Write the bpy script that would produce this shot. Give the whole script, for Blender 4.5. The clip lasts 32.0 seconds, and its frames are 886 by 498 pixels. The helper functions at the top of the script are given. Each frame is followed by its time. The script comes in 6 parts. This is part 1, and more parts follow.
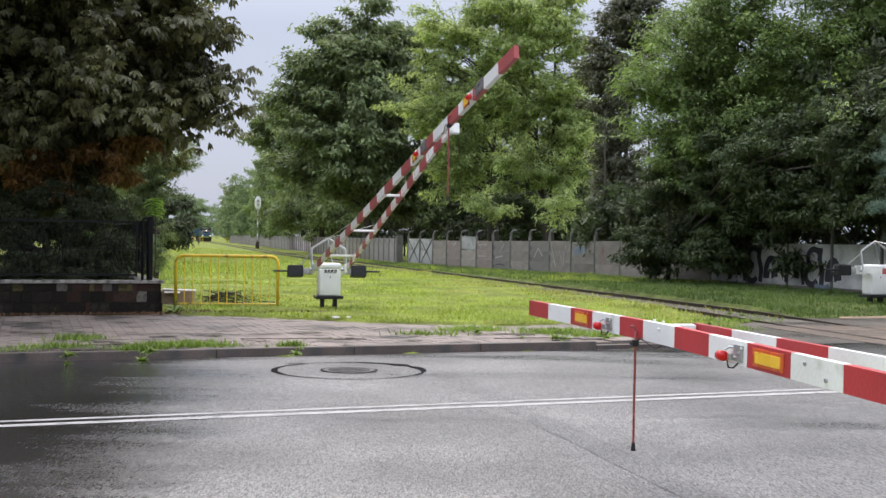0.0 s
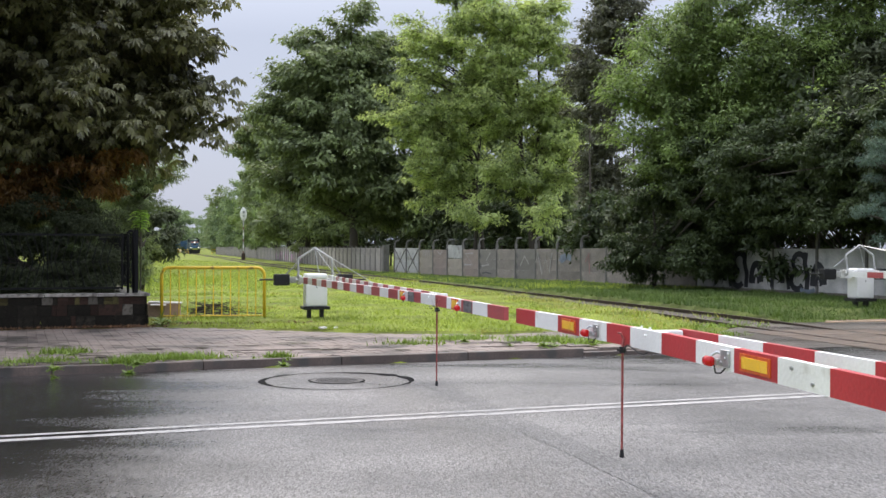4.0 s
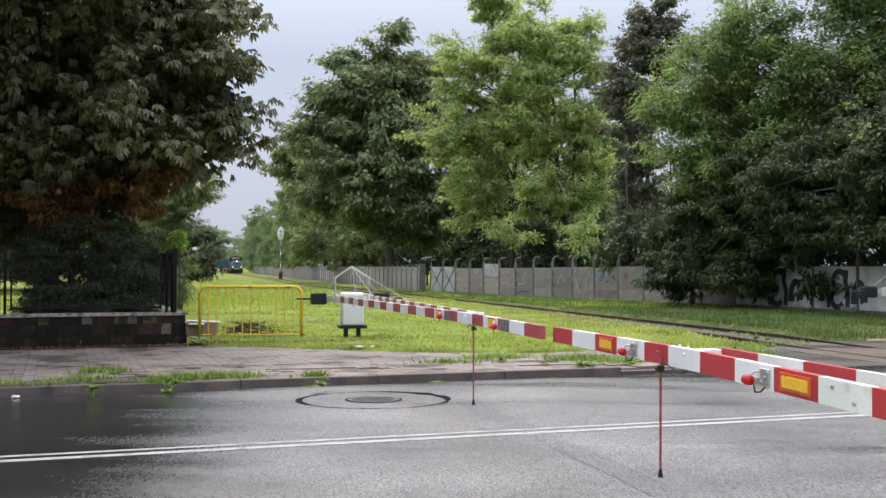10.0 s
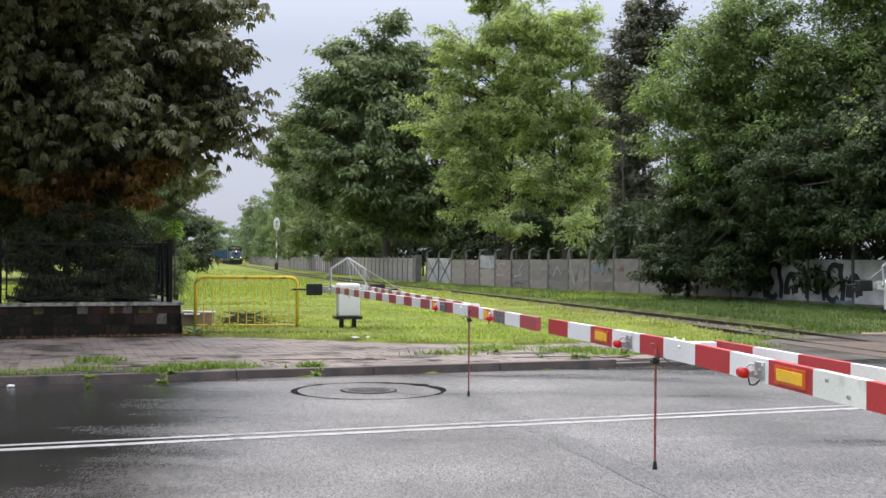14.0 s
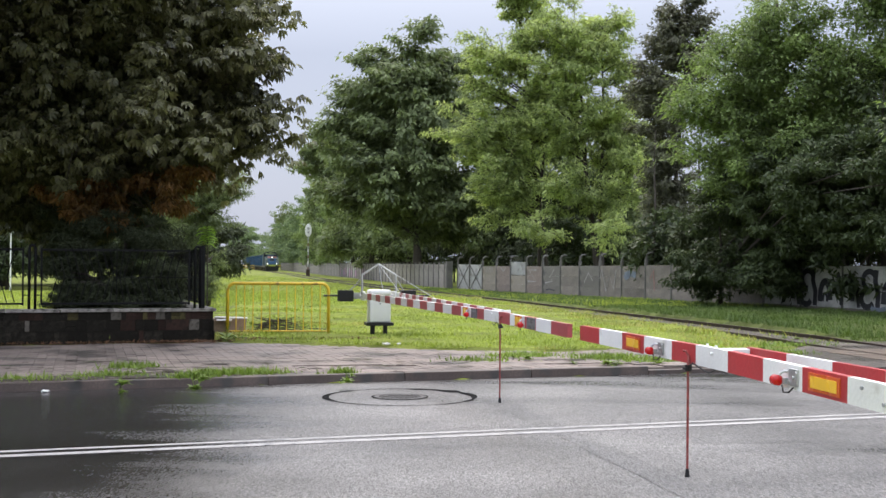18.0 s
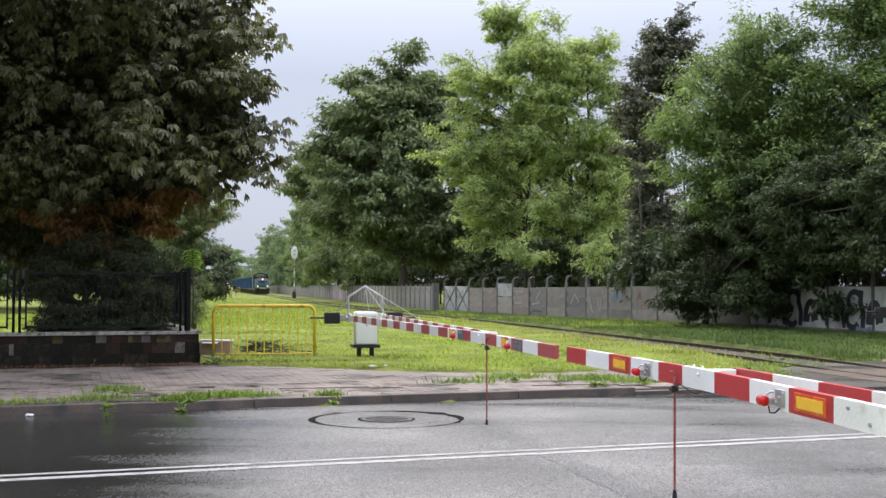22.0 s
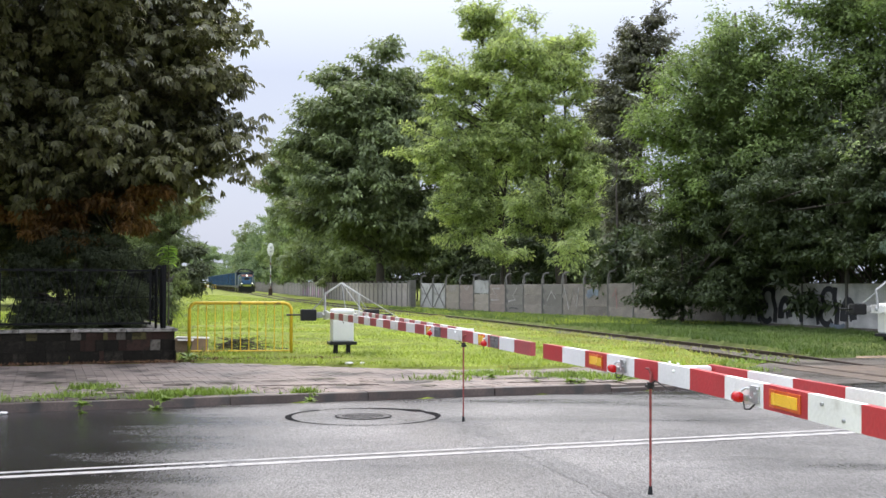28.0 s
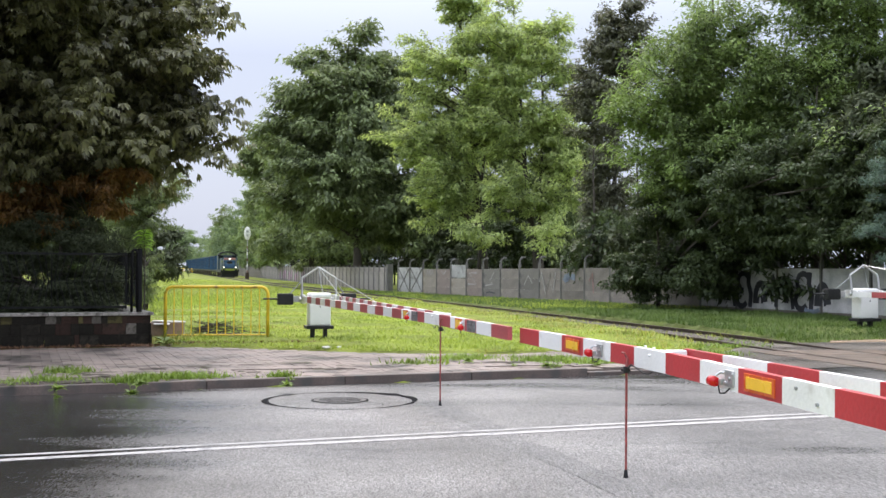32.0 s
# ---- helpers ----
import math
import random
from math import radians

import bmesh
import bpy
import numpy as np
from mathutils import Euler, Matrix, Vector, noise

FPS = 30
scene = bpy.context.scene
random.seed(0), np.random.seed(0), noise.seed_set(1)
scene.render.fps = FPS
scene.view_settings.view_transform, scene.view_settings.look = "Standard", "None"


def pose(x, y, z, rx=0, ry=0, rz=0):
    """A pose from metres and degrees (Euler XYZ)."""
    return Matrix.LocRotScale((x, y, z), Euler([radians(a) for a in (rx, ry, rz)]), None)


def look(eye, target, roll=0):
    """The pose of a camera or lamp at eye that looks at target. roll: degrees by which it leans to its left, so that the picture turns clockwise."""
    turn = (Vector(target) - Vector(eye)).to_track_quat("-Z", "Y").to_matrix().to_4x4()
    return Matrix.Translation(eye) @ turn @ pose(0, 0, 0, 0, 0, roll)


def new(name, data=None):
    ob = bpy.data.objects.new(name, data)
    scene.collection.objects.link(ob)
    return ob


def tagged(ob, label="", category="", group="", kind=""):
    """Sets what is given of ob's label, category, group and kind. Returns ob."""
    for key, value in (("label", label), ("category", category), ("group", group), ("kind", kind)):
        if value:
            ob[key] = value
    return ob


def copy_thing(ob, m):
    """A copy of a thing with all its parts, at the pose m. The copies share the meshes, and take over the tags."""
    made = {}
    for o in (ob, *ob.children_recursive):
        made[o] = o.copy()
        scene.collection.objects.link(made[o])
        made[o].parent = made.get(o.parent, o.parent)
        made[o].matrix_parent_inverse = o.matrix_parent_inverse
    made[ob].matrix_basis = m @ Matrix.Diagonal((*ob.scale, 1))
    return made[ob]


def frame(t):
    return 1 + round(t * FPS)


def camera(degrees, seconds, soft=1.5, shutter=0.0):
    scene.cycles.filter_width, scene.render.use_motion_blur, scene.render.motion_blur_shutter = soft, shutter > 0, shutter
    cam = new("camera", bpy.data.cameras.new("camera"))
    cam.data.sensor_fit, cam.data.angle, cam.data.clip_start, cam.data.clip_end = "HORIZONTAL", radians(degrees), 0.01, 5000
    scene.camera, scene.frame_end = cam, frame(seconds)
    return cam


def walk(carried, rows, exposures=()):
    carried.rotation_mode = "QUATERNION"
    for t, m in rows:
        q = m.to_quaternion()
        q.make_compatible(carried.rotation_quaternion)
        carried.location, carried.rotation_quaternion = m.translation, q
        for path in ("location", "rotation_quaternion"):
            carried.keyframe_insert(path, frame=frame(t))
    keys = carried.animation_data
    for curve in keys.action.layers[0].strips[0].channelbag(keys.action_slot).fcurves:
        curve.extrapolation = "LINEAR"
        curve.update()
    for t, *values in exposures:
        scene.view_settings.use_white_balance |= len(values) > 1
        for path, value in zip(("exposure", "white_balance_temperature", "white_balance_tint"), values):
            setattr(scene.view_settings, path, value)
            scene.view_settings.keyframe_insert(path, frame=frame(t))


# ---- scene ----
# the camera stands on the near pavement, held by hand
EYE = (0.0, 0.0, 1.7)
cam = camera(41.2, 32.0)
PATH = [
    (0, 89.51, -0.92, -0.20),
    (0.5, 89.40, -0.81, -0.17),
    (1, 89.43, -0.76, -0.14),
    (1.5, 89.49, -0.71, -0.12),
    (2, 89.63, -0.45, -0.28),
    (2.5, 89.79, -0.30, -0.63),
    (3, 89.88, -0.32, -0.83),
    (3.5, 89.92, -0.29, -0.87),
    (5.5, 90.11, 0.07, -0.65),
    (6, 90.17, 0.12, -0.54),
    (6.5, 90.19, 0.11, -0.39),
    (7, 90.24, -0.01, -0.16),
    (7.5, 90.24, 0.00, 0.04),
    (8, 90.30, -0.06, 0.38),
    (8.5, 90.42, 0.06, 0.41),
    (9, 90.58, 0.00, -0.00),
    (9.5, 90.71, 0.04, 0.00),
    (10, 90.86, -0.07, 0.90),
    (10.5, 90.94, -0.37, 1.74),
    (11, 90.90, -0.23, 2.03),
    (11.5, 90.85, -0.27, 1.92),
    (12, 90.78, -0.38, 2.03),
    (12.5, 90.68, -0.73, 2.07),
    (13, 90.57, -0.50, 1.47),
    (13.5, 90.51, -0.37, 0.68),
    (15.5, 90.18, -0.79, 1.35),
    (16, 90.10, -1.17, 1.98),
    (16.5, 90.05, -0.87, 2.69),
    (17, 90.29, -0.58, 3.18),
    (17.5, 90.57, -0.41, 2.77),
    (18, 90.74, -0.38, 2.21),
    (18.5, 90.93, -0.31, 2.01),
    (19, 91.09, -0.24, 1.88),
    (19.5, 91.24, -0.33, 1.85),
    (20, 91.39, -0.36, 1.91),
    (20.5, 91.52, -0.39, 1.97),
    (21, 91.64, -0.32, 1.84),
    (21.5, 91.70, -0.11, 1.59),
    (22, 91.80, -0.18, 1.55),
    (22.5, 91.95, -0.07, 1.63),
    (23, 92.19, -0.03, 1.71),
    (23.5, 92.33, 0.03, 1.66),
    (24, 92.39, 0.23, 1.73),
    (24.5, 92.55, 0.28, 1.64),
    (25, 92.61, 0.02, 1.50),
    (25.5, 92.53, -0.16, 1.23),
    (27.5, 91.79, -0.10, 0.46),
    (28, 91.66, -0.18, 0.42),
    (28.5, 91.56, -0.26, 0.26),
    (29, 91.39, -0.27, 0.07),
    (29.5, 91.28, -0.24, -0.08),
    (30, 91.20, -0.34, -0.18),
    (30.5, 91.14, -0.37, -0.28),
    (31, 91.10, -0.26, -0.55),
    (31.5, 91.03, -0.35, -0.75),
    (32, 90.90, -0.30, -0.69),
]
walk(cam, [(t, pose(*EYE, rx, ry, rz)) for t, rx, ry, rz in PATH],
     exposures=[(0, 0.04), (17, 0.08), (25, 0.2), (28, 0.3), (32, 0.31)])

# ---- light: bright overcast after rain ----
world = bpy.data.worlds.new("overcast_sky")
scene.world = world
world.use_nodes = True
wn, wl = world.node_tree.nodes, world.node_tree.links
bg = wn["Background"]
sky = wn.new("ShaderNodeTexSky")
sky.sky_type = "NISHITA"
sky.sun_disc = False
SUN_ELEV, SUN_AZ = radians(54), radians(-14)
sky.sun_elevation, sky.sun_rotation = SUN_ELEV, SUN_AZ
sky.dust_density, sky.air_density = 3.0, 1.0
cloud = wn.new("ShaderNodeMixRGB")
cloud.inputs[0].default_value = 0.8
cloud.inputs[2].default_value = (5.2, 5.7, 7.25, 1)
wl.new(sky.outputs[0], cloud.inputs[1])
# an overcast sky is brighter overhead than along the horizon
sky_co, sky_xyz, sky_lift = wn.new("ShaderNodeTexCoord"), wn.new("ShaderNodeSeparateXYZ"), wn.new("ShaderNodeMapRange")
sky_tint, sky_mul = wn.new("ShaderNodeMixRGB"), wn.new("ShaderNodeMixRGB")
wl.new(sky_co.outputs["Generated"], sky_xyz.inputs[0])
wl.new(sky_xyz.outputs[2], sky_lift.inputs[0])
sky_lift.inputs["From Min"].default_value, sky_lift.inputs["From Max"].default_value = 0.175, 1.0
sky_tint.inputs[1].default_value, sky_tint.inputs[2].default_value = (1, 1, 1, 1), (5.6, 5.25, 4.6, 1)
wl.new(sky_lift.outputs[0], sky_tint.inputs[0])
sky_mul.blend_type = "MULTIPLY"
sky_mul.inputs[0].default_value = 1
wl.new(cloud.outputs[0], sky_mul.inputs[1])
wl.new(sky_tint.outputs[0], sky_mul.inputs[2])
wl.new(sky_mul.outputs[0], bg.inputs[0])
bg.inputs[1].default_value = 0.108
sun = new("sun", bpy.data.lights.new("sun", "SUN"))
sun.data.energy, sun.data.angle, sun.data.color = 1.5, radians(25), (1.0, 0.92, 0.82)
SUN_DIR = Vector((math.sin(SUN_AZ) * math.cos(SUN_ELEV), math.cos(SUN_AZ) * math.cos(SUN_ELEV), math.sin(SUN_ELEV)))
sun.matrix_world = look(SUN_DIR * 90, (0, 0, 0))


# ---- materials ----
def material(name, color, rough=0.7, metal=0.0, vary=0.25, scale=3.0, fine=40.0, bump=0.2, dirt=None, dirt_amount=0.0, per_piece=0.0, coat=0.0, rough_vary=0.1):
    """Base colour with coarse stains, fine grain and relief; per_piece varies it from object to object."""
    m = bpy.data.materials.new(name)
    m.use_nodes = True
    n, l = m.node_tree.nodes, m.node_tree.links
    b = n["Principled BSDF"]
    b.inputs["Metallic"].default_value = metal
    b.inputs["Coat Weight"].default_value = coat
    co = n.new("ShaderNodeTexCoord")
    big, small = n.new("ShaderNodeTexNoise"), n.new("ShaderNodeTexNoise")
    big.inputs["Scale"].default_value, big.inputs["Detail"].default_value = scale, 5
    small.inputs["Scale"].default_value, small.inputs["Detail"].default_value = fine, 3
    l.new(co.outputs["Object"], big.inputs["Vector"])
    l.new(co.outputs["Object"], small.inputs["Vector"])
    ramp = n.new("ShaderNodeMapRange")
    ramp.inputs["From Min"].default_value, ramp.inputs["From Max"].default_value = 0.3, 0.7
    ramp.inputs["To Min"].default_value, ramp.inputs["To Max"].default_value = 1 - vary, 1 + vary
    l.new(big.outputs[0], ramp.inputs[0])
    grain = n.new("ShaderNodeMapRange")
    grain.inputs["From Min"].default_value, grain.inputs["From Max"].default_value = 0.3, 0.7
    grain.inputs["To Min"].default_value, grain.inputs["To Max"].default_value = 1 - vary * 0.7, 1 + vary * 0.7
    l.new(small.outputs[0], grain.inputs[0])
    mul = n.new("ShaderNodeMath")
    mul.operation = "MULTIPLY"
    l.new(ramp.outputs[0], mul.inputs[0])
    l.new(grain.outputs[0], mul.inputs[1])
    value = mul.outputs[0]
    if per_piece:
        info, pr, m2 = n.new("ShaderNodeObjectInfo"), n.new("ShaderNodeMapRange"), n.new("ShaderNodeMath")
        m2.operation = "MULTIPLY"
        pr.inputs["To Min"].default_value, pr.inputs["To Max"].default_value = 1 - per_piece, 1 + per_piece
        l.new(info.outputs["Random"], pr.inputs[0])
        l.new(pr.outputs[0], m2.inputs[0])
        l.new(value, m2.inputs[1])
        value = m2.outputs[0]
    tint = n.new("ShaderNodeMixRGB")
    tint.blend_type = "MULTIPLY"
    tint.inputs[0].default_value = 1
    tint.inputs[1].default_value = (*color, 1)
    l.new(value, tint.inputs[2])
    out = tint.outputs[0]
    if dirt:
        spots, sr, mix = n.new("ShaderNodeTexNoise"), n.new("ShaderNodeMapRange"), n.new("ShaderNodeMixRGB")
        spots.inputs["Scale"].default_value, spots.inputs["Detail"].default_value = scale * 1.7, 8
        l.new(co.outputs["Object"], spots.inputs["Vector"])
        sr.inputs["From Min"].default_value, sr.inputs["From Max"].default_value = 0.62 - 0.3 * dirt_amount, 0.72 - 0.2 * dirt_amount
        l.new(spots.outputs[0], sr.inputs[0])
        l.new(sr.outputs[0], mix.inputs[0])
        l.new(out, mix.inputs[1])
        mix.inputs[2].default_value = (*dirt, 1)
        out = mix.outputs[0]
    l.new(out, b.inputs["Base Color"])
    rr = n.new("ShaderNodeMapRange")
    rr.inputs["From Min"].default_value, rr.inputs["From Max"].default_value = 0.3, 0.7
    rr.inputs["To Min"].default_value, rr.inputs["To Max"].default_value = max(0.02, rough - rough_vary), min(1, rough + rough_vary)
    l.new(big.outputs[0], rr.inputs[0])
    l.new(rr.outputs[0], b.inputs["Roughness"])
    if bump:
        bp = n.new("ShaderNodeBump")
        bp.inputs["Strength"].default_value, bp.inputs["Distance"].default_value = bump, 0.01
        l.new(small.outputs[0], bp.inputs["Height"])
        l.new(bp.outputs[0], b.inputs["Normal"])
    return m


def leaf_material(name, dark, light, glow=0.35, rough=0.5, sheen=0.3):
    """Thin leaves: gloss on top, light through them, each leaf of its own shade and each bough of its own tone."""
    m = bpy.data.materials.new(name)
    m.use_nodes = True
    n, l = m.node_tree.nodes, m.node_tree.links
    b, out = n["Principled BSDF"], n["Material Output"]
    geo, co, noi = n.new("ShaderNodeNewGeometry"), n.new("ShaderNodeTexCoord"), n.new("ShaderNodeTexNoise")
    noi.inputs["Scale"].default_value, noi.inputs["Detail"].default_value = 0.45, 3
    l.new(co.outputs["Object"], noi.inputs["Vector"])
    nr = n.new("ShaderNodeMapRange")
    nr.inputs["From Min"].default_value, nr.inputs["From Max"].default_value = 0.3, 0.7
    l.new(noi.outputs[0], nr.inputs[0])
    avg = n.new("ShaderNodeMath")
    avg.operation = "MULTIPLY_ADD"
    avg.inputs[1].default_value = 0.5
    l.new(geo.outputs["Random Per Island"], avg.inputs[0])
    half = n.new("ShaderNodeMath")
    half.operation = "MULTIPLY"
    half.inputs[1].default_value = 0.5
    l.new(nr.outputs[0], half.inputs[0])
    l.new(half.outputs[0], avg.inputs[2])
    mix = n.new("ShaderNodeMixRGB")
    mix.inputs[1].default_value, mix.inputs[2].default_value = (*[0.7 * c for c in dark], 1), (*[1.25 * c for c in light], 1)
    l.new(avg.outputs[0], mix.inputs[0])
    l.new(mix.outputs[0], b.inputs["Base Color"])
    b.inputs["Roughness"].default_value = rough
    b.inputs["Specular IOR Level"].default_value = sheen
    tr, ms = n.new("ShaderNodeBsdfTranslucent"), n.new("ShaderNodeMixShader")
    bright = n.new("ShaderNodeMixRGB")
    bright.blend_type = "MULTIPLY"
    bright.inputs[0].default_value = 1
    bright.inputs[2].default_value = (1.25, 1.32, 0.8, 1)
    l.new(mix.outputs[0], bright.inputs[1])
    l.new(bright.outputs[0], tr.inputs[0])
    ms.inputs[0].default_value = glow
    l.new(b.outputs[0], ms.inputs[1])
    l.new(tr.outputs[0], ms.inputs[2])
    l.new(ms.outputs[0], out.inputs[0])
    return m


def glowing(name, color, strength, base=(0.5, 0.05, 0.03)):
    m = material(name, base, 0.25, vary=0.05, bump=0)
    b = m.node_tree.nodes["Principled BSDF"]
    b.inputs["Emission Color"].default_value, b.inputs["Emission Strength"].default_value = (*color, 1), strength
    return m


def wet_asphalt(name, color, dry=0.45, wet=0.13, grain=40):
    """Speckled stone chips; drying surface with darker, glossier streaks where water still stands, and a left end
    darkened for damp and tree shade.
    """
    m = material(name, color, 0.4, vary=0.5, scale=0.5, fine=grain, bump=0.6)
    n, l = m.node_tree.nodes, m.node_tree.links
    b = n["Principled BSDF"]
    co, noi, rr, mp = n.new("ShaderNodeTexCoord"), n.new("ShaderNodeTexNoise"), n.new("ShaderNodeMapRange"), n.new("ShaderNodeMapping")
    mp.inputs["Scale"].default_value = (0.3, 1.2, 1)
    mp.inputs["Rotation"].default_value = (0, 0, radians(-21.5))
    noi.inputs["Scale"].default_value, noi.inputs["Detail"].default_value, noi.inputs["Roughness"].default_value = 0.7, 7, 0.62
    l.new(co.outputs["Object"], mp.inputs[0])
    l.new(mp.outputs[0], noi.inputs["Vector"])
    rr.inputs["From Min"].default_value, rr.inputs["From Max"].default_value = 0.26, 0.62
    rr.inputs["To Min"].default_value, rr.inputs["To Max"].default_value = wet, dry
    l.new(noi.outputs[0], rr.inputs[0])
    # left end darker: damp, with the chestnut's shade put into the colour
    turn, xyz, shade_end, wet_and_shade = n.new("ShaderNodeMapping"), n.new("ShaderNodeSeparateXYZ"), n.new("ShaderNodeMapRange"), n.new("ShaderNodeMath")
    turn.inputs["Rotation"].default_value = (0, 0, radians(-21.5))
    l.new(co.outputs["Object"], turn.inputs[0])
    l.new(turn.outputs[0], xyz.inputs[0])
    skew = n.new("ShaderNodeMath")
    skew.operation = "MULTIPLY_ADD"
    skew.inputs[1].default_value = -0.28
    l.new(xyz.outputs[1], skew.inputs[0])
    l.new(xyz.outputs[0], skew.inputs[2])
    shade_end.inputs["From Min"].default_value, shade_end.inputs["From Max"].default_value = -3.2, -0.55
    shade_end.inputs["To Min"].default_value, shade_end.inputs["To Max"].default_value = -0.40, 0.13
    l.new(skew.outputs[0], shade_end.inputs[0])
    # damp left along the far kerb towards the rails, in streaks
    band, reach, damp, both = n.new("ShaderNodeMapRange"), n.new("ShaderNodeMapRange"), n.new("ShaderNodeMath"), n.new("ShaderNodeMath")
    band.inputs["From Min"].default_value, band.inputs["From Max"].default_value = 13.4, 15.6
    l.new(xyz.outputs[1], band.inputs[0])
    reach.inputs["From Min"].default_value, reach.inputs["From Max"].default_value = 5.4, 8.5
    l.new(xyz.outputs[0], reach.inputs[0])
    damp.operation = "MULTIPLY"
    l.new(band.outputs[0], damp.inputs[0])
    l.new(reach.outputs[0], damp.inputs[1])
    both.operation = "MULTIPLY_ADD"
    both.inputs[1].default_value = -0.26
    l.new(damp.outputs[0], both.inputs[0])
    l.new(noi.outputs[0], both.inputs[2])
    l.new(both.outputs[0], wet_and_shade.inputs[0])
    l.new(shade_end.outputs[0], wet_and_shade.inputs[1])
    l.new(wet_and_shade.outputs[0], rr.inputs[0])
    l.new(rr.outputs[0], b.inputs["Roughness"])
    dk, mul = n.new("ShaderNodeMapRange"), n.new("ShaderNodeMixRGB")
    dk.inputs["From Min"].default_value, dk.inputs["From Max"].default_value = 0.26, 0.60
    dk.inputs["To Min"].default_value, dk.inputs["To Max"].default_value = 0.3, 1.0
    l.new(wet_and_shade.outputs[0], dk.inputs[0])
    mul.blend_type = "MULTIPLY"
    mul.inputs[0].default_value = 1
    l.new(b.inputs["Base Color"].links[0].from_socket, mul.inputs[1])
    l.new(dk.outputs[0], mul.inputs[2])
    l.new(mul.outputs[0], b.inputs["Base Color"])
    b.inputs["Specular IOR Level"].default_value = 0.65
    smooth_wet = n.new("ShaderNodeMapRange")
    smooth_wet.inputs["From Min"].default_value, smooth_wet.inputs["From Max"].default_value = 0.2, 0.55
    smooth_wet.inputs["To Min"].default_value, smooth_wet.inputs["To Max"].default_value = 0.25, 0.7
    l.new(wet_and_shade.outputs[0], smooth_wet.inputs[0])
    l.new(smooth_wet.outputs[0], b.inputs["Normal"].links[0].from_node.inputs["Strength"])
    # stone chips, some pale and some dark, each with its own gloss; stretched along the view to look even from the
    # camera
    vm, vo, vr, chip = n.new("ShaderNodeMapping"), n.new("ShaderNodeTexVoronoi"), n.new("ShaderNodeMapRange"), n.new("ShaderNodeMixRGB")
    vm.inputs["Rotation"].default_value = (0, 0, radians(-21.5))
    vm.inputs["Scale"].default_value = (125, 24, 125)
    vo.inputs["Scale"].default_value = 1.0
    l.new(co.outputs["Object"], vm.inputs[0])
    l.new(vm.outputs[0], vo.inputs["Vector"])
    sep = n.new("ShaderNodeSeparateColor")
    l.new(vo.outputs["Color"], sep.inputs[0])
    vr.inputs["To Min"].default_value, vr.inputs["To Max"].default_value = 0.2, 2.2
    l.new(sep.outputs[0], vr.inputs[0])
    chip.blend_type = "MULTIPLY"
    chip.inputs[0].default_value = 1
    l.new(mul.outputs[0], chip.inputs[1])
    l.new(vr.outputs[0], chip.inputs[2])
    l.new(chip.outputs[0], b.inputs["Base Color"])
    gl, add = n.new("ShaderNodeMapRange"), n.new("ShaderNodeMath")
    gl.inputs["To Min"].default_value, gl.inputs["To Max"].default_value = -0.08, 0.12
    l.new(sep.outputs[1], gl.inputs[0])
    l.new(rr.outputs[0], add.inputs[0])
    l.new(gl.outputs[0], add.inputs[1])
    l.new(add.outputs[0], b.inputs["Roughness"])
    return m


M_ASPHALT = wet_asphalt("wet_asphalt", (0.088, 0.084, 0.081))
M_TAR = material("tar_seam", (0.008, 0.008, 0.009), 0.95, vary=0.2, bump=0.2)
M_TAR.node_tree.nodes["Principled BSDF"].inputs["Specular IOR Level"].default_value = 0.1
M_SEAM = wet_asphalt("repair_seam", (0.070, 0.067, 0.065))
M_DECK = material("crossing_slab", (0.12, 0.088, 0.065), 0.45, scale=1.5, per_piece=0.15, dirt=(0.05, 0.045, 0.04), dirt_amount=0.3)
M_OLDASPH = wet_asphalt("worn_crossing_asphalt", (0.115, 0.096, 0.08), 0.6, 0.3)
M_SAND = material("wet_orange_sand", (0.25, 0.175, 0.11), 0.8, scale=1.6, vary=0.35, dirt=(0.11, 0.085, 0.06), dirt_amount=0.5)
M_LINE = material("road_paint", (0.345, 0.333, 0.325), 0.6, vary=0.15, scale=3, dirt=(0.2, 0.2, 0.2), dirt_amount=0.34)
M_KERB = material("kerb_concrete", (0.094, 0.071, 0.060), 0.6, scale=2, per_piece=0.05, dirt=(0.06, 0.055, 0.05), dirt_amount=0.2)
M_PAVER = material("pinkish_paver", (0.235, 0.19, 0.165), 0.65, scale=0.7, per_piece=0.2, dirt=(0.06, 0.05, 0.042), dirt_amount=0.42)
M_JOINT = material("paving_sand", (0.16, 0.13, 0.11), 0.9, scale=2)
M_SOIL = material("meadow_soil", (0.165, 0.195, 0.042), 0.9, scale=0.9, fine=22, vary=0.45, bump=0.8)
M_SOIL.node_tree.nodes["Principled BSDF"].inputs["Specular IOR Level"].default_value = 0.08
# verge soil with the trees' shade put into its colour
M_SHADESOIL = material("shaded_verge_soil", (0.085, 0.105, 0.032), 0.9, scale=0.9, fine=22, vary=0.45, bump=0.8)
M_SHADESOIL.node_tree.nodes["Principled BSDF"].inputs["Specular IOR Level"].default_value = 0.08
M_BALLAST = material("ballast", (0.17, 0.15, 0.13), 0.9, scale=3, per_piece=0.2)
M_RAIL = material("rusty_rail", (0.07, 0.05, 0.04), 0.55, metal=0.5, scale=3)
M_SLEEPER = material("old_sleeper", (0.09, 0.075, 0.06), 0.85)
M_CONCRETE = material("fence_concrete", (0.215, 0.192, 0.165), 0.9, scale=0.9, per_piece=0.22, vary=0.35, dirt=(0.16, 0.15, 0.13), dirt_amount=0.3)
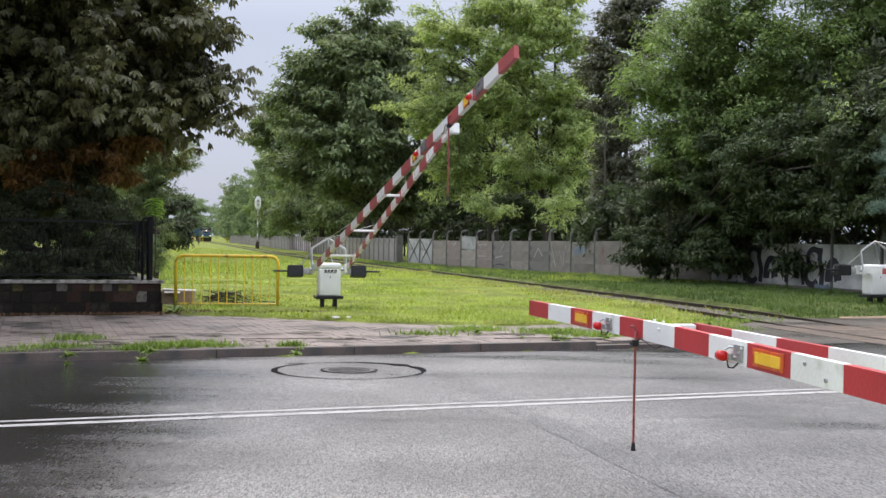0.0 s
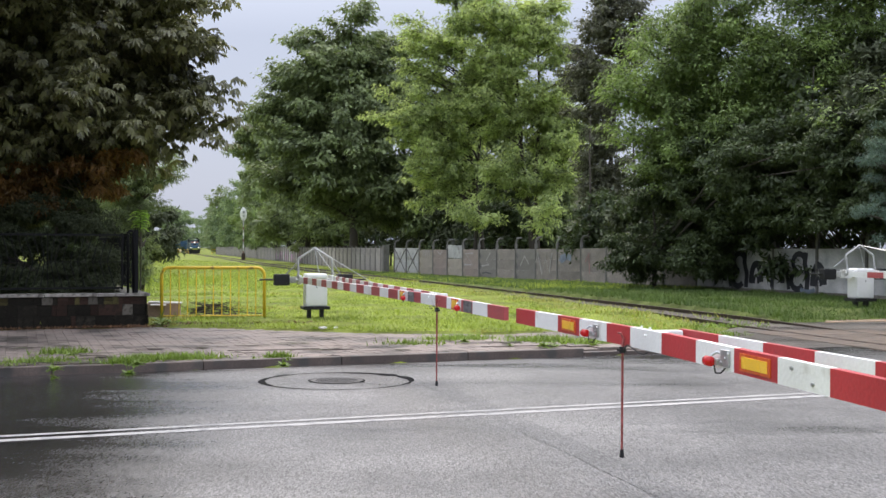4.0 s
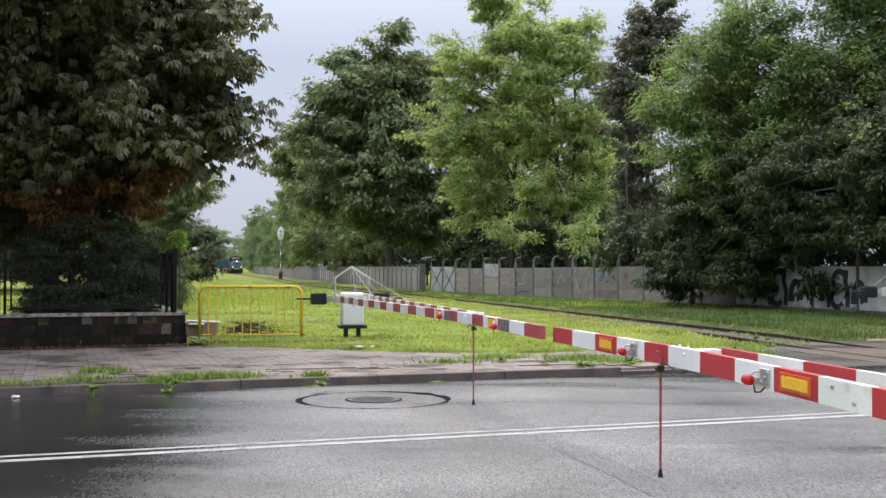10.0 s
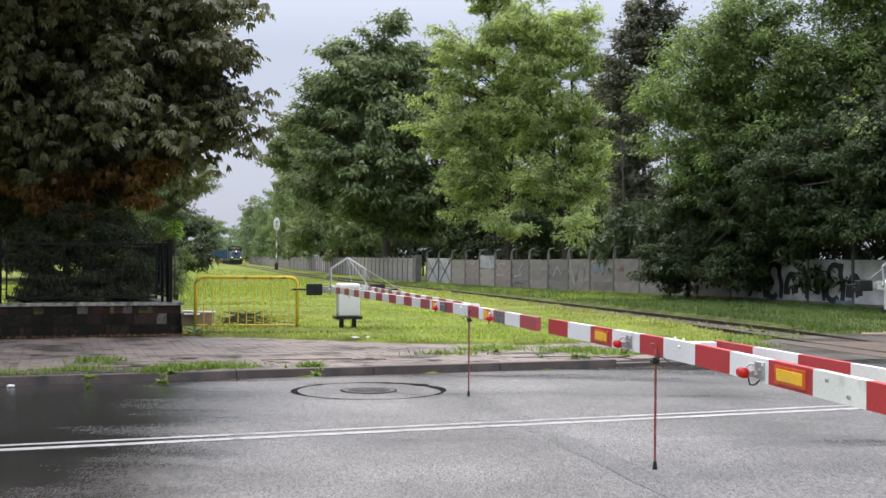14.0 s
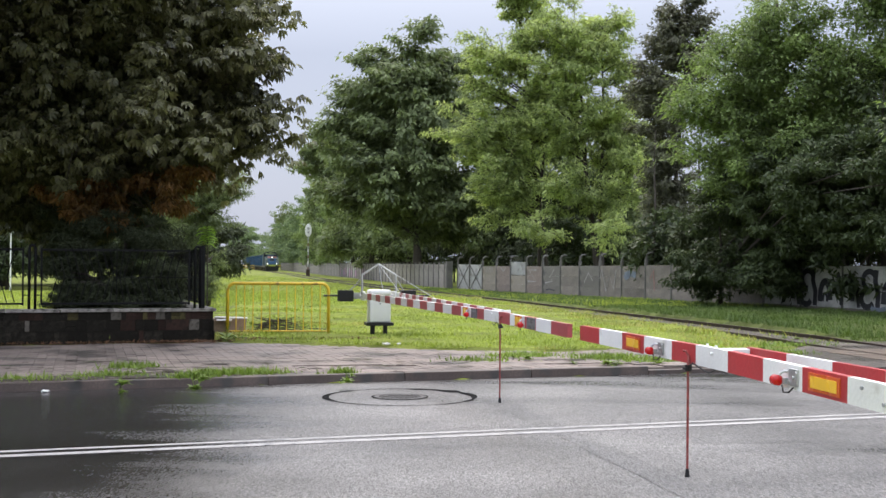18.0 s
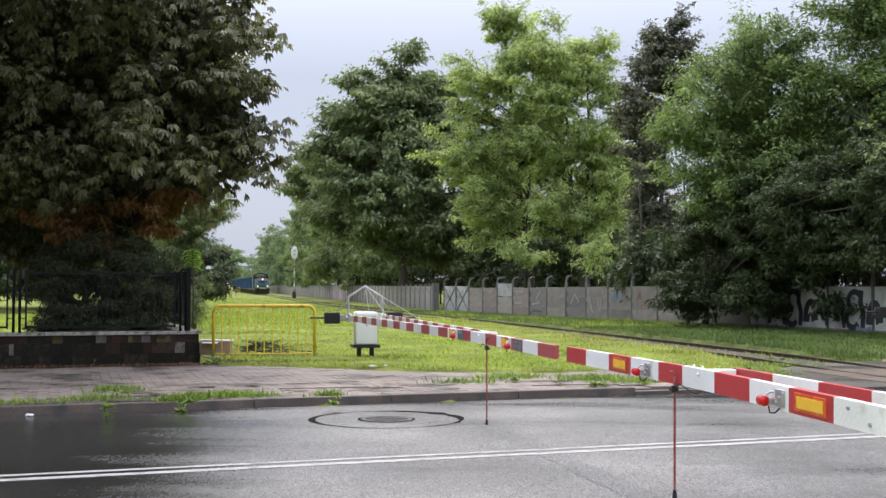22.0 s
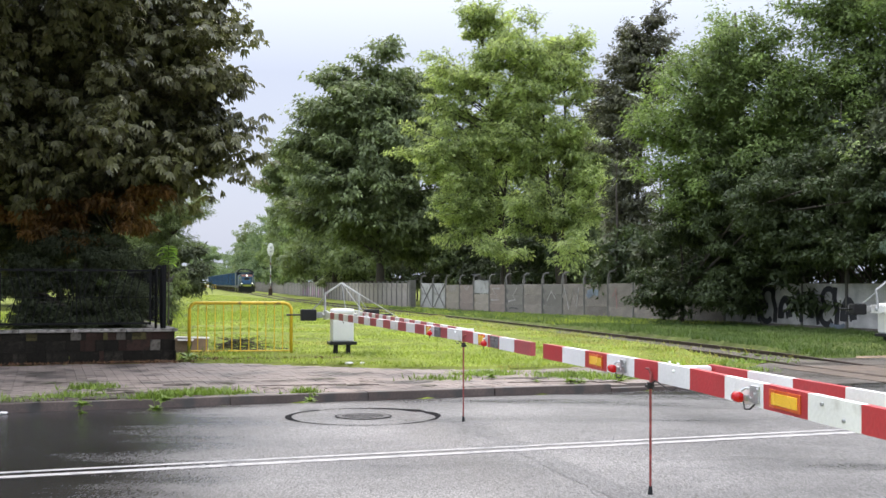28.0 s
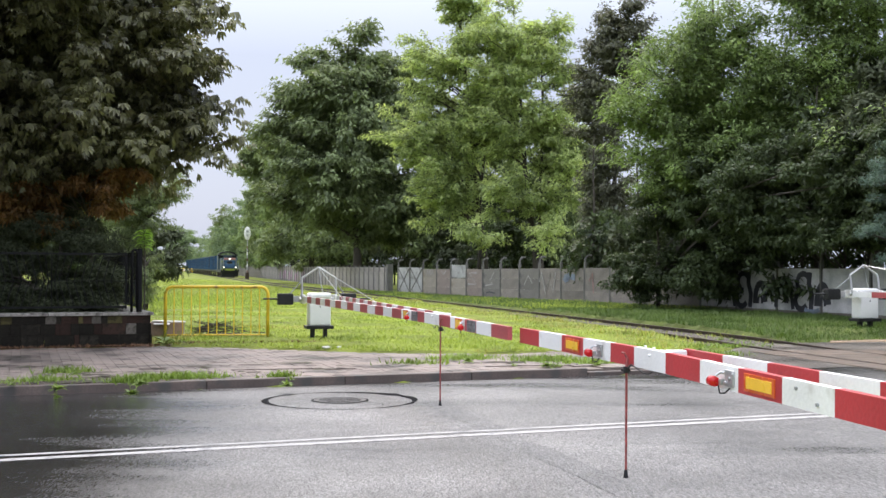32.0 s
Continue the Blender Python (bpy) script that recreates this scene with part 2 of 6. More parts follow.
M_PINKSLAB = material("pinkish_slab", (0.255, 0.21, 0.182), 0.9, scale=0.9, per_piece=0.1, dirt=(0.16, 0.14, 0.12), dirt_amount=0.3)
M_CREAMSLAB = material("cream_slab", (0.29, 0.26, 0.215), 0.9, scale=0.9, per_piece=0.1, dirt=(0.2, 0.17, 0.13), dirt_amount=0.3)
M_DARKSLAB = material("sooty_slab", (0.17, 0.16, 0.14), 0.9, scale=0.9, per_piece=0.15, dirt=(0.08, 0.08, 0.075), dirt_amount=0.3)
M_GATE = material("galvanised_gate_sheet", (0.40, 0.40, 0.39), 0.6, scale=1.5, dirt=(0.22, 0.21, 0.19), dirt_amount=0.3)
M_GRAFBLUE = material("graffiti_blue", (0.17, 0.205, 0.25), 0.8, scale=2, vary=0.3)
M_GRAFRED = material("graffiti_red", (0.24, 0.14, 0.125), 0.8, scale=2, vary=0.3)
M_POST = material("dark_concrete_post", (0.13, 0.125, 0.115), 0.9, scale=2)
M_GREYFENCE = material("pale_slab", (0.30, 0.275, 0.25), 0.9, scale=1.0, per_piece=0.12, dirt=(0.2, 0.19, 0.17), dirt_amount=0.3)
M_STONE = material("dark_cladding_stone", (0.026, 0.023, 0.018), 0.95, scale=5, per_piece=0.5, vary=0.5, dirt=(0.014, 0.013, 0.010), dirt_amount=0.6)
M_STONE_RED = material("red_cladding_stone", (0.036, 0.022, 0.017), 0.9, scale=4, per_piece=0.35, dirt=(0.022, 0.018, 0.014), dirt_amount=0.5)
M_STONE_PALE = material("pale_cladding_stone", (0.13, 0.118, 0.098), 0.9, scale=5, per_piece=0.5, dirt=(0.04, 0.037, 0.03), dirt_amount=0.5)
M_STONE_OLIVE = material("olive_cladding_stone", (0.075, 0.065, 0.028), 0.9, scale=5, per_piece=0.4, dirt=(0.025, 0.023, 0.014), dirt_amount=0.5)
for stone in (M_STONE, M_STONE_RED, M_STONE_PALE, M_STONE_OLIVE):
    stone.node_tree.nodes["Principled BSDF"].inputs["Specular IOR Level"].default_value = 0.12
M_CAP = material("wall_cap", (0.27, 0.25, 0.225), 0.85, scale=4, vary=0.35, per_piece=0.15, dirt=(0.07, 0.065, 0.055), dirt_amount=0.5)
M_IRON = material("black_iron", (0.008, 0.008, 0.009), 0.65, vary=0.2)
M_IRON.node_tree.nodes["Principled BSDF"].inputs["Specular IOR Level"].default_value = 0.15
M_DIRT = material("mossy_dirt", (0.062, 0.048, 0.033), 0.95, scale=1.4, fine=25, vary=0.4, bump=0.6, dirt=(0.05, 0.07, 0.02), dirt_amount=0.4)
M_YELLOW = material("yellow_paint", (0.70, 0.47, 0.03), 0.45, vary=0.1, dirt=(0.3, 0.17, 0.05), dirt_amount=0.0)
M_WHITE = material("white_paint", (0.78, 0.78, 0.77), 0.45, vary=0.06, scale=2, dirt=(0.5, 0.48, 0.44), dirt_amount=0.1)
M_RED = material("barrier_red", (0.42, 0.035, 0.04), 0.45, vary=0.12, scale=2)
M_REDFADED = material("faded_barrier_red", (0.36, 0.07, 0.075), 0.55, vary=0.18, scale=3)
M_REFLECT = material("amber_reflector", (0.85, 0.50, 0.04), 0.3, vary=0.08, fine=120)
M_REFLECTRED = material("red_reflector", (0.58, 0.10, 0.02), 0.3, vary=0.08, fine=120)
M_REDLAMP = glowing("red_lamp", (1.0, 0.01, 0.014), 0.14, (0.32, 0.004, 0.006))
M_DARKMETAL = material("blackened_metal", (0.015, 0.015, 0.016), 0.5, metal=0.3)
M_GREYPAINT = material("grey_paint", (0.36, 0.36, 0.35), 0.5)
M_STEEL = material("galvanised_steel", (0.45, 0.46, 0.47), 0.4, metal=0.8)
M_LAMPBOX = material("weathered_grey_box", (0.16, 0.16, 0.165), 0.6, scale=8, dirt=(0.07, 0.065, 0.06), dirt_amount=0.4)
M_BARK = material("bark", (0.06, 0.05, 0.042), 0.9, scale=3, fine=20, bump=0.8)
M_RUSTBAND = material("faded_rusty_band", (0.22, 0.13, 0.11), 0.8, scale=4)
M_BLUE = material("wagon_blue", (0.022, 0.075, 0.155), 0.6, scale=0.8, per_piece=0.25, dirt=(0.04, 0.045, 0.055), dirt_amount=0.3)
M_LOCOBLUE = material("loco_teal", (0.028, 0.055, 0.075), 0.5)
M_LOCOFRONT = material("loco_front_blue", (0.035, 0.10, 0.22), 0.5)
M_LOCOROSE = material("loco_faded_red", (0.34, 0.16, 0.15), 0.6)
M_LOCOLIME = material("loco_lime", (0.26, 0.30, 0.05), 0.45)
M_LOCOPALE = material("loco_pale", (0.22, 0.26, 0.30), 0.45)
M_GLASS = material("dark_window", (0.02, 0.025, 0.03), 0.08, vary=0.05, bump=0)
M_HEAD = glowing("headlight", (1.0, 0.93, 0.75), 1.6, (0.9, 0.9, 0.85))
M_PAPER = material("wet_cardboard", (0.30, 0.21, 0.15), 0.8)
M_LITTER = material("litter", (0.58, 0.57, 0.55), 0.6)
M_PLASTER = material("pale_plaster", (0.62, 0.62, 0.6), 0.8, scale=0.5)
M_GRAFFITI = material("graffiti_black", (0.02, 0.02, 0.026), 0.6)
M_GRAFWHITE = material("graffiti_white", (0.46, 0.455, 0.44), 0.7, scale=2)
M_GRAFFADED = material("faded_white_tag", (0.31, 0.30, 0.28), 0.8, scale=2)
M_GRAFPINK = material("graffiti_violet", (0.42, 0.25, 0.38), 0.7, scale=2)
M_FRUIT = material("green_fruit", (0.30, 0.36, 0.12), 0.6)
M_SHEET = material("corrugated_sheet", (0.36, 0.38, 0.39), 0.5, metal=0.3)
L_CHESTNUT = leaf_material("chestnut_leaves", (0.038, 0.039, 0.021), (0.20, 0.20, 0.098), 0.3, 0.34, 0.5)
L_BROWN = leaf_material("browned_leaves", (0.06, 0.045, 0.018), (0.27, 0.135, 0.045), 0.35)
L_LITTER = leaf_material("rotting_leaves", (0.06, 0.036, 0.02), (0.17, 0.085, 0.04), 0.2)
# conifer green, also used to put canopy shade into undergrowth and thicket
L_YEWSHADE = leaf_material("dark_conifer_and_shade", (0.021, 0.028, 0.018), (0.085, 0.10, 0.055), 0.15, 0.7, 0.15)
L_MAPLE = leaf_material("deep_green_leaves", (0.074, 0.100, 0.052), (0.235, 0.285, 0.140), 0.38)
L_LOCUST = leaf_material("yellow_green_leaves", (0.135, 0.195, 0.085), (0.47, 0.53, 0.245), 0.58)
L_ASH = leaf_material("ash_leaves", (0.034, 0.056, 0.022), (0.255, 0.345, 0.115), 0.42)
# ash, bush and park leaves with tree shade put into the colour
L_SHADED = leaf_material("shade_dark_leaves", (0.018, 0.030, 0.015), (0.085, 0.115, 0.048), 0.25)
L_DARK = leaf_material("dark_greyish_leaves", (0.034, 0.038, 0.026), (0.15, 0.155, 0.10), 0.34, 0.45, 0.4)
L_MIXED = leaf_material("mid_green_leaves", (0.085, 0.125, 0.06), (0.26, 0.33, 0.15), 0.4)
L_FAR = leaf_material("far_leaves", (0.10, 0.145, 0.085), (0.21, 0.27, 0.15), 0.4)
L_BRIGHT = leaf_material("bright_young_leaves", (0.26, 0.44, 0.06), (0.36, 0.52, 0.10), 0.5)
L_GRASS = leaf_material("grass_blades", (0.128, 0.195, 0.030), (0.37, 0.43, 0.085), 0.4, 0.5)
L_TUFT = leaf_material("pale_grass_stalks", (0.18, 0.26, 0.045), (0.35, 0.42, 0.10), 0.4, 0.5)
# taller verge grass, its green darkened further for tree shade
L_VERGESHADE = leaf_material("deep_green_shaded_grass", (0.050, 0.098, 0.022), (0.105, 0.155, 0.038), 0.3, 0.5)
L_DRYGRASS = leaf_material("dry_grass", (0.20, 0.22, 0.05), (0.42, 0.38, 0.14), 0.4, 0.6)
L_SPRUCE = leaf_material("silvery_spruce_needles", (0.05, 0.09, 0.075), (0.13, 0.19, 0.15), 0.2)
L_WEED = leaf_material("weed_leaves", (0.09, 0.15, 0.025), (0.25, 0.34, 0.08), 0.35)


# ---- mesh helpers ----
def mesh_of(bm, name, mat, smooth=False):
    me = bpy.data.meshes.new(name)
    bm.to_mesh(me)
    bm.free()
    for m in mat if isinstance(mat, (list, tuple)) else [mat]:
        me.materials.append(m)
    if smooth:
        me.polygons.foreach_set("use_smooth", [True] * len(me.polygons))
    return me


def part(name, bm, mat, parent, label="", smooth=False, at=None):
    ob = new(name, mesh_of(bm, name, mat, smooth))
    ob.parent = parent
    if at is not None:
        ob.matrix_basis = at
    if label:
        tagged(ob, label)
    return ob


def thing(name, at, label, category, group="", kind=""):
    ob = new(name)
    ob.empty_display_size = 0.2
    ob.matrix_basis = at
    return tagged(ob, label, category, group, kind)


def solid(name, bm, mat, label, category="", group="", kind="", at=None, smooth=False):
    ob = new(name, mesh_of(bm, name, mat, smooth))
    if at is not None:
        ob.matrix_basis = at
    return tagged(ob, label, category, group, kind)


def box(bm, x, y, z, sx, sy, sz, bevel=0.0, m=None):
    """A box centred at x, y and resting on z."""
    vs = bmesh.ops.create_cube(bm, size=1, matrix=Matrix.Translation((x, y, z + sz / 2)) @ Matrix.Diagonal((sx, sy, sz, 1)))["verts"]
    if bevel:
        es = list({e for v in vs for e in v.link_edges})
        r = bmesh.ops.bevel(bm, geom=es, offset=bevel, segments=2, affect="EDGES", profile=0.6)
        vs = list({v for f in r["faces"] for v in f.verts} | {v for v in vs if v.is_valid})
    if m is not None:
        bmesh.ops.transform(bm, matrix=m, verts=vs)
    return vs


def tube(bm, pts, r0, r1=None, seg=8):
    """A round bar through the points, tapering from r0 to r1, with closed ends."""
    r1 = r0 if r1 is None else r1
    pts = [Vector(p) for p in pts]
    rings = []
    for i, p in enumerate(pts):
        d = (pts[min(i + 1, len(pts) - 1)] - pts[max(i - 1, 0)]).normalized()
        side = d.cross(Vector((0, 0, 1)) if abs(d.z) < 0.9 else Vector((1, 0, 0))).normalized()
        up = side.cross(d)
        r = r0 + (r1 - r0) * i / max(1, len(pts) - 1)
        rings.append([bm.verts.new(p + (side * math.cos(a) + up * math.sin(a)) * r) for a in [2 * math.pi * k / seg for k in range(seg)]])
    for a, b in zip(rings, rings[1:]):
        for k in range(seg):
            bm.faces.new((a[k], a[(k + 1) % seg], b[(k + 1) % seg], b[k]))
    bm.faces.new(rings[0][::-1])
    bm.faces.new(rings[-1])


def disc(bm, x, y, z, r, h, seg=24, axis="z"):
    m = Matrix.Translation((x, y, z))
    if axis == "x":
        m = m @ Matrix.Rotation(math.pi / 2, 4, "Y")
    if axis == "y":
        m = m @ Matrix.Rotation(math.pi / 2, 4, "X")
    bmesh.ops.create_cone(bm, cap_ends=True, segments=seg, radius1=r, radius2=r, depth=h, matrix=m)


def raw_mesh(name, verts, faces, mat):
    me = bpy.data.meshes.new(name)
    me.from_pydata(verts, [], faces)
    me.materials.append(mat)
    return me


# ---- plan ----
ROAD_A = radians(21.5)
EX, EN = Vector((math.cos(ROAD_A), math.sin(ROAD_A), 0)), Vector((-math.sin(ROAD_A), math.cos(ROAD_A), 0))
KERB_N, LINE_N, NEAR_N = 16.35, 11.1, 5.6


def rd(s, n, z=0.0):
    """A place s metres along the road and n metres across it."""
    v = EX * s + EN * n
    return Vector((v.x, v.y, z))


ROAD = Matrix.Rotation(ROAD_A, 4, "Z")


def step(a, b, v):
    t = min(1, max(0, (v - a) / (b - a)))
    return t * t * (3 - 2 * t)


def pave_edge(s):
    """Where the footway meets the grass."""
    pts = ((-60, 23.9), (3.5, 23.9), (5.5, 22.4), (7.2, 20.8), (9.1, 19.9), (10.5, 20.1), (11.5, 19.4), (12, 16))
    for (a, p), (b, q) in zip(pts, pts[1:]):
        if s <= b:
            return p + (q - p) * (s - a) / (b - a)
    return 0


def ground_z(x, y):
    """Height of the open ground: low under the road, a hand's width up on the verge, level again far off."""
    s, n = x * EX.x + y * EX.y, x * EN.x + y * EN.y
    verge = 0.15 * (1 - step(45, 75, y))
    z = verge
    z = z + (0.0 - z) * step(10.0, 12.5, s) * (1 - step(22.0, 25.0, n))
    if pave_edge(s) + 0.1 > n > 16.2 and s < 11.4:
        z = 0.04
    if NEAR_N < n <= KERB_N + 0.05:
        z = -0.08
    elif n <= NEAR_N:
        z = -0.08 if n > NEAR_N - 2.2 else 0.09
    track = abs(x - track_x(y)) < 1.3 and y > 24
    if track:
        z = min(z, -0.04)
    if s > 11.4 and 16.3 < n < 22.4 and n < 16.3 + (s - 10.4) * 1.1:
        z = -0.06
    return z


def track_x(y):
    if y < 120:
        return 14.33 - 0.26 * y
    if y < 180:
        return -16.87 - 0.228 * (y - 120)
    return -30.55 - 0.239 * (y - 180)


def build_ground():
    xs = sorted(set([-1500, -700, -350, -200, -120, -80, -60] + [round(-45 + 1.0 * i, 2) for i in range(31)] + [round(-14 + 0.35 * i, 2) for i in range(98)] + [22, 25, 30, 40, 60, 100, 200, 400, 800, 1500]))
    ys = sorted(set([-800, -300, -100, -40, -15, -5, 0] + [round(2 + 1.0 * i, 2) for i in range(12)] + [round(14 + 0.35 * i, 2) for i in range(92)] + [round(47 + 2 * i, 2) for i in range(40)] + [130, 140, 155, 170, 190, 220, 260, 300, 360, 450, 600, 900, 1500, 3000]))
    verts, faces = [], []
    for y in ys:
        for x in xs:
            bumps = 0.05 * noise.noise(Vector((x * 0.35, y * 0.35, 0))) if (y > 23 and y < 110) else 0
            g = ground_z(x, y)
            verts.append((x, y, g + (bumps if g > 0.1 else 0)))
    w = len(xs)
    for j in range(len(ys) - 1):
        for i in range(w - 1):
            faces.append((j * w + i, j * w + i + 1, (j + 1) * w + i + 1, (j + 1) * w + i))
    me = raw_mesh("ground", verts, faces, M_SOIL)
    # ground beyond the track takes the soil tone that includes tree shade
    me.materials.append(M_SHADESOIL)
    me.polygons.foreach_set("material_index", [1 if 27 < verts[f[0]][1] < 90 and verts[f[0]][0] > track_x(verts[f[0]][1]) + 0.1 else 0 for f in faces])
    ob = new("ground", me)
    tagged(ob, "short bright green meadow turf beside the railway", "ground", kind="structure")


def sheet(name, pts, z, mat, label, category, kind="structure"):
    """A flat sheet with a little thickness, its outline given as road coordinates."""
    bm = bmesh.new()
    top = [bm.verts.new(rd(s, n, z)) for s, n in pts]
    f = bm.faces.new(top)
    if f.normal.z < 0:
        f.normal_flip()
    r = bmesh.ops.extrude_face_region(bm, geom=[f])
    bmesh.ops.translate(bm, vec=(0, 0, -0.04 if z < 0.1 else -0.16), verts=[v for v in r["geom"] if isinstance(v, bmesh.types.BMVert)])
    bmesh.ops.recalc_face_normals(bm, faces=bm.faces)
    return solid(name, bm, mat, label, category, kind=kind)


def build_road():
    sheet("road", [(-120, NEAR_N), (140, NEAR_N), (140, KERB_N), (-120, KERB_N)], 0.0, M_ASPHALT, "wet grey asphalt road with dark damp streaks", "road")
    sheet("crossing_apron", [(11.45, KERB_N + 0.02), (60, KERB_N + 0.02), (60, 21.6), (21, 22.3), (16.4, 21.9), (12.6, 18.6), (11.45, 18.0)], 0.004, M_OLDASPH, "worn cracked asphalt apron of the level crossing", "crossing")
    sheet("sand_patch", [(18.6, 21.9), (40, 21.0), (40, 23.6), (21.5, 23.5), (19.4, 22.8)], 0.012, M_SAND, "wet orange sandy dirt beside the rails", "dirt")
    sheet("near_verge", [(-120, NEAR_N - 3.4), (140, NEAR_N - 3.4), (140, NEAR_N - 0.005), (-120, NEAR_N - 0.005)], 0.11, M_SOIL, "grassy verge on the near side of the road", "verge")
    for n in (LINE_N - 0.12, LINE_N + 0.135):
        bm, half = bmesh.new(), 0.07 if n < LINE_N else 0.05
        for k in range(60):
            s0 = -60 + 2 * k
            vs = [bm.verts.new(rd(s0 + a, n + b + 0.006 * noise.noise(Vector((s0 + a, n, b))), 0.004)) for a, b in ((0, -half), (2, -half), (2, half), (0, half))]
            bm.faces.new(vs)
        solid("road_line", bm, M_LINE, "worn white painted centre line on asphalt", "road marking", "double centre line", "structure")
    # kerb stones
    kerb = thing("kerb", Matrix(), "row of dark weathered concrete kerb stones", "kerb", kind="structure")
    bm = bmesh.new()
    box(bm, 0, 0, -0.1, 1.992, 0.16, 0.22, 0.012)
    me = mesh_of(bm, "kerb_stone", M_KERB)
    for k in range(21):
        s = -29.85 + 2 * k
        ob = new("kerb_stone", me)
        ob.parent = kerb
        drop = 0.075 * step(8.8, 11.0, s)
        ob.matrix_basis = Matrix.Translation(rd(s, KERB_N + 0.09, -drop + random.uniform(-0.006, 0.006))) @ ROAD @ Matrix.Rotation(random.uniform(-0.01, 0.01), 4, "Z")


def build_crossing():
    deck = thing("crossing_deck", Matrix(), "dark wet slabs of the level crossing between the rails", "crossing", kind="structure")
    bm = bmesh.new()
    box(bm, 0, 0, -0.13, 1.27, 1.17, 0.15, 0.012)
    mid = mesh_of(bm, "deck_slab", M_DECK)
    bm = bmesh.new()
    box(bm, 0, 0, -0.13, 0.62, 1.17, 0.15, 0.012)
    outer = mesh_of(bm, "deck_slab", M_DECK)
    turn = Matrix.Rotation(0.254, 4, "Z")
    for k in range(15):
        y = 7.6 + k * 1.16
        for off, me in ((0, mid), (-1.13, outer), (1.13, outer)):
            ob = new("deck_slab", me)
            ob.parent = deck
            ob.matrix_basis = Matrix.Translation((track_x(y) + off * 0.968, y + off * 0.25, random.uniform(-0.004, 0.006))) @ turn
    bm = bmesh.new()
    for k in range(24):
        f0, f1 = k / 24, (k + 1) / 24
        a, b = rd(5.55, 14.0).lerp(rd(4.55, 6.6), f0), rd(5.55, 14.0).lerp(rd(4.55, 6.6), f1)
        w0, w1 = (0.15 + 0.06 * noise.noise(Vector((f * 9, 0, 0))) for f in (f0, f1))
        bm.faces.new([bm.verts.new(v + EX * e + Vector((0, 0, 0.003))) for v, e in ((a, -w0), (a, w0), (b, w1), (b, -w1))])
    bmesh.ops.recalc_face_normals(bm, faces=bm.faces)
    solid("road_seam", bm, M_SEAM, "old darker repair seam across the asphalt", "road seam", kind="structure")


def build_pavement():
    pave = sheet("pavement", [(-60, KERB_N + 0.17), (11.5, KERB_N + 0.17), (11.5, 19.4), (10.5, 20.1), (9.1, 19.9), (7.2, 20.8), (5.5, 22.4), (3.5, 23.95), (-60, 23.95)], 0.09, M_JOINT, "pinkish block-paved footway with weeds and broken damp patches", "pavement")
    bm = bmesh.new()
    box(bm, 0, 0, 0, 0.156, 0.208, 0.05, 0.004)
    me = mesh_of(bm, "paver", M_PAVER)
    verts, faces = [], []
    rows = 35
    skew = radians(-2.5)
    for r in range(-6, rows + 6):
        for k in range(226):
            a, b = -24 + k * 0.16, 0.28 + r * 0.212
            s, n = a * math.cos(skew) - b * math.sin(skew), KERB_N + a * math.sin(skew) + b * math.cos(skew)
            if n < KERB_N + 0.27 or s > 11.3 or n > pave_edge(s) - 0.1 - 0.25 * noise.noise(Vector((s, n, 9))):
                continue
            hole = noise.noise(Vector((s * 0.5, n * 0.9, 3.0)))
            if (hole > 0.40 and n < 19.0) or (hole > 0.16 and 16.9 < n < 18.0 and s < 6.5):
                continue
            z = 0.058 + 0.010 * noise.noise(Vector((s * 0.8, n * 0.8, 0))) + random.uniform(-0.0025, 0.0025)
            m = Matrix.Translation(rd(s, n, z)) @ ROAD @ Matrix.Rotation(skew + random.uniform(-0.02, 0.02), 4, "Z")
            if -1.0 < s < 2.4 and n < 19.0:
                ob = new("paver", me)
                ob.parent = pave
                ob.matrix_basis = m
            else:
                i = len(verts)
                t = random.uniform(-0.01, 0.01)
                for a, b, c in ((-0.0765, -0.1025, 0.05), (0.0765, -0.1025, 0.05), (0.0765, 0.1025, 0.05 + t * 0.4), (-0.0765, 0.1025, 0.05), (-0.078, -0.104, 0), (0.078, -0.104, 0), (0.078, 0.104, 0), (-0.078, 0.104, 0)):
                    verts.append(m @ Vector((a, b, c)))
                faces += [(i, i + 1, i + 2, i + 3), (i + 4, i + 5, i + 1, i), (i + 5, i + 6, i + 2, i + 1), (i + 6, i + 7, i + 3, i + 2), (i + 7, i + 4, i, i + 3)]
    ob = new("paving_rest", raw_mesh("paving_rest", verts, faces, M_PAVER))
    ob.parent = pave
    ob["kind"] = "stuff"


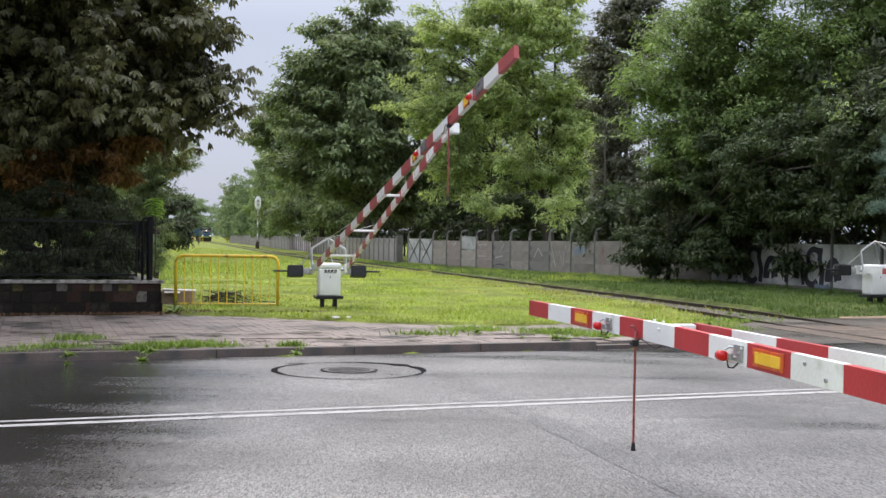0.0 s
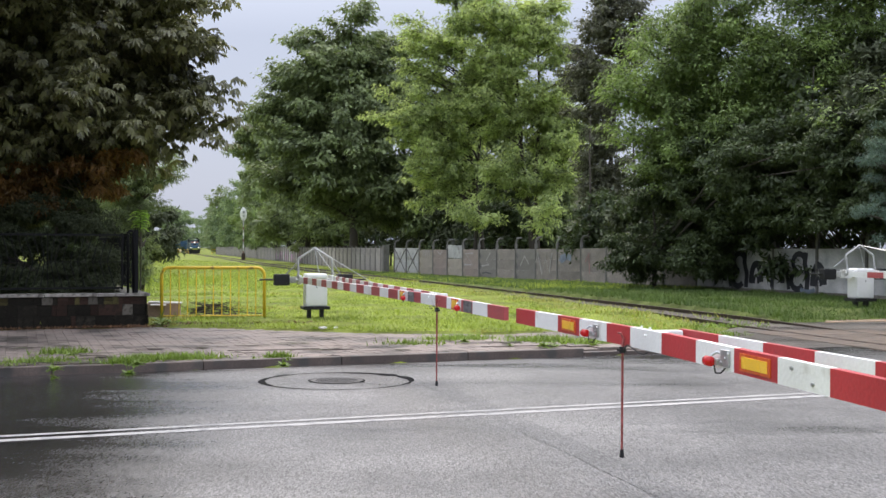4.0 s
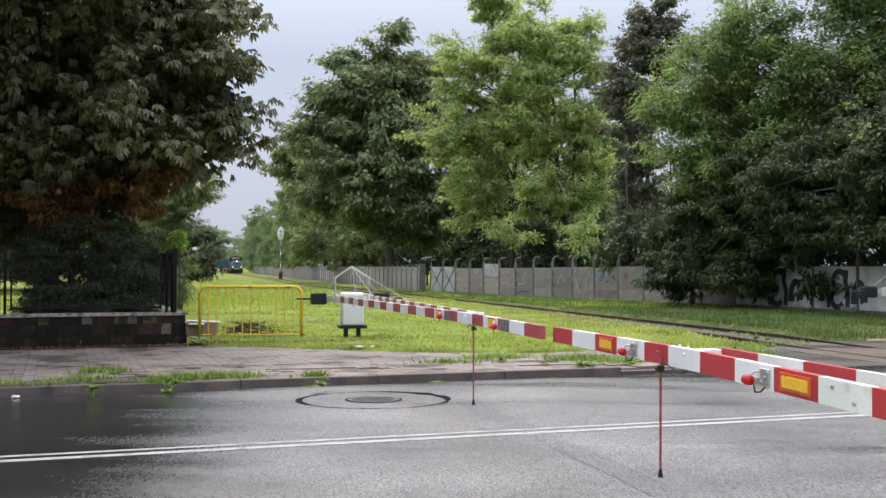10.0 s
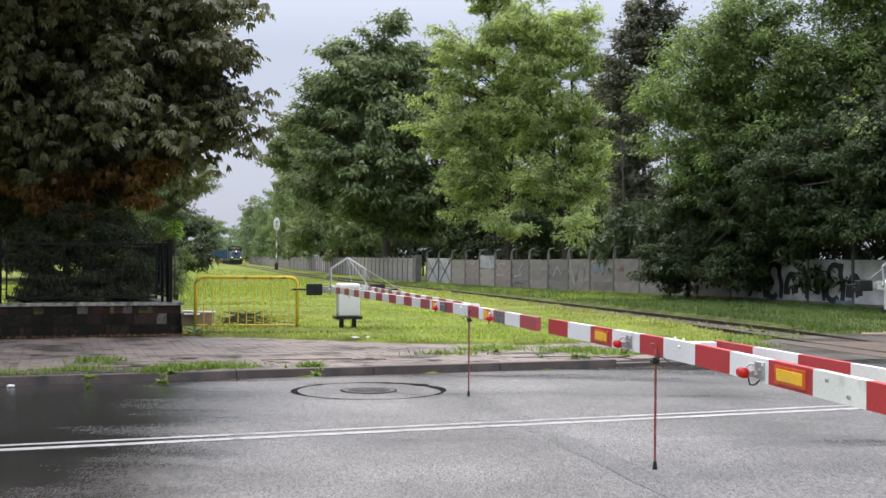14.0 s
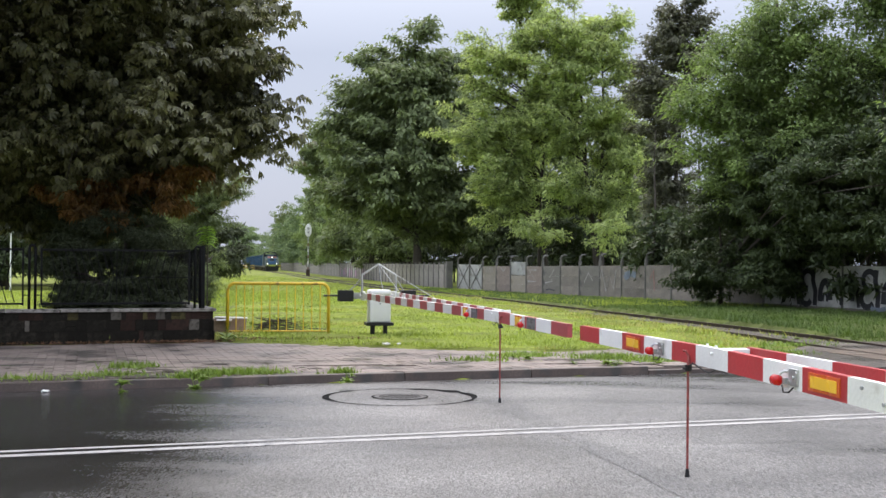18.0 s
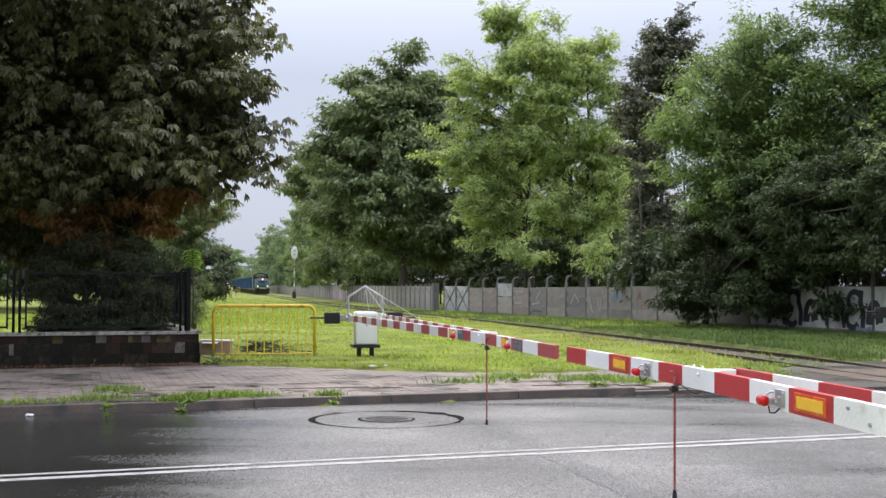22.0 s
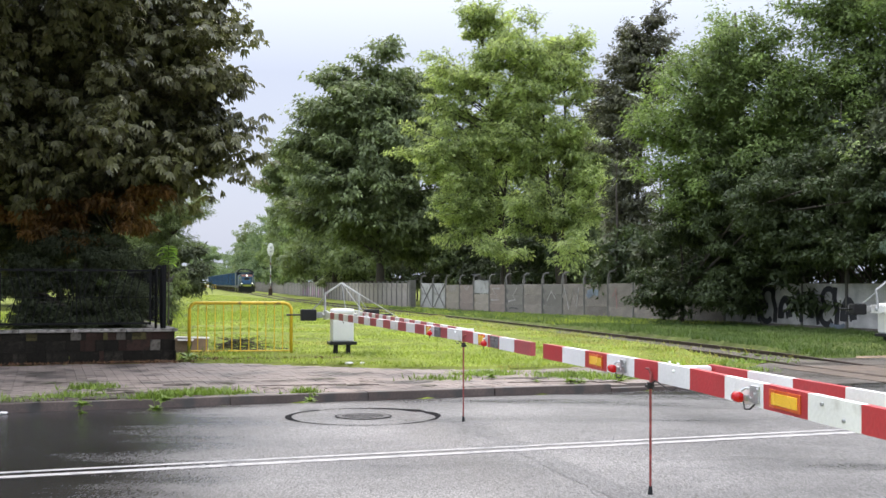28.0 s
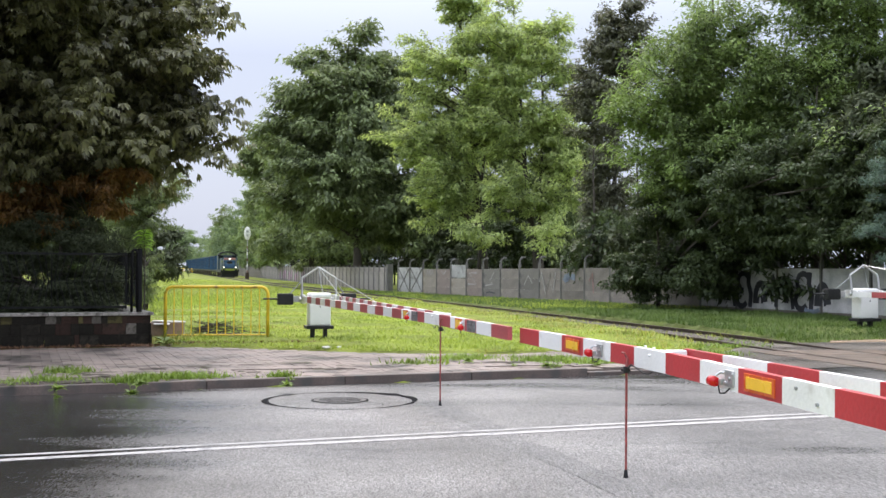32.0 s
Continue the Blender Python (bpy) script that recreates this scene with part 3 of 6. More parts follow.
def build_dirt():
    """Dirt and moss that have gathered in ragged patches on the footway, thickest along the kerb."""
    verts, faces, at = [], [], {}
    cell = 0.075

    def corner(i, j):
        if (i, j) not in at:
            s, n = -16 + i * cell, 16.56 + j * cell
            at[i, j] = len(verts)
            verts.append(rd(s + 0.03 * noise.noise(Vector((i * 0.7, j * 0.7, 1))), n + 0.03 * noise.noise(Vector((i * 0.7, j * 0.7, 6))), 0.121 + 0.005 * noise.noise(Vector((s * 4, n * 4, 2)))))
        return at[i, j]

    for i in range(int(25.0 / cell)):
        for j in range(int(3.4 / cell)):
            s, n = -16 + (i + 0.5) * cell, 16.56 + (j + 0.5) * cell
            if n > pave_edge(s) - 0.2:
                continue
            f = 0.5 * noise.noise(Vector((s * 0.6, n * 2.2, 3.3))) + 0.5 * noise.noise(Vector((s * 2.4, n * 6.0, 8.1))) + 0.4 * noise.noise(Vector((s * 7.5, n * 9.0, 4.4)))
            f += 0.42 * (1 - step(16.7, 17.6, n)) * (1 - step(2.6, 3.8, s)) - 0.10 - 0.16 * step(3.0, 4.5, s) - 0.2 * step(18.3, 19.6, n)
            if f > 0.11:
                faces.append((corner(i, j), corner(i + 1, j), corner(i + 1, j + 1), corner(i, j + 1)))
    ob = new("dirt", raw_mesh("dirt", verts, faces, M_DIRT))
    tagged(ob, "dark mossy dirt gathered in patches on the footway", "dirt", kind="stuff")


def build_manhole():
    c = Vector((-1.12, 15.05, 0))
    t = thing("manhole_cover", Matrix.Translation(c), "round iron manhole cover set in a tar-sealed patch", "manhole")
    bm = bmesh.new()
    disc(bm, 0, 0, 0.004, 0.33, 0.012, 40)
    iron = material("cast_iron", (0.075, 0.07, 0.068), 0.5, metal=0.3, scale=12, dirt=(0.05, 0.047, 0.045), dirt_amount=0.4)
    cover = part("cover", bm, iron, t)
    for k in range(-3, 4):
        w = math.sqrt(max(0.01, 0.27 ** 2 - (k * 0.075) ** 2))
        bm = bmesh.new()
        box(bm, 0, k * 0.075, 0.010, 2 * w, 0.035, 0.006)
        part("rib", bm, iron, cover)
    bm = bmesh.new()
    for seg in range(72):
        a0, a1 = 2 * math.pi * seg / 72, 2 * math.pi * (seg + 1) / 72
        w = [0.014 + 0.012 * noise.noise(Vector((math.cos(a) * 5, math.sin(a) * 5, 5))) + 0.11 * max(0, math.cos(a - 0.75)) ** 3 * (0.6 + noise.noise(Vector((a * 4, 0, 2)))) + 0.03 * max(0, math.cos(a - 3.3)) ** 8 for a in (a0, a1)]
        q = []
        for a, ww, sg in ((a0, w[0], -1), (a1, w[1], -1), (a1, w[1], 1), (a0, w[0], 1)):
            r = 0.95 + sg * ww
            q.append(bm.verts.new((r * math.cos(a), r * math.sin(a), 0.005)))
        bm.faces.new(q)
    part("tar_ring", bm, M_TAR, t)
    bm = bmesh.new()
    for seg in range(48):
        a0, a1 = 2 * math.pi * seg / 48, 2 * math.pi * (seg + 1) / 48
        bm.faces.new([bm.verts.new((r * math.cos(a), r * math.sin(a), 0.006)) for a, r in ((a0, 0.34), (a1, 0.34), (a1, 0.365), (a0, 0.365))])
    part("rim", bm, M_TAR, t)


# ---- railway ----
def rail_path(off, y0, y1, stepping):
    out, y = [], y0
    while y <= y1:
        out.append((track_x(y) + off * 0.968, y + off * 0.25))
        y += stepping
    return out


def build_track():
    tr = thing("railway_track", Matrix(), "single rusty railway track overgrown with grass", "railway track", kind="structure")
    for off in (-0.7175, 0.7175):
        bm = bmesh.new()
        pts = rail_path(off, 8, 420, 4)
        prof = [(-0.07, -0.13), (0.07, -0.13), (0.07, -0.115), (0.012, -0.09), (0.012, -0.035), (0.036, -0.025), (0.036, 0.0), (-0.036, 0.0), (-0.036, -0.025), (-0.012, -0.035), (-0.012, -0.09), (-0.07, -0.115)]
        last = None
        for x, y in pts:
            lift = 0.02 + 0.07 * step(25, 29, y)
            ring = [bm.verts.new((x + a * 0.968, y + a * 0.25, lift + b)) for a, b in prof]
            if last:
                for k in range(len(prof)):
                    bm.faces.new((last[k], last[(k + 1) % len(prof)], ring[(k + 1) % len(prof)], ring[k]))
            last = ring
        bmesh.ops.recalc_face_normals(bm, faces=bm.faces)
        part("rail", bm, M_RAIL, tr)
    bm = bmesh.new()
    box(bm, 0, 0, -0.20, 2.5, 0.24, 0.14, 0.01)
    me = mesh_of(bm, "sleeper", M_SLEEPER)
    for k in range(150):
        y = 27.5 + 0.6 * k
        ob = new("sleeper", me)
        ob.parent = tr
        ob.matrix_basis = Matrix.Translation((track_x(y), y, 0.0)) @ Matrix.Rotation(0.254, 4, "Z")
    # ballast stones
    rng = np.random.default_rng(4)
    verts, faces = [], []
    for k in range(9000):
        y = 26.5 + 70 * rng.random() ** 1.7
        off = rng.uniform(-1.6, 1.6)
        x, r = track_x(y) + off, rng.uniform(0.02, 0.05)
        i = len(verts)
        z = -0.03 + 0.012 * math.cos(off * 3)
        for d in ((1, 0, 0), (0, 1, 0), (-1, 0, 0), (0, -1, 0), (0, 0, 1)):
            verts.append((x + d[0] * r * rng.uniform(0.7, 1.3), y + d[1] * r * rng.uniform(0.7, 1.3), z + d[2] * r))
        faces += [(i, i + 1, i + 4), (i + 1, i + 2, i + 4), (i + 2, i + 3, i + 4), (i + 3, i, i + 4)]
    ob = new("ballast", raw_mesh("ballast", verts, faces, M_BALLAST))
    tagged(ob, "grey ballast stones between the rails", "ballast", kind="stuff")


# ---- fences and walls ----
F1A, F1B = Vector((19.5, 23.8, 0)), Vector((-2.6, 81.2, 0))      # concrete wall nearest the crossing
F2B = Vector((-50.0, 282.0, 0))                                    # paler slab wall that runs on along the track


def build_concrete_wall():
    wall = thing("concrete_fence", Matrix(), "grey stained concrete slab fence with curved-top posts", "fence", kind="structure")
    d = (F1B - F1A)
    length, u = d.length, d.normalized()
    rot = Matrix.Rotation(math.atan2(u.y, u.x), 4, "Z")
    slab = bmesh.new()
    box(slab, 0, 0, 0, 2.27, 0.07, 0.545, 0.008)
    me = mesh_of(slab, "slab", M_CONCRETE)
    tones = {}
    for key, mat in (("pink", M_PINKSLAB), ("cream", M_CREAMSLAB), ("dark", M_DARKSLAB)):
        tones[key] = me.copy()
        tones[key].materials.clear()
        tones[key].materials.append(mat)
    tone_of = {22: "cream", 21: "pink", 20: "cream", 19: "pink", 18: "dark", 16: "dark"}
    bm = bmesh.new()
    box(bm, 0, 0, -0.2, 0.10, 0.13, 2.1, 0.01)
    arc = [(0, 0.0, 1.85), (0, 0.0, 2.02), (0, -0.06, 2.15), (0, -0.17, 2.22), (0, -0.34, 2.22)]
    tube(bm, arc, 0.06, 0.05, 6)
    pme = mesh_of(bm, "post", M_POST)
    pitch, count = 2.38, 25
    for k in range(count + 1):
        p = F1A + u * (0.5 + k * pitch)
        gz = ground_z(p.x, p.y) - 0.03
        ob = new("post", pme)
        ob.parent = wall
        ob.matrix_basis = Matrix.Translation((p.x, p.y, gz)) @ rot @ Matrix.Rotation(random.uniform(-0.012, 0.012), 4, "X")
        if k == count:
            break
        q = p + u * (pitch / 2)
        if k >= count - 2:
            # corrugated gate leaf with crossed braces
            bm = bmesh.new()
            for i in range(18):
                box(bm, 0, 0.015 * (i % 2), 0.1 + i * 0.09, 2.26, 0.02, 0.09)
            gate = part("gate_leaf", bm, M_GATE, wall, "pale corrugated metal gate leaf", at=Matrix.Translation((q.x, q.y, gz)) @ rot)
            side_y = 0.03 if (rot.to_3x3() @ Vector((0, 1, 0))).y < 0 else -0.03
            for sg in (-1, 1):
                bm = bmesh.new()
                tube(bm, [(-1.1 * sg, side_y, 0.12), (1.1 * sg, side_y * 1.4, 1.68)], 0.03, None, 5)
                part("brace", bm, M_POST, gate)
            continue
        for r in range(3):
            if k == count - 5 and r == 2:
                continue
            ob = new("slab", tones[tone_of[k]] if k in tone_of else me)
            ob.parent = wall
            ob.matrix_basis = Matrix.Translation((q.x, q.y, gz - 0.02 + r * 0.548)) @ rot @ Matrix.Rotation(random.uniform(-0.006, 0.006), 4, "Y")
    # metal sheet that mends a gap
    p = F1A + u * (0.5 + (count - 4.5) * pitch)
    bm = bmesh.new()
    for i in range(14):
        box(bm, 0, 0.02 * (i % 2), 1.08 + i * 0.055, 2.25, 0.02, 0.055)
    part("sheet", bm, M_GATE, wall, "pale corrugated metal sheet", at=Matrix.Translation((p.x, p.y, ground_z(p.x, p.y))) @ rot)
    # painted tags: pale ground and dark letter-like strokes
    n = Vector((u.y, -u.x, 0))
    if n.y > 0:
        n = -n
    s = 12.4
    while s < 23.9:
        e = s + 2.27
        bm = bmesh.new()
        a, b = F1A + u * s + n * 0.06, F1A + u * e + n * 0.06
        bm.faces.new([bm.verts.new((v.x, v.y, z)) for v, z in ((a, 0.26), (b, 0.26), (b, 1.72), (a, 1.72))])
        part("painted_patch", bm, M_GRAFWHITE, wall, "white painted graffiti ground")
        s += pitch

    def stroke(pts, w, mat, lift, tag):
        """A painted line of even width through points (metres along the fence, height)."""
        vs = [F1A + u * a + n * lift + Vector((0, 0, z)) for a, z in pts]
        bm = bmesh.new()
        rim = []
        for j, p in enumerate(vs):
            t = (vs[min(len(vs) - 1, j + 1)] - vs[max(0, j - 1)]).normalized()
            side = t.cross(n).normalized() * w
            rim.append((bm.verts.new(p - side), bm.verts.new(p + side)))
        for (b0, b1), (c0, c1) in zip(rim, rim[1:]):
            bm.faces.new((b0, c0, c1, b1))
        part("graffiti_stroke", bm, mat, wall, tag)

    def arc(a, z, r, h, start, end, steps=10):
        return [(a + r * math.cos(radians(start + (end - start) * k / steps)), z + h * math.sin(radians(start + (end - start) * k / steps))) for k in range(steps + 1)]

    # faded tags on the far panels
    for a, mat, w, pts in ((53.3, M_GRAFFADED, 0.05, ((0, 1.2), (0.2, 1.55), (0.4, 1.2), (0.6, 1.55), (0.8, 1.2), (1.0, 1.55), (1.2, 1.2))), (51.2, M_GRAFFADED, 0.04, ((0, 1.5), (0.4, 1.3), (0.8, 1.5))),
                           (46.2, M_GRAFFADED, 0.06, ((0.3, 1.4), (1.4, 1.4), (0.4, 0.75), (1.6, 0.75))), (43.9, M_GRAFFADED, 0.04, ((0.2, 1.45), (0.8, 1.0), (0.4, 0.8), (1.4, 0.7))), (43.8, M_GRAFFITI, 0.03, ((0.2, 0.3), (0.9, 0.36), (1.4, 0.3))),
                           (36.6, M_GRAFFADED, 0.06, ((0.1, 1.5), (0.4, 0.5), (0.8, 1.2), (1.2, 0.4), (1.7, 1.5), (1.9, 1.0))), (36.8, M_DARKSLAB, 0.05, ((0.0, 1.2), (0.5, 1.5), (0.9, 0.6), (1.4, 1.4))),
                           (34.5, M_GRAFBLUE, 0.15, ((0.2, 1.25), (0.8, 1.32), (1.3, 1.22))), (34.4, M_GRAFBLUE, 0.08, ((0.9, 1.2), (1.3, 1.05), (1.5, 1.2))), (32.6, M_GRAFRED, 0.05, ((0.3, 0.55), (0.4, 1.5), (0.7, 1.1))), (39.0, M_GRAFFADED, 0.04, ((0.3, 0.9), (0.8, 1.3), (1.3, 0.8)))):
        stroke([(a + x, z) for x, z in pts], w, mat, 0.062, "faded paint tag")
    # bold black letter shapes along the white ground
    for a in (16.7, 20.1):
        for pts, w in ((arc(a + 0.35, 0.45, 0.3, 0.72, 175, 0), 0.13), (arc(a + 0.35, 0.5, 0.12, 0.25, 190, -10), 0.06), ([(a + 0.95, 0.3), (a + 0.9, 0.8), (a + 1.05, 1.2), (a + 1.0, 1.6)], 0.12),
                       (arc(a + 1.35, 1.25, 0.32, 0.3, 150, -60), 0.10), (arc(a + 1.45, 0.62, 0.32, 0.3, 110, -150), 0.11), ([(a + 1.9, 0.3), (a + 2.0, 0.9), (a + 2.25, 1.3)], 0.09),
                       (arc(a + 2.55, 0.55, 0.3, 0.5, 185, 20), 0.12), ([(a + 2.85, 0.35), (a + 2.8, 0.9), (a + 3.05, 1.5)], 0.10)):
            stroke(pts, w, M_GRAFFITI, 0.070, "black graffiti stroke")
    stroke(arc(17.6, 0.38, 0.4, 0.12, 200, 340), 0.07, M_GRAFBLUE, 0.074, "blue graffiti shadow")


def build_pale_wall():
    wall = thing("slab_fence", Matrix(), "long pale grey concrete slab fence along the track", "fence", kind="structure")
    d = F2B - F1B
    u = d.normalized()
    rot = Matrix.Rotation(math.atan2(u.y, u.x), 4, "Z")
    bm = bmesh.new()
    box(bm, 0, 0, 0, 1.92, 0.08, 1.72, 0.01)
    me = mesh_of(bm, "slab", M_GREYFENCE)
    bm = bmesh.new()
    box(bm, 0, 0, 0, 0.14, 0.16, 1.86, 0.01)
    pme = mesh_of(bm, "post", M_POST)
    n = Vector((u.y, -u.x, 0))
    if n.x > 0:
        n = -n
    for k in range(int(d.length / 2.05)):
        p = F1B + u * (k * 2.05)
        gz = ground_z(p.x, p.y) - 0.04
        ob = new("post", pme)
        ob.parent = wall
        ob.matrix_basis = Matrix.Translation((p.x, p.y, gz)) @ rot
        q = p + u * 1.025
        ob = new("slab", me)
        ob.parent = wall
        ob.matrix_basis = Matrix.Translation((q.x, q.y, gz)) @ rot @ Matrix.Rotation(random.uniform(-0.006, 0.006), 4, "X")
        if 22 <= k <= 34:
            bm = bmesh.new()
            for j in range(3):
                w, h = random.uniform(0.25, 0.5), random.uniform(0.5, 1.1)
                box(bm, random.uniform(-0.6, 0.6), 0, random.uniform(0.15, 0.5), w, 0.01, h)
            off = q + n * (0.05 + 0.002 * (k % 3))
            part("graffiti_stroke", bm, M_GRAFPINK if k % 3 else M_GRAFWHITE, wall, "faded coloured graffiti", at=Matrix.Translation((off.x, off.y, gz)) @ rot)
    p = F1B
    bm = bmesh.new()
    box(bm, 0, 0, -0.1, 0.5, 0.4, 2.0, 0.02)
    part("end_pillar", bm, M_POST, wall, "dark concrete end pillar", at=Matrix.Translation((p.x - 0.1, p.y - 0.1, 0)) @ rot)


W_END, W_DIR = Vector((-5.53, 23.55, 0)), Vector((-0.93, -0.3665, 0))


def build_garden_wall():
    """Low clad wall with a stone cap; it turns back along the meadow at its end."""
    wall = thing("garden_wall", Matrix(), "low garden wall clad in dark mixed stone slabs", "wall", kind="structure")
    rot = Matrix.Rotation(math.atan2(-W_DIR.y, -W_DIR.x), 4, "Z")
    core = bmesh.new()
    box(core, -10, 0.2, 0, 20, 0.34, 0.62)
    base = Matrix.Translation((W_END.x, W_END.y, 0.1)) @ rot
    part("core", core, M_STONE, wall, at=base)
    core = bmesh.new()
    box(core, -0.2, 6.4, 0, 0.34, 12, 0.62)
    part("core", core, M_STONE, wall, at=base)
    rng = random.Random(5)

    def clad(turn, reach):
        """Small odd slabs in three uneven courses, dark for the most part, here and there a pale, red or olive one."""
        shared = {}
        z0 = 0.0
        for course, tall in enumerate((0.25, 0.215, 0.15)):
            s = -0.01
            while s > -reach:
                w = rng.choice((0.09, 0.12, 0.16, 0.20, 0.27, 0.36, 0.45))
                pick = rng.random() + (0.35 if w > 0.21 else 0)
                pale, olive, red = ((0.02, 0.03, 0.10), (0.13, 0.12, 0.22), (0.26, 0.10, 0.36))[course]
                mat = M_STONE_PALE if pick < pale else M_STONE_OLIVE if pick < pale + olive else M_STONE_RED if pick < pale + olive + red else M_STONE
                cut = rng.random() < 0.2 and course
                for lo, hi in (((0, 0.45), (0.46, 1)) if cut else ((0, 1),)):
                    key = (w, course, lo, hi, mat.name)
                    if key not in shared:
                        bm = bmesh.new()
                        box(bm, 0, 0, 0, w - 0.004, 0.03, tall * (hi - lo) - 0.004, 0.004)
                        shared[key] = mesh_of(bm, "stone_slab", mat)
                    ob = new("stone_slab", shared[key])
                    ob.parent = wall
                    ob.matrix_basis = turn @ Matrix.Translation((s - w / 2, 0.012 + rng.uniform(-0.009, 0.006), 0.003 + z0 + tall * lo)) @ Matrix.Rotation(rng.uniform(-0.012, 0.012), 4, "Y")
                s -= w
            z0 += tall

    clad(base, 13)
    clad(base @ Matrix.Translation((0, 6.05, 0)) @ Matrix.Rotation(math.pi / 2, 4, "Z"), 6)
    k = 0
    while k < 20:
        bm = bmesh.new()
        box(bm, 0, 0, 0, 0.99, 0.46, 0.06, 0.012)
        part("cap_stone", bm, M_CAP, wall, at=base @ Matrix.Translation((0.06 - 0.5 - k, 0.18, 0.622 + rng.uniform(-0.004, 0.004))))
        k += 1
    for k in range(11):
        bm = bmesh.new()
        box(bm, 0, 0, 0, 0.46, 0.99, 0.06, 0.012)
        part("cap_stone", bm, M_CAP, wall, at=base @ Matrix.Translation((-0.17, 0.92 + k, 0.622)))


def build_iron_fence():
    """Framed panels between hairpin posts; the bars of a panel are kinked towards its middle."""
    base = Matrix.Translation((W_END.x, W_END.y, 0.78)) @ Matrix.Rotation(math.atan2(-W_DIR.y, -W_DIR.x), 4, "Z")
    fence = thing("iron_fence", base, "black wrought-iron fence of kinked bars on a low wall", "fence")
    bm = bmesh.new()
    arch = [(-0.056, 0, 0), (-0.056, 0, 1.17)] + [(-0.056 * math.cos(a), 0, 1.17 + 0.07 * math.sin(a)) for a in [math.pi * k / 8 for k in range(1, 8)]] + [(0.056, 0, 1.17), (0.056, 0, 0)]
    tube(bm, arch, 0.027, None, 8)
    hairpin = mesh_of(bm, "post", M_IRON, True)
    bm = bmesh.new()
    box(bm, 0, 0, 0, 0.07, 0.07, 1.27, 0.008)
    square = mesh_of(bm, "post", M_IRON)

    def run(origin, turn, spans):
        x = 0.0
        for k, span in enumerate(spans):
            m = origin @ Matrix.Rotation(turn, 4, "Z") @ Matrix.Translation((x, 0, 0))
            ob = new("post", hairpin)
            ob.parent = fence
            ob.matrix_basis = m
            x0, x1 = 0.17, span - 0.17
            for name, at in (("top_rail", 1.135), ("bottom_rail", 0.085)):
                bm = bmesh.new()
                box(bm, (x0 + x1) / 2, 0, at, x1 - x0, 0.03, 0.035)
                part(name, bm, M_IRON, fence, at=m)
            for e in (x0, x1):
                bm = bmesh.new()
                box(bm, e, 0, 0.07, 0.035, 0.035, 1.13, 0.004)
                part("stile", bm, M_IRON, fence, at=m)
                for z in (0.26, 1.02):
                    bm = bmesh.new()
                    box(bm, e + (-0.07 if e == x0 else 0.07), 0, z, 0.12, 0.018, 0.018)
                    part("bracket", bm, M_IRON, fence, at=m)
            bm = bmesh.new()
            tube(bm, [(x0, 0, 0.62), (x1, 0, 0.62)], 0.007, None, 5)
            part("tie_wire", bm, M_IRON, fence, at=m)
            n = int((x1 - x0) / 0.135)
            mid = (x0 + x1) / 2
            for i in range(1, n):
                bx = x0 + (x1 - x0) * i / n
                kink = 0.15 * max(-1, min(1, (mid - bx) / 0.25))
                bm = bmesh.new()
                tube(bm, [(bx, 0, 0.1), (bx + kink, -0.012, 0.62), (bx, 0, 1.2)], 0.009, None, 5)
                part("bar", bm, M_IRON, fence, at=m)
            x += span

    run(Matrix.Translation((-0.29, 0.2, 0)), math.pi, (3.16, 3.16, 3.16, 3.16))
    run(Matrix.Translation((-0.2, 0.42, 0)), math.pi / 2, (3.16, 3.16))
    ob = new("post", square)
    ob.parent = fence
    ob.matrix_basis = Matrix.Translation((-0.185, 0.2, 0))


# ---- plants ----
def leaf_cloud(name, clumps, count, size, mat, seed, droop=0.0, aspect=0.45, palmate=0, shell=0.55, up=0.35):
    """Many small bent leaves over clumps (x, y, z, rx, ry, rz); a palmate leaf has several leaflets on one stalk."""
    rng = np.random.default_rng(seed)
    cl = np.array(clumps, float)
    area = (cl[:, 3] * cl[:, 4] * cl[:, 5]) ** (2 / 3)
    idx = rng.choice(len(cl), count, p=area / area.sum())
    d = rng.normal(size=(count, 3))
    d /= np.linalg.norm(d, axis=1)[:, None]
    rad = (shell + (1 - shell) * rng.random(count)) * rng.choice([1.0, 1.0, 1.0, 1.12], count)
    pos = cl[idx, :3] + d * rad[:, None] * cl[idx, 3:6]
    nrm = d * 0.7 + rng.normal(size=(count, 3)) * 0.55
    nrm[:, 2] += up
    nrm /= np.linalg.norm(nrm, axis=1)[:, None]
    along = rng.normal(size=(count, 3)) * 0.6 + d * 0.6
    along[:, 2] -= droop
    along -= (along * nrm).sum(1)[:, None] * nrm
    along /= np.maximum(1e-6, np.linalg.norm(along, axis=1))[:, None]
    side = np.cross(nrm, along)
    return leaf_mesh(name, pos, nrm, along, side, size, mat, rng, aspect, palmate, droop)


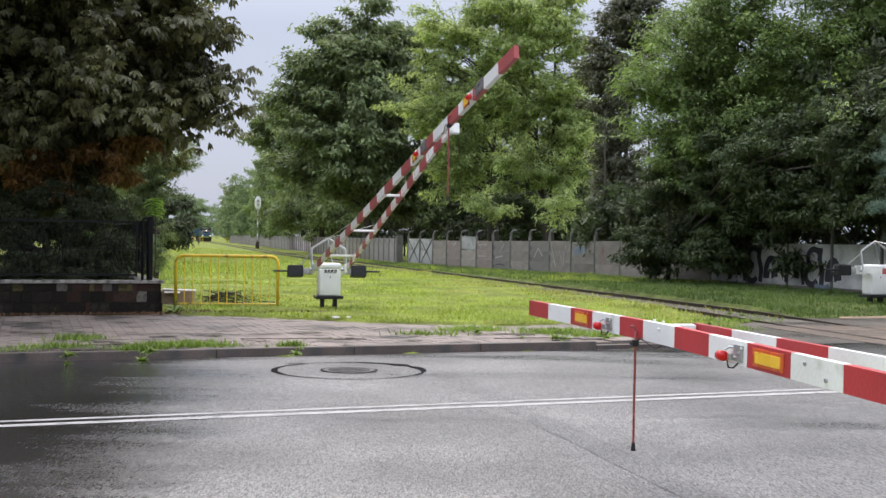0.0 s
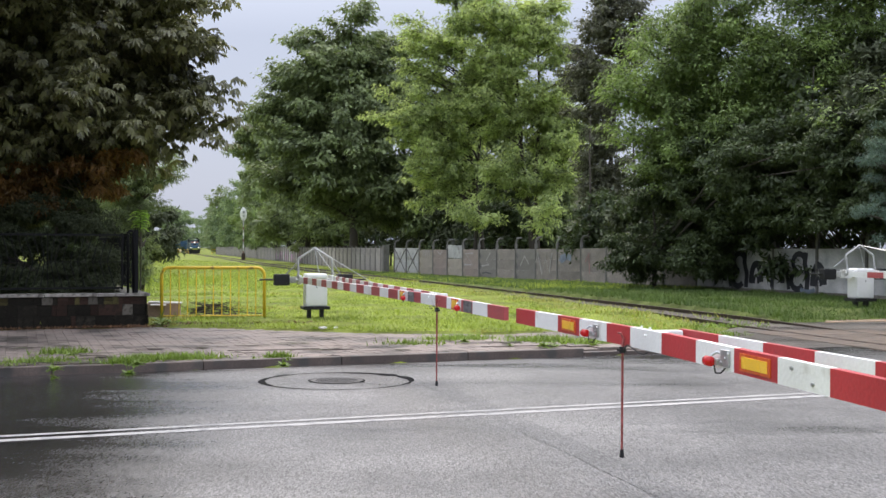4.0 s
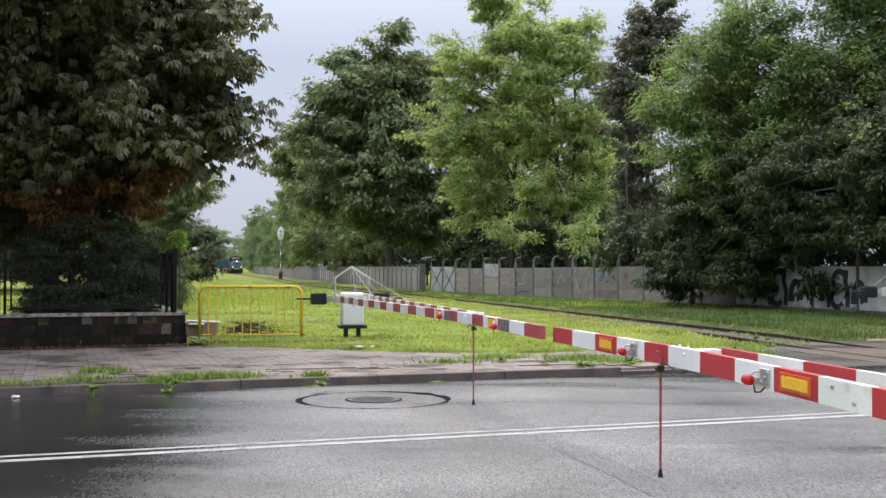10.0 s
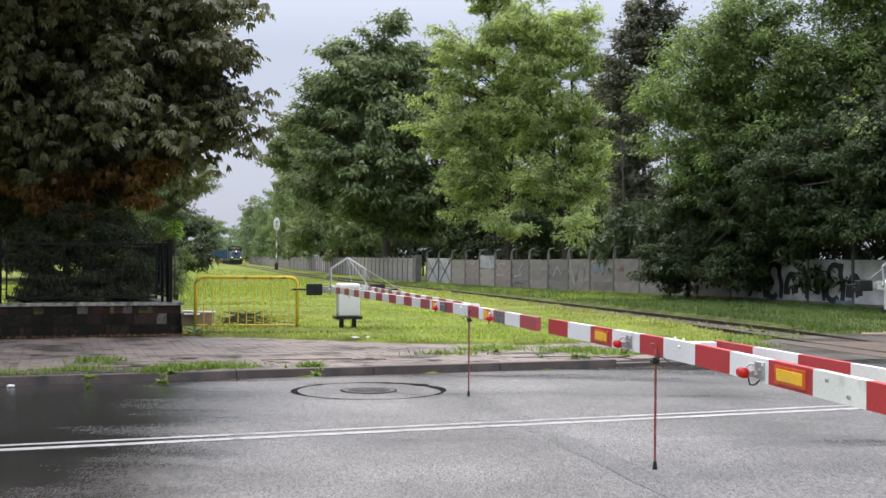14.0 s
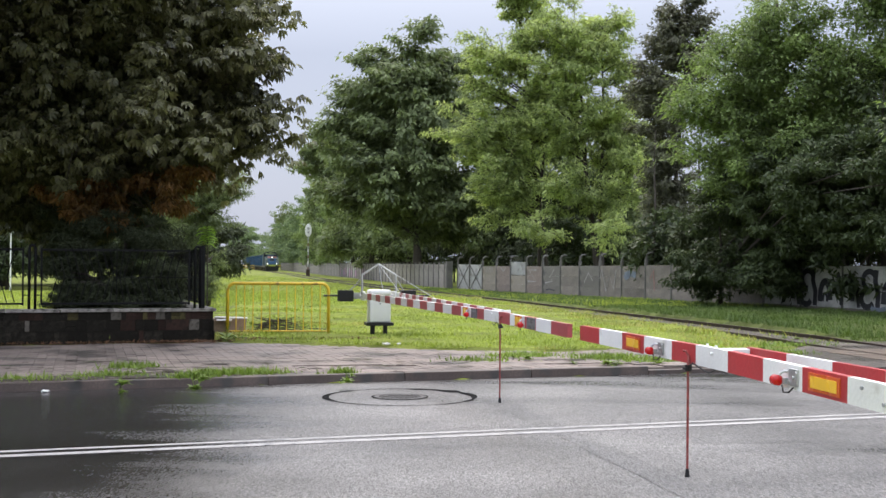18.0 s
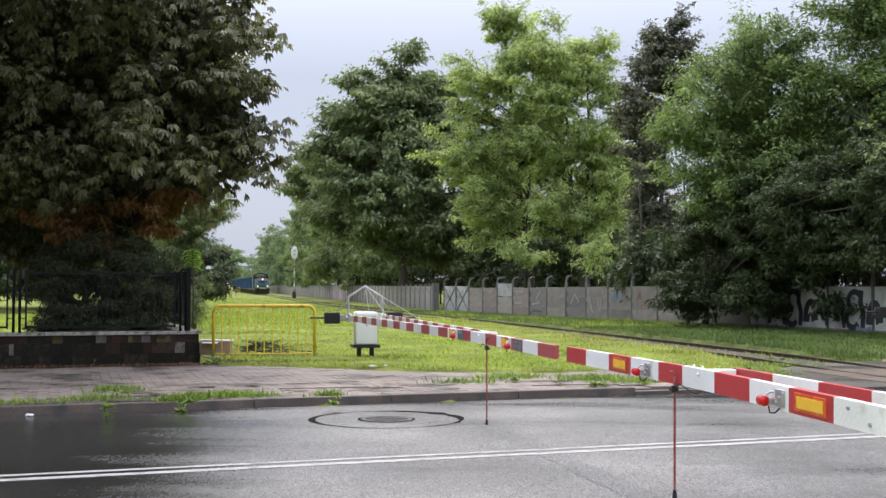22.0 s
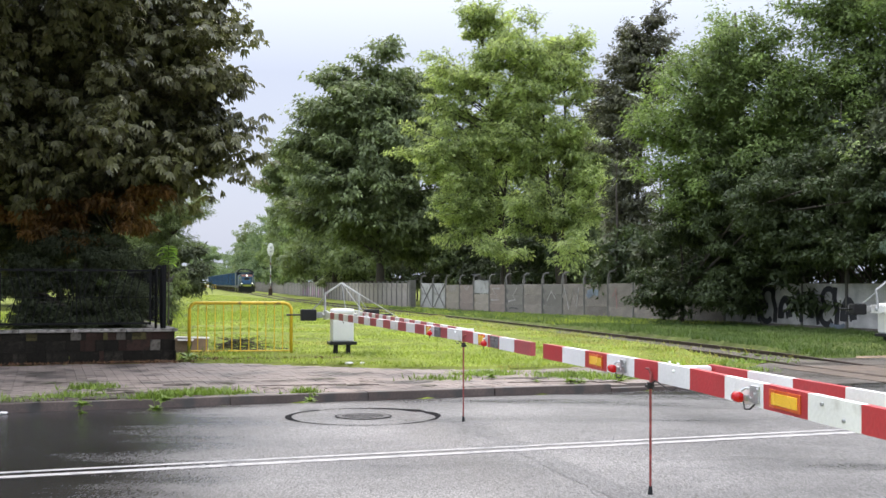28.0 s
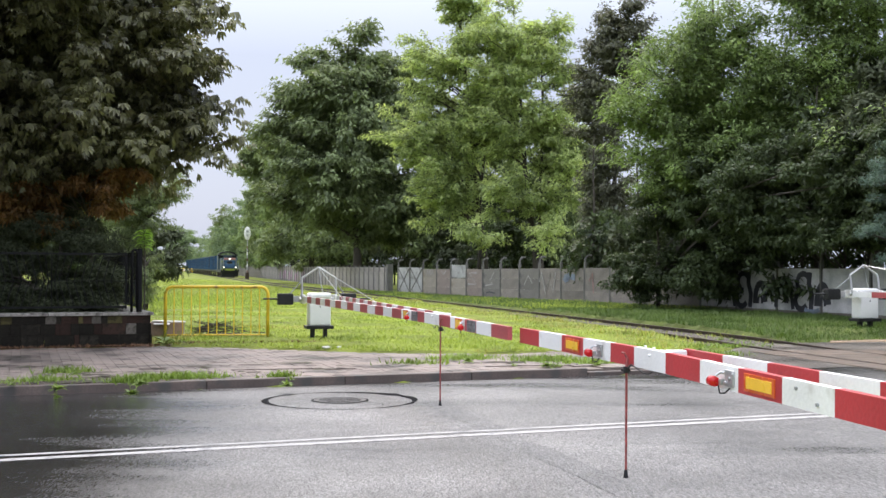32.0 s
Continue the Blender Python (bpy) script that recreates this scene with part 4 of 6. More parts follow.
def leaf_mesh(name, pos, nrm, along, side, size, mat, rng, aspect, palmate, droop, widest=0.55):
    """Small leaves are single bent blades; a palmate leaf is a fan of kite-shaped leaflets that hang from one stalk."""
    ln = size * rng.uniform(0.6, 1.3, len(pos))[:, None]
    groups = []
    down = np.array([0, 0, 1.0])
    spread = [0.0] if not palmate else [(k - (palmate - 1) / 2) * 0.62 for k in range(palmate)]
    for a in spread:
        f = along * math.cos(a) + side * math.sin(a)
        g = np.cross(nrm, f)
        shrink = 1 - 0.2 * abs(a)
        tip = pos + f * ln * shrink + nrm * (-0.16 * ln) - down * (droop * 0.4 * ln)
        if palmate:
            mid = pos + f * ln * widest * shrink - down * (droop * 0.1 * ln)
            groups.append(np.stack([pos, mid - g * ln * aspect * 0.5, tip, mid + g * ln * aspect * 0.5], 1))
        else:
            groups.append(np.stack([pos - g * ln * aspect * 0.5, tip, pos + g * ln * aspect * 0.5], 1))
    leaf = np.concatenate(groups)
    corners = leaf.shape[1]
    v = leaf.reshape(-1, 3)
    i = np.arange(len(leaf))[:, None] * corners
    order = np.concatenate([i, i + 1, i + 2, i, i + 2, i + 3] if palmate else [i, i + 1, i + 2], 1).ravel()
    me = bpy.data.meshes.new(name)
    me.vertices.add(len(v))
    me.vertices.foreach_set("co", v.ravel())
    me.loops.add(len(order))
    me.loops.foreach_set("vertex_index", order)
    me.polygons.add(len(order) // 3)
    me.polygons.foreach_set("loop_start", np.arange(len(order) // 3) * 3)
    me.update(calc_edges=True)
    me.materials.append(mat)
    return me


def twig_mesh(name, p0, p1, r, mat):
    """Many thin three-sided twigs in one mesh."""
    d = p1 - p0
    d /= np.maximum(1e-6, np.linalg.norm(d, axis=1))[:, None]
    a = np.cross(d, np.array([0.31, 0.52, 0.8]))
    a /= np.maximum(1e-6, np.linalg.norm(a, axis=1))[:, None]
    b = np.cross(d, a)
    ring = [a * math.cos(k) + b * math.sin(k) for k in (0, 2.094, 4.189)]
    v = np.stack([p0 + q * r for q in ring] + [p1 + q * (r * 0.35) for q in ring], 1).reshape(-1, 3)
    base = np.arange(len(p0))[:, None] * 6
    faces = np.concatenate([base + np.array(q) for q in ((0, 1, 4, 3), (1, 2, 5, 4), (2, 0, 3, 5))], 0)
    me = bpy.data.meshes.new(name)
    me.from_pydata(v.tolist(), [], faces.tolist())
    me.materials.append(mat)
    return me


def spray_tree(name, label, x, y, height, trunk_r, crowns, leaf_size, leaves, mat, seed, boughs=120, twigs=7, reach=1.3, spread=0.16, droop=0.15, rise=0.1, up=0.75, aspect=0.45, palmate=0, limbs=26, group="", stems=((0.0, 0.0),), fruit=0, widest=0.55, twig_r=0.012, flat=0.55, trunk_top=0.88):
    """A tree grown outwards: stems, boughs that reach into the crown's volumes, twigs on the boughs, and leaves along the twigs."""
    rng, nr = random.Random(seed), np.random.default_rng(seed)
    t = thing(name, Matrix.Translation((x, y, ground_z(x, y) - 0.05)), label, "tree", group)

    def on_stem(st, f):
        a, b = stems[st]
        return Vector((a + (b - a) * f + 0.35 * trunk_r * math.sin(f * 11 + st), 0.4 * trunk_r * math.cos(f * 9 + st), f * height * trunk_top))

    for st in range(len(stems)):
        bm = bmesh.new()
        tube(bm, [on_stem(st, k / 12) for k in range(13)], trunk_r * (1 if st == 0 else 0.7), trunk_r * 0.12, 9)
        part("trunk", bm, M_BARK, t, smooth=True)
    total = sum(c[3] * c[5] for c in crowns)
    starts, ends, count = [], [], 0
    tips = []
    for cx, cy, cz, rx, ry, rz in crowns:
        for _ in range(max(3, int(boughs * rx * rz / total))):
            d = Vector([rng.gauss(0, 1) for _ in range(3)]).normalized()
            r = rng.uniform(0.15, 1.0) ** 0.45
            tips.append((Vector((cx - x + d.x * r * rx, cy - y + d.y * r * ry, cz + d.z * r * rz)), Vector((d.x, d.y, 0.3 * d.z))))
    rng.shuffle(tips)
    for tip, out in tips:
        st = min(range(len(stems)), key=lambda k: abs(tip.x - on_stem(k, 0.6).x) + rng.uniform(0, 1.5))
        f = max(0.18, min(0.97, (tip.z - 0.55 * (tip - on_stem(st, 0.5)).xy.length) / (height * trunk_top)))
        a = on_stem(st, f)
        mid = a.lerp(tip, 0.55) + Vector((rng.uniform(-0.3, 0.3), rng.uniform(-0.3, 0.3), (0.10 + 0.12 * droop) * (tip - a).length))
        curve = lambda q: a * ((1 - q) ** 2) + mid * (2 * q * (1 - q)) + tip * (q * q)
        r = trunk_r * (1 - f) * 0.45 + 0.03
        if count < limbs:
            bm = bmesh.new()
            tube(bm, [curve(q / 5) for q in range(6)], r, 0.012, 6)
            part("limb", bm, M_BARK, t, smooth=True)
        else:
            for q in range(4):
                starts.append(curve(q / 4))
                ends.append(curve((q + 1) / 4))
        count += 1
        heading = (tip - mid).normalized()
        for k in range(twigs):
            p = curve(1 - 0.55 * rng.random() ** 1.4)
            go = heading * 0.7 + out * 0.5 + Vector((rng.gauss(0, 0.6), rng.gauss(0, 0.6), rng.gauss(0, 0.35) + rise))
            go = go.normalized() * reach * rng.uniform(0.45, 1.15)
            starts.append(p)
            ends.append(p + go - Vector((0, 0, droop * 0.35 * go.length)))
    first = len(starts)
    p0, p1 = np.array(starts), np.array(ends)
    ob = new("twig_rest", twig_mesh("twig_rest", p0, p1, twig_r, M_BARK))
    ob.parent = t
    ob["kind"] = "stuff"
    ln = np.linalg.norm(p1 - p0, axis=1)
    leafy = nr.choice(first, leaves, p=ln / ln.sum())
    fr = nr.random(leaves)[:, None] ** 0.7
    axis = (p1 - p0)[leafy]
    axis /= np.maximum(1e-6, np.linalg.norm(axis, axis=1))[:, None]
    off = nr.normal(size=(leaves, 3)) * (spread * reach)
    off[:, 2] *= flat
    pos = p0[leafy] * (1 - fr) + p1[leafy] * fr + off
    nrm = nr.normal(size=(leaves, 3)) * 0.45 + off / (spread * reach) * 0.25 + axis * 0.2
    nrm[:, 2] += up
    nrm /= np.linalg.norm(nrm, axis=1)[:, None]
    along = axis * 0.8 + off / (spread * reach) * 0.5 + nr.normal(size=(leaves, 3)) * 0.4
    along[:, 2] -= droop
    along -= (along * nrm).sum(1)[:, None] * nrm
    along /= np.maximum(1e-6, np.linalg.norm(along, axis=1))[:, None]
    ob = new("crown", leaf_mesh("crown", pos, nrm, along, np.cross(nrm, along), leaf_size, mat, nr, aspect, palmate, droop, widest))
    ob.parent = t
    front = sorted((Vector(e) for e in ends), key=lambda e: e.y)[:300]
    for e in rng.sample(front, fruit):
        bm = bmesh.new()
        bmesh.ops.create_icosphere(bm, subdivisions=2, radius=0.045, matrix=Matrix.Translation((e.x, e.y - 0.12, e.z - 0.05)))
        part("fruit", bm, M_FRUIT, t, "pale green spiny fruit", True)
    return t


def crown_clumps(rng, center, radii, count, size, lower=-0.8, taper=0.0):
    """Boughs scattered through an ellipsoid, each a heap of flat clumps on its upper side, so that light tops stand over dark gaps."""
    out = []
    while len(out) < count:
        d = Vector([rng.gauss(0, 1) for _ in range(3)]).normalized()
        if d.z < lower:
            continue
        r = rng.uniform(0.2, 1.0) ** 0.42
        narrow = 1 - taper * max(0, d.z * r)
        c = Vector((center[0] + d.x * r * radii[0] * narrow, center[1] + d.y * r * radii[1] * narrow, center[2] + d.z * r * radii[2]))
        bough = size * rng.uniform(0.5, 1.25)
        for _ in range(rng.choice((1, 3, 4, 5))):
            e = Vector([rng.gauss(0, 1) for _ in range(3)]).normalized()
            e.z = abs(e.z) * 0.8 - 0.25
            k = size * rng.uniform(0.45, 0.9)
            out.append((c.x + e.x * bough, c.y + e.y * bough, c.z + e.z * bough * 0.75, k * 1.15, k * 1.15, k * 0.62))
    return out


def tree(name, label, x, y, height, trunk_r, crowns, leaf, leaf_size, leaves, mat, seed, clump=1.2, clumps=60, category="tree", limbs=14, droop=0.15, palmate=0, taper=0.0, lean=0.0, aspect=0.45, group="", shell=0.55):
    rng = random.Random(seed)
    t = thing(name, Matrix.Translation((x, y, ground_z(x, y) - 0.05)), label, category, group)
    cl = []
    for cx, cy, cz, rx, ry, rz in crowns:
        cl += crown_clumps(rng, (cx - x, cy - y, cz), (rx, ry, rz), max(4, clumps // 80, int(clumps * (rx * rz) / sum(c[3] * c[5] for c in crowns))), clump, taper=taper)
    bm = bmesh.new()
    pts = []
    for k in range(9):
        f = k / 8
        pts.append((lean * f * height + 0.25 * trunk_r * math.sin(k * 1.7), 0.3 * trunk_r * math.cos(k * 2.1), f * height * 0.9))
    tube(bm, pts, trunk_r, trunk_r * 0.12, 9)
    for c in rng.sample(cl, min(limbs, len(cl))):
        end = Vector(c[:3])
        f = max(0.3, min(0.85, (end.z - end.xy.length * 0.55) / (height * 0.9)))
        start = Vector((lean * f * height, 0, f * height * 0.9))
        mid = start.lerp(end, 0.5) + Vector((rng.uniform(-0.2, 0.2), rng.uniform(-0.2, 0.2), 0.12 * (end - start).length))
        r = trunk_r * (1 - f) * 0.45 + 0.02
        lb = bmesh.new() if category == "tree" else bm
        tube(lb, [start, mid, end], r, 0.015, 6)
        if category == "tree":
            part("limb", lb, M_BARK, t, smooth=True)
    part("trunk", bm, M_BARK, t, smooth=True)
    ob = new("crown", leaf_cloud("crown", cl, leaves, leaf_size, mat, seed, droop, aspect, palmate, shell))
    ob.parent = t
    return t


def build_trees():
    # horse chestnut over the garden wall
    # last crown volume is unseen, added left of the view for shade
    chestnut = spray_tree("chestnut_tree", "horse chestnut with dense dark drooping leaves above the garden wall", -10.2, 28.5, 11, 0.32,
         [(-10.9, 27.6, 7.8, 5.6, 5.0, 4.2), (-7.4, 26.4, 6.2, 2.6, 2.6, 2.5), (-5.9, 26.2, 5.6, 1.5, 1.8, 1.5), (-5.9, 26.2, 7.3, 1.1, 1.6, 1.9), (-5.4, 26.0, 6.4, 0.7, 1.2, 1.2), (-5.0, 26.0, 5.3, 0.7, 1.0, 0.8), (-8.5, 24.6, 6.4, 2.5, 1.4, 2.2), (-12.5, 26.0, 6.0, 4.5, 3.6, 2.6), (-11.5, 25.6, 4.6, 3.6, 2.2, 1.0), (-7.9, 25.6, 4.5, 1.8, 1.4, 0.8), (-5.3, 26.0, 4.6, 0.7, 0.9, 0.6), (-5.2, 26.0, 6.0, 0.4, 0.8, 0.8), (-6.4, 25.8, 4.1, 1.0, 1.0, 0.6), (-6.4, 25.4, 9.2, 1.2, 1.3, 1.1), (-8.4, 25.2, 9.0, 1.8, 1.5, 1.2), (-15.5, 20.5, 7.0, 4.2, 4, 3.6)],
         0.185, 88000, L_CHESTNUT, 11, boughs=480, twigs=6, reach=0.95, spread=0.19, droop=0.6, rise=0.0, up=0.75, aspect=0.36, palmate=5, limbs=26, fruit=26, widest=0.66, flat=0.55)
    # unseen canopy added above the view to shade footway and road
    rng = random.Random(31)
    over = crown_clumps(rng, (0.6, -9.3, 9.6), (6.0, 5.5, 1.8), 170, 0.9) + crown_clumps(rng, (-4.5, -10.5, 9.0), (4.5, 5.5, 1.8), 110, 0.9)
    ob = new("crown", leaf_cloud("crown", [c for c in over if c[2] > 7.6], 20000, 0.6, L_CHESTNUT, 32, 0.6, 0.6, 0, 0.2))
    ob.parent = chestnut
    tree("browned_shrub", "browning shrub under the chestnut", -7.6, 26.6, 3.6, 0.08, [(-7.8, 25.9, 2.95, 1.7, 0.9, 0.75), (-8.9, 25.4, 2.9, 1.1, 0.7, 0.6), (-6.7, 25.6, 3.0, 0.7, 0.6, 0.6)], "", 0.13, 15000, L_BROWN, 12, clump=0.3, clumps=120, limbs=10, category="shrub", droop=0.5, aspect=0.36, shell=0.2)
    tree("yew_shrub", "dense blackish evergreen shrub behind the iron fence", -7.9, 25.4, 3.0, 0.1, [(-8.2, 25.4, 1.7, 1.4, 0.7, 1.2), (-7.1, 25.0, 1.5, 0.45, 0.5, 1.2), (-8.5, 27.2, 3.0, 1.0, 0.6, 1.2), (-8.9, 24.7, 1.2, 0.4, 0.6, 0.9), (-7.5, 24.5, 0.75, 0.9, 0.25, 0.5), (-8.0, 24.3, 0.7, 1.0, 0.25, 0.45), (-6.75, 24.4, 0.9, 0.25, 0.25, 0.8), (-8.6, 24.1, 0.7, 0.5, 0.3, 0.45), (-8.0, 25.4, 0.7, 1.3, 0.4, 0.5), (-8.7, 26.4, 2.5, 1.4, 0.6, 0.8), (-6.75, 24.5, 1.8, 0.25, 0.25, 0.5)], "", 0.085, 130000, L_YEWSHADE, 13, clump=0.26, clumps=1000, limbs=10, category="shrub", shell=0.1, aspect=0.24, droop=0.3)
    sap = thing("young_sapling", Matrix.Translation((-6.0, 24.9, 0.1)), "bright yellow-green sapling with feathery leaves by the fence corner", "sapling")
    bm = bmesh.new()
    tube(bm, [(0, 0, 0), (0.02, 0.01, 1.2), (0, 0, 2.45)], 0.016, 0.006, 6)
    part("stem", bm, M_BARK, sap)
    for k in range(20):
        a, z0, ln = k * 2.4, 1.98 + 0.02 * k, rng.uniform(0.14, 0.24)
        out, across = Vector((math.cos(a), math.sin(a), 0)), Vector((-math.sin(a), math.cos(a), 0))
        bm = bmesh.new()
        last = bm.verts.new((0, 0, z0))
        for j in range(9):
            f = (j + 1) / 9
            c = out * (ln * f) + Vector((0, 0, z0 + 0.16 * f - 0.20 * f * f))
            half = 0.055 * math.sin(math.pi * (0.15 + 0.8 * f)) + 0.02
            root = bm.verts.new(c)
            bm.faces.new((last, root, bm.verts.new(c - Vector((0, 0, 0.008)))))
            for sg in (-1, 1):
                tip = c + across * (half * 1.6 * sg) + out * 0.02 - Vector((0, 0, 0.02))
                bm.faces.new((root, *[bm.verts.new(v) for v in (c.lerp(tip, 0.5) - out * 0.02, tip, c.lerp(tip, 0.5) + out * 0.02)]))
            last = root
        part("frond", bm, L_BRIGHT, sap)
    spray_tree("hedge_tree", "feathery dark green tree behind the garden corner", -9.6, 40.0, 5.2, 0.1, [(-8.9, 39.8, 4.2, 0.7, 0.9, 0.7), (-9.6, 40, 3.3, 0.8, 1.0, 1.2), (-9.8, 40, 1.6, 0.6, 0.9, 1.2), (-10.6, 40.4, 3.6, 0.8, 1.0, 1.4)], 0.10, 36000, L_MAPLE, 15, boughs=90, twigs=8, reach=0.62, spread=0.12, droop=0.35, up=0.7, aspect=0.3, twig_r=0.007, limbs=22)
    tree("hedge_tree", "feathery tree at the edge of the meadow", -12.8, 50.0, 7.0, 0.13, [(-13.2, 50, 4.2, 1.4, 2.0, 2.4), (-14.2, 53, 2.6, 1.6, 2.2, 2.4)], "", 0.13, 18000, L_MAPLE, 16, clump=0.5, clumps=130, limbs=14)
    # behind the concrete fence
    spray_tree("maple_tree", "tall full deep-green maple behind the slab fence", -6.0, 97, 22, 0.4, [(-5.7, 97, 17.2, 3.0, 3.2, 4.2), (-9.4, 97, 16.6, 2.6, 3, 3.8), (-2.7, 98, 15.9, 2.6, 3, 4.2), (-7.5, 96, 10.6, 4.8, 4, 5.5), (-2.5, 97, 9.6, 4, 4, 6), (-11.8, 98, 11.4, 2.8, 3, 5.6), (-10.9, 98, 17.4, 1.5, 2, 1.9)], 0.36, 100000, L_MAPLE, 21, boughs=300, twigs=7, reach=1.7, spread=0.17, droop=0.3, up=0.8, twig_r=0.02, aspect=0.6)
    spray_tree("locust_tree", "slender airy yellow-green locust tree with bare dark trunk", 3.2, 78, 20.5, 0.2, [(1.7, 78, 17.2, 1.6, 1.8, 3.6), (0.0, 78, 15.0, 2.1, 2.2, 2.9), (-1.4, 77, 10.9, 1.9, 2.0, 2.2), (1.4, 77, 9.0, 2.8, 2.4, 3.0), (3.2, 78, 13.4, 1.8, 2, 4.0), (3.6, 78, 17.4, 1.1, 1.4, 1.8), (0.4, 76, 5.6, 1.9, 1.6, 1.5), (3.2, 72.5, 3.9, 1.2, 1.0, 0.8)], 0.24, 56000, L_LOCUST, 22, boughs=120, twigs=8, reach=1.6, spread=0.12, droop=0.2, up=0.7, aspect=0.5, stems=((0.7, -1.2), (0.0, 0.8)), limbs=60, twig_r=0.028)
    spray_tree("locust_tree", "airy yellow-green locust tree with forked trunk", 6.8, 75, 19.5, 0.23, [(4.8, 75, 15.4, 2.3, 2.2, 3.3), (7.0, 75, 15.4, 1.9, 2.0, 3.2), (8.2, 75, 12.6, 1.0, 1.6, 3.2), (4.6, 75, 11.4, 2.0, 2.2, 2.6), (8.6, 75, 9.2, 1.1, 1.5, 2.4), (7.0, 74.4, 10.8, 1.4, 1.6, 1.8), (7.9, 74.5, 7.4, 1.6, 2.0, 3.4), (4.8, 74, 6.4, 1.8, 1.6, 1.4), (7.4, 69.5, 3.9, 1.0, 0.9, 0.8)], 0.24, 60000, L_LOCUST, 23, boughs=145, twigs=8, reach=1.5, spread=0.12, droop=0.2, up=0.7, aspect=0.5, stems=((0.15, -1.5), (0.3, 0.4)), limbs=60, twig_r=0.028)
    spray_tree("dark_poplar", "thin dark ragged tree with gaps against the sky", 9.6, 63, 17, 0.18, [(10.5, 63, 15.0, 1.15, 1.2, 1.7), (10.1, 63, 12.4, 1.6, 1.5, 2.3), (8.8, 63, 11.4, 1.2, 1.3, 2.4), (8.8, 63, 8.6, 1.2, 1.5, 2.4), (9.7, 63, 6.4, 1.5, 1.4, 1.8), (9.5, 62.6, 3.4, 1.5, 1.4, 2.6)], 0.19, 52000, L_DARK, 24, boughs=200, twigs=7, reach=0.95, spread=0.15, droop=0.2, rise=0.35, up=0.6, limbs=40, stems=((0, 0.9),), twig_r=0.018, aspect=0.55)
    spray_tree("ash_tree", "broad dense ash tree hanging down over the fence", 11.3, 46.5, 14, 0.35, [(9.2, 45.4, 9.0, 1.6, 1.9, 2.2), (7.8, 45, 7.4, 1.0, 1.3, 1.1), (10.9, 45.8, 10.3, 1.2, 1.7, 1.8), (11.7, 44.8, 8.2, 2.2, 2.2, 2.8), (9.0, 44.6, 5.4, 2.0, 1.6, 1.6), (12.4, 43.4, 5.2, 2.4, 1.8, 2.0), (14.4, 43.2, 7.4, 2.2, 2.2, 2.8)], 0.155, 140000, L_ASH, 25, boughs=240, twigs=9, reach=1.15, spread=0.16, droop=0.1, rise=0.3, up=0.8, aspect=0.55)
    # last crown volume lies out of view, added to shade the fence
    spray_tree("ash_tree", "tall dense ash tree beside the crossing", 16.6, 44, 18, 0.4, [(13.6, 44, 12.0, 1.6, 1.8, 2.6), (16.4, 43.6, 12.6, 2.6, 2.6, 3.6), (16.2, 43, 8.6, 1.9, 2.0, 2.2), (17.0, 40.5, 5.4, 3.2, 2.2, 2.6), (14.4, 37, 5.6, 1.9, 1.7, 1.7), (16.8, 33, 7.4, 2.8, 2.6, 2.4)], 0.16, 115000, L_ASH, 26, boughs=200, twigs=9, reach=1.25, spread=0.16, droop=0.1, rise=0.3, up=0.8, aspect=0.55)
    tree("ash_tree", "tall dense ash tree beyond the crossing", 24.0, 42, 18, 0.4, [(23, 42, 9, 5, 4, 8)], "", 0.3, 18000, L_ASH, 27, clump=1.1, clumps=120, limbs=16)
    # lower ash growth; its leaf colour is darkened for the crown's shade
    tree("overhanging_shrub", "low ash growth hanging to the ground before the fence, shade put into its leaf colour", 9.0, 46.2, 4.5, 0.1, [(8.9, 45.8, 1.8, 1.3, 1.3, 1.7), (10.5, 44.2, 2.0, 1.7, 1.4, 1.9), (7.9, 46.2, 1.3, 0.8, 0.8, 1.1), (9.2, 45.2, 1.0, 1.2, 1.0, 0.9), (10.4, 44.0, 1.0, 1.2, 0.9, 0.9), (11.0, 44.0, 4.2, 2.6, 1.8, 2.2), (9.3, 45.8, 4.0, 1.1, 1.2, 1.6), (11.8, 42.2, 4.2, 1.2, 1.2, 1.7), (12.2, 40.6, 4.3, 2.2, 1.3, 1.9), (13.7, 37.6, 4.6, 2.2, 1.3, 1.9)], "", 0.17, 72000, L_SHADED, 28, clump=0.55, clumps=620, limbs=14, category="shrub", shell=0.3)
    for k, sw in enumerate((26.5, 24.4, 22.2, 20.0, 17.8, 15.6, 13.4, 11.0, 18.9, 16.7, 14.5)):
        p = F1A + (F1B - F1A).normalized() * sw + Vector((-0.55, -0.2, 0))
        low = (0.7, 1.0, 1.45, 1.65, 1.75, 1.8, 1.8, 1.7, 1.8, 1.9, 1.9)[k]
        tree("overhanging_shrub", "ash growth leaning over the top of the fence, shade put into its leaf colour", p.x + 1.1, p.y + 0.45, 4.6, 0.07, [(p.x, p.y, low + 1.2, 1.3, 1.1, 1.2), (p.x + 0.6, p.y, low + 2.9, 1.6, 1.1, 1.6)], "", 0.18, 16000, L_SHADED, 200 + k, clump=0.42, clumps=150, limbs=9, category="shrub", group="growth over the fence", shell=0.25)
    tree("spruce_tree", "silvery blue-green spruce beside the crossing", 13.9, 34.2, 6.0, 0.14, [(13.7, 34.0, 3.4, 1.0, 1.0, 2.4), (13.1, 33.7, 2.85, 0.65, 0.6, 0.4)], "", 0.1, 14000, L_SPRUCE, 29, clump=0.3, clumps=160, limbs=20, aspect=0.16)
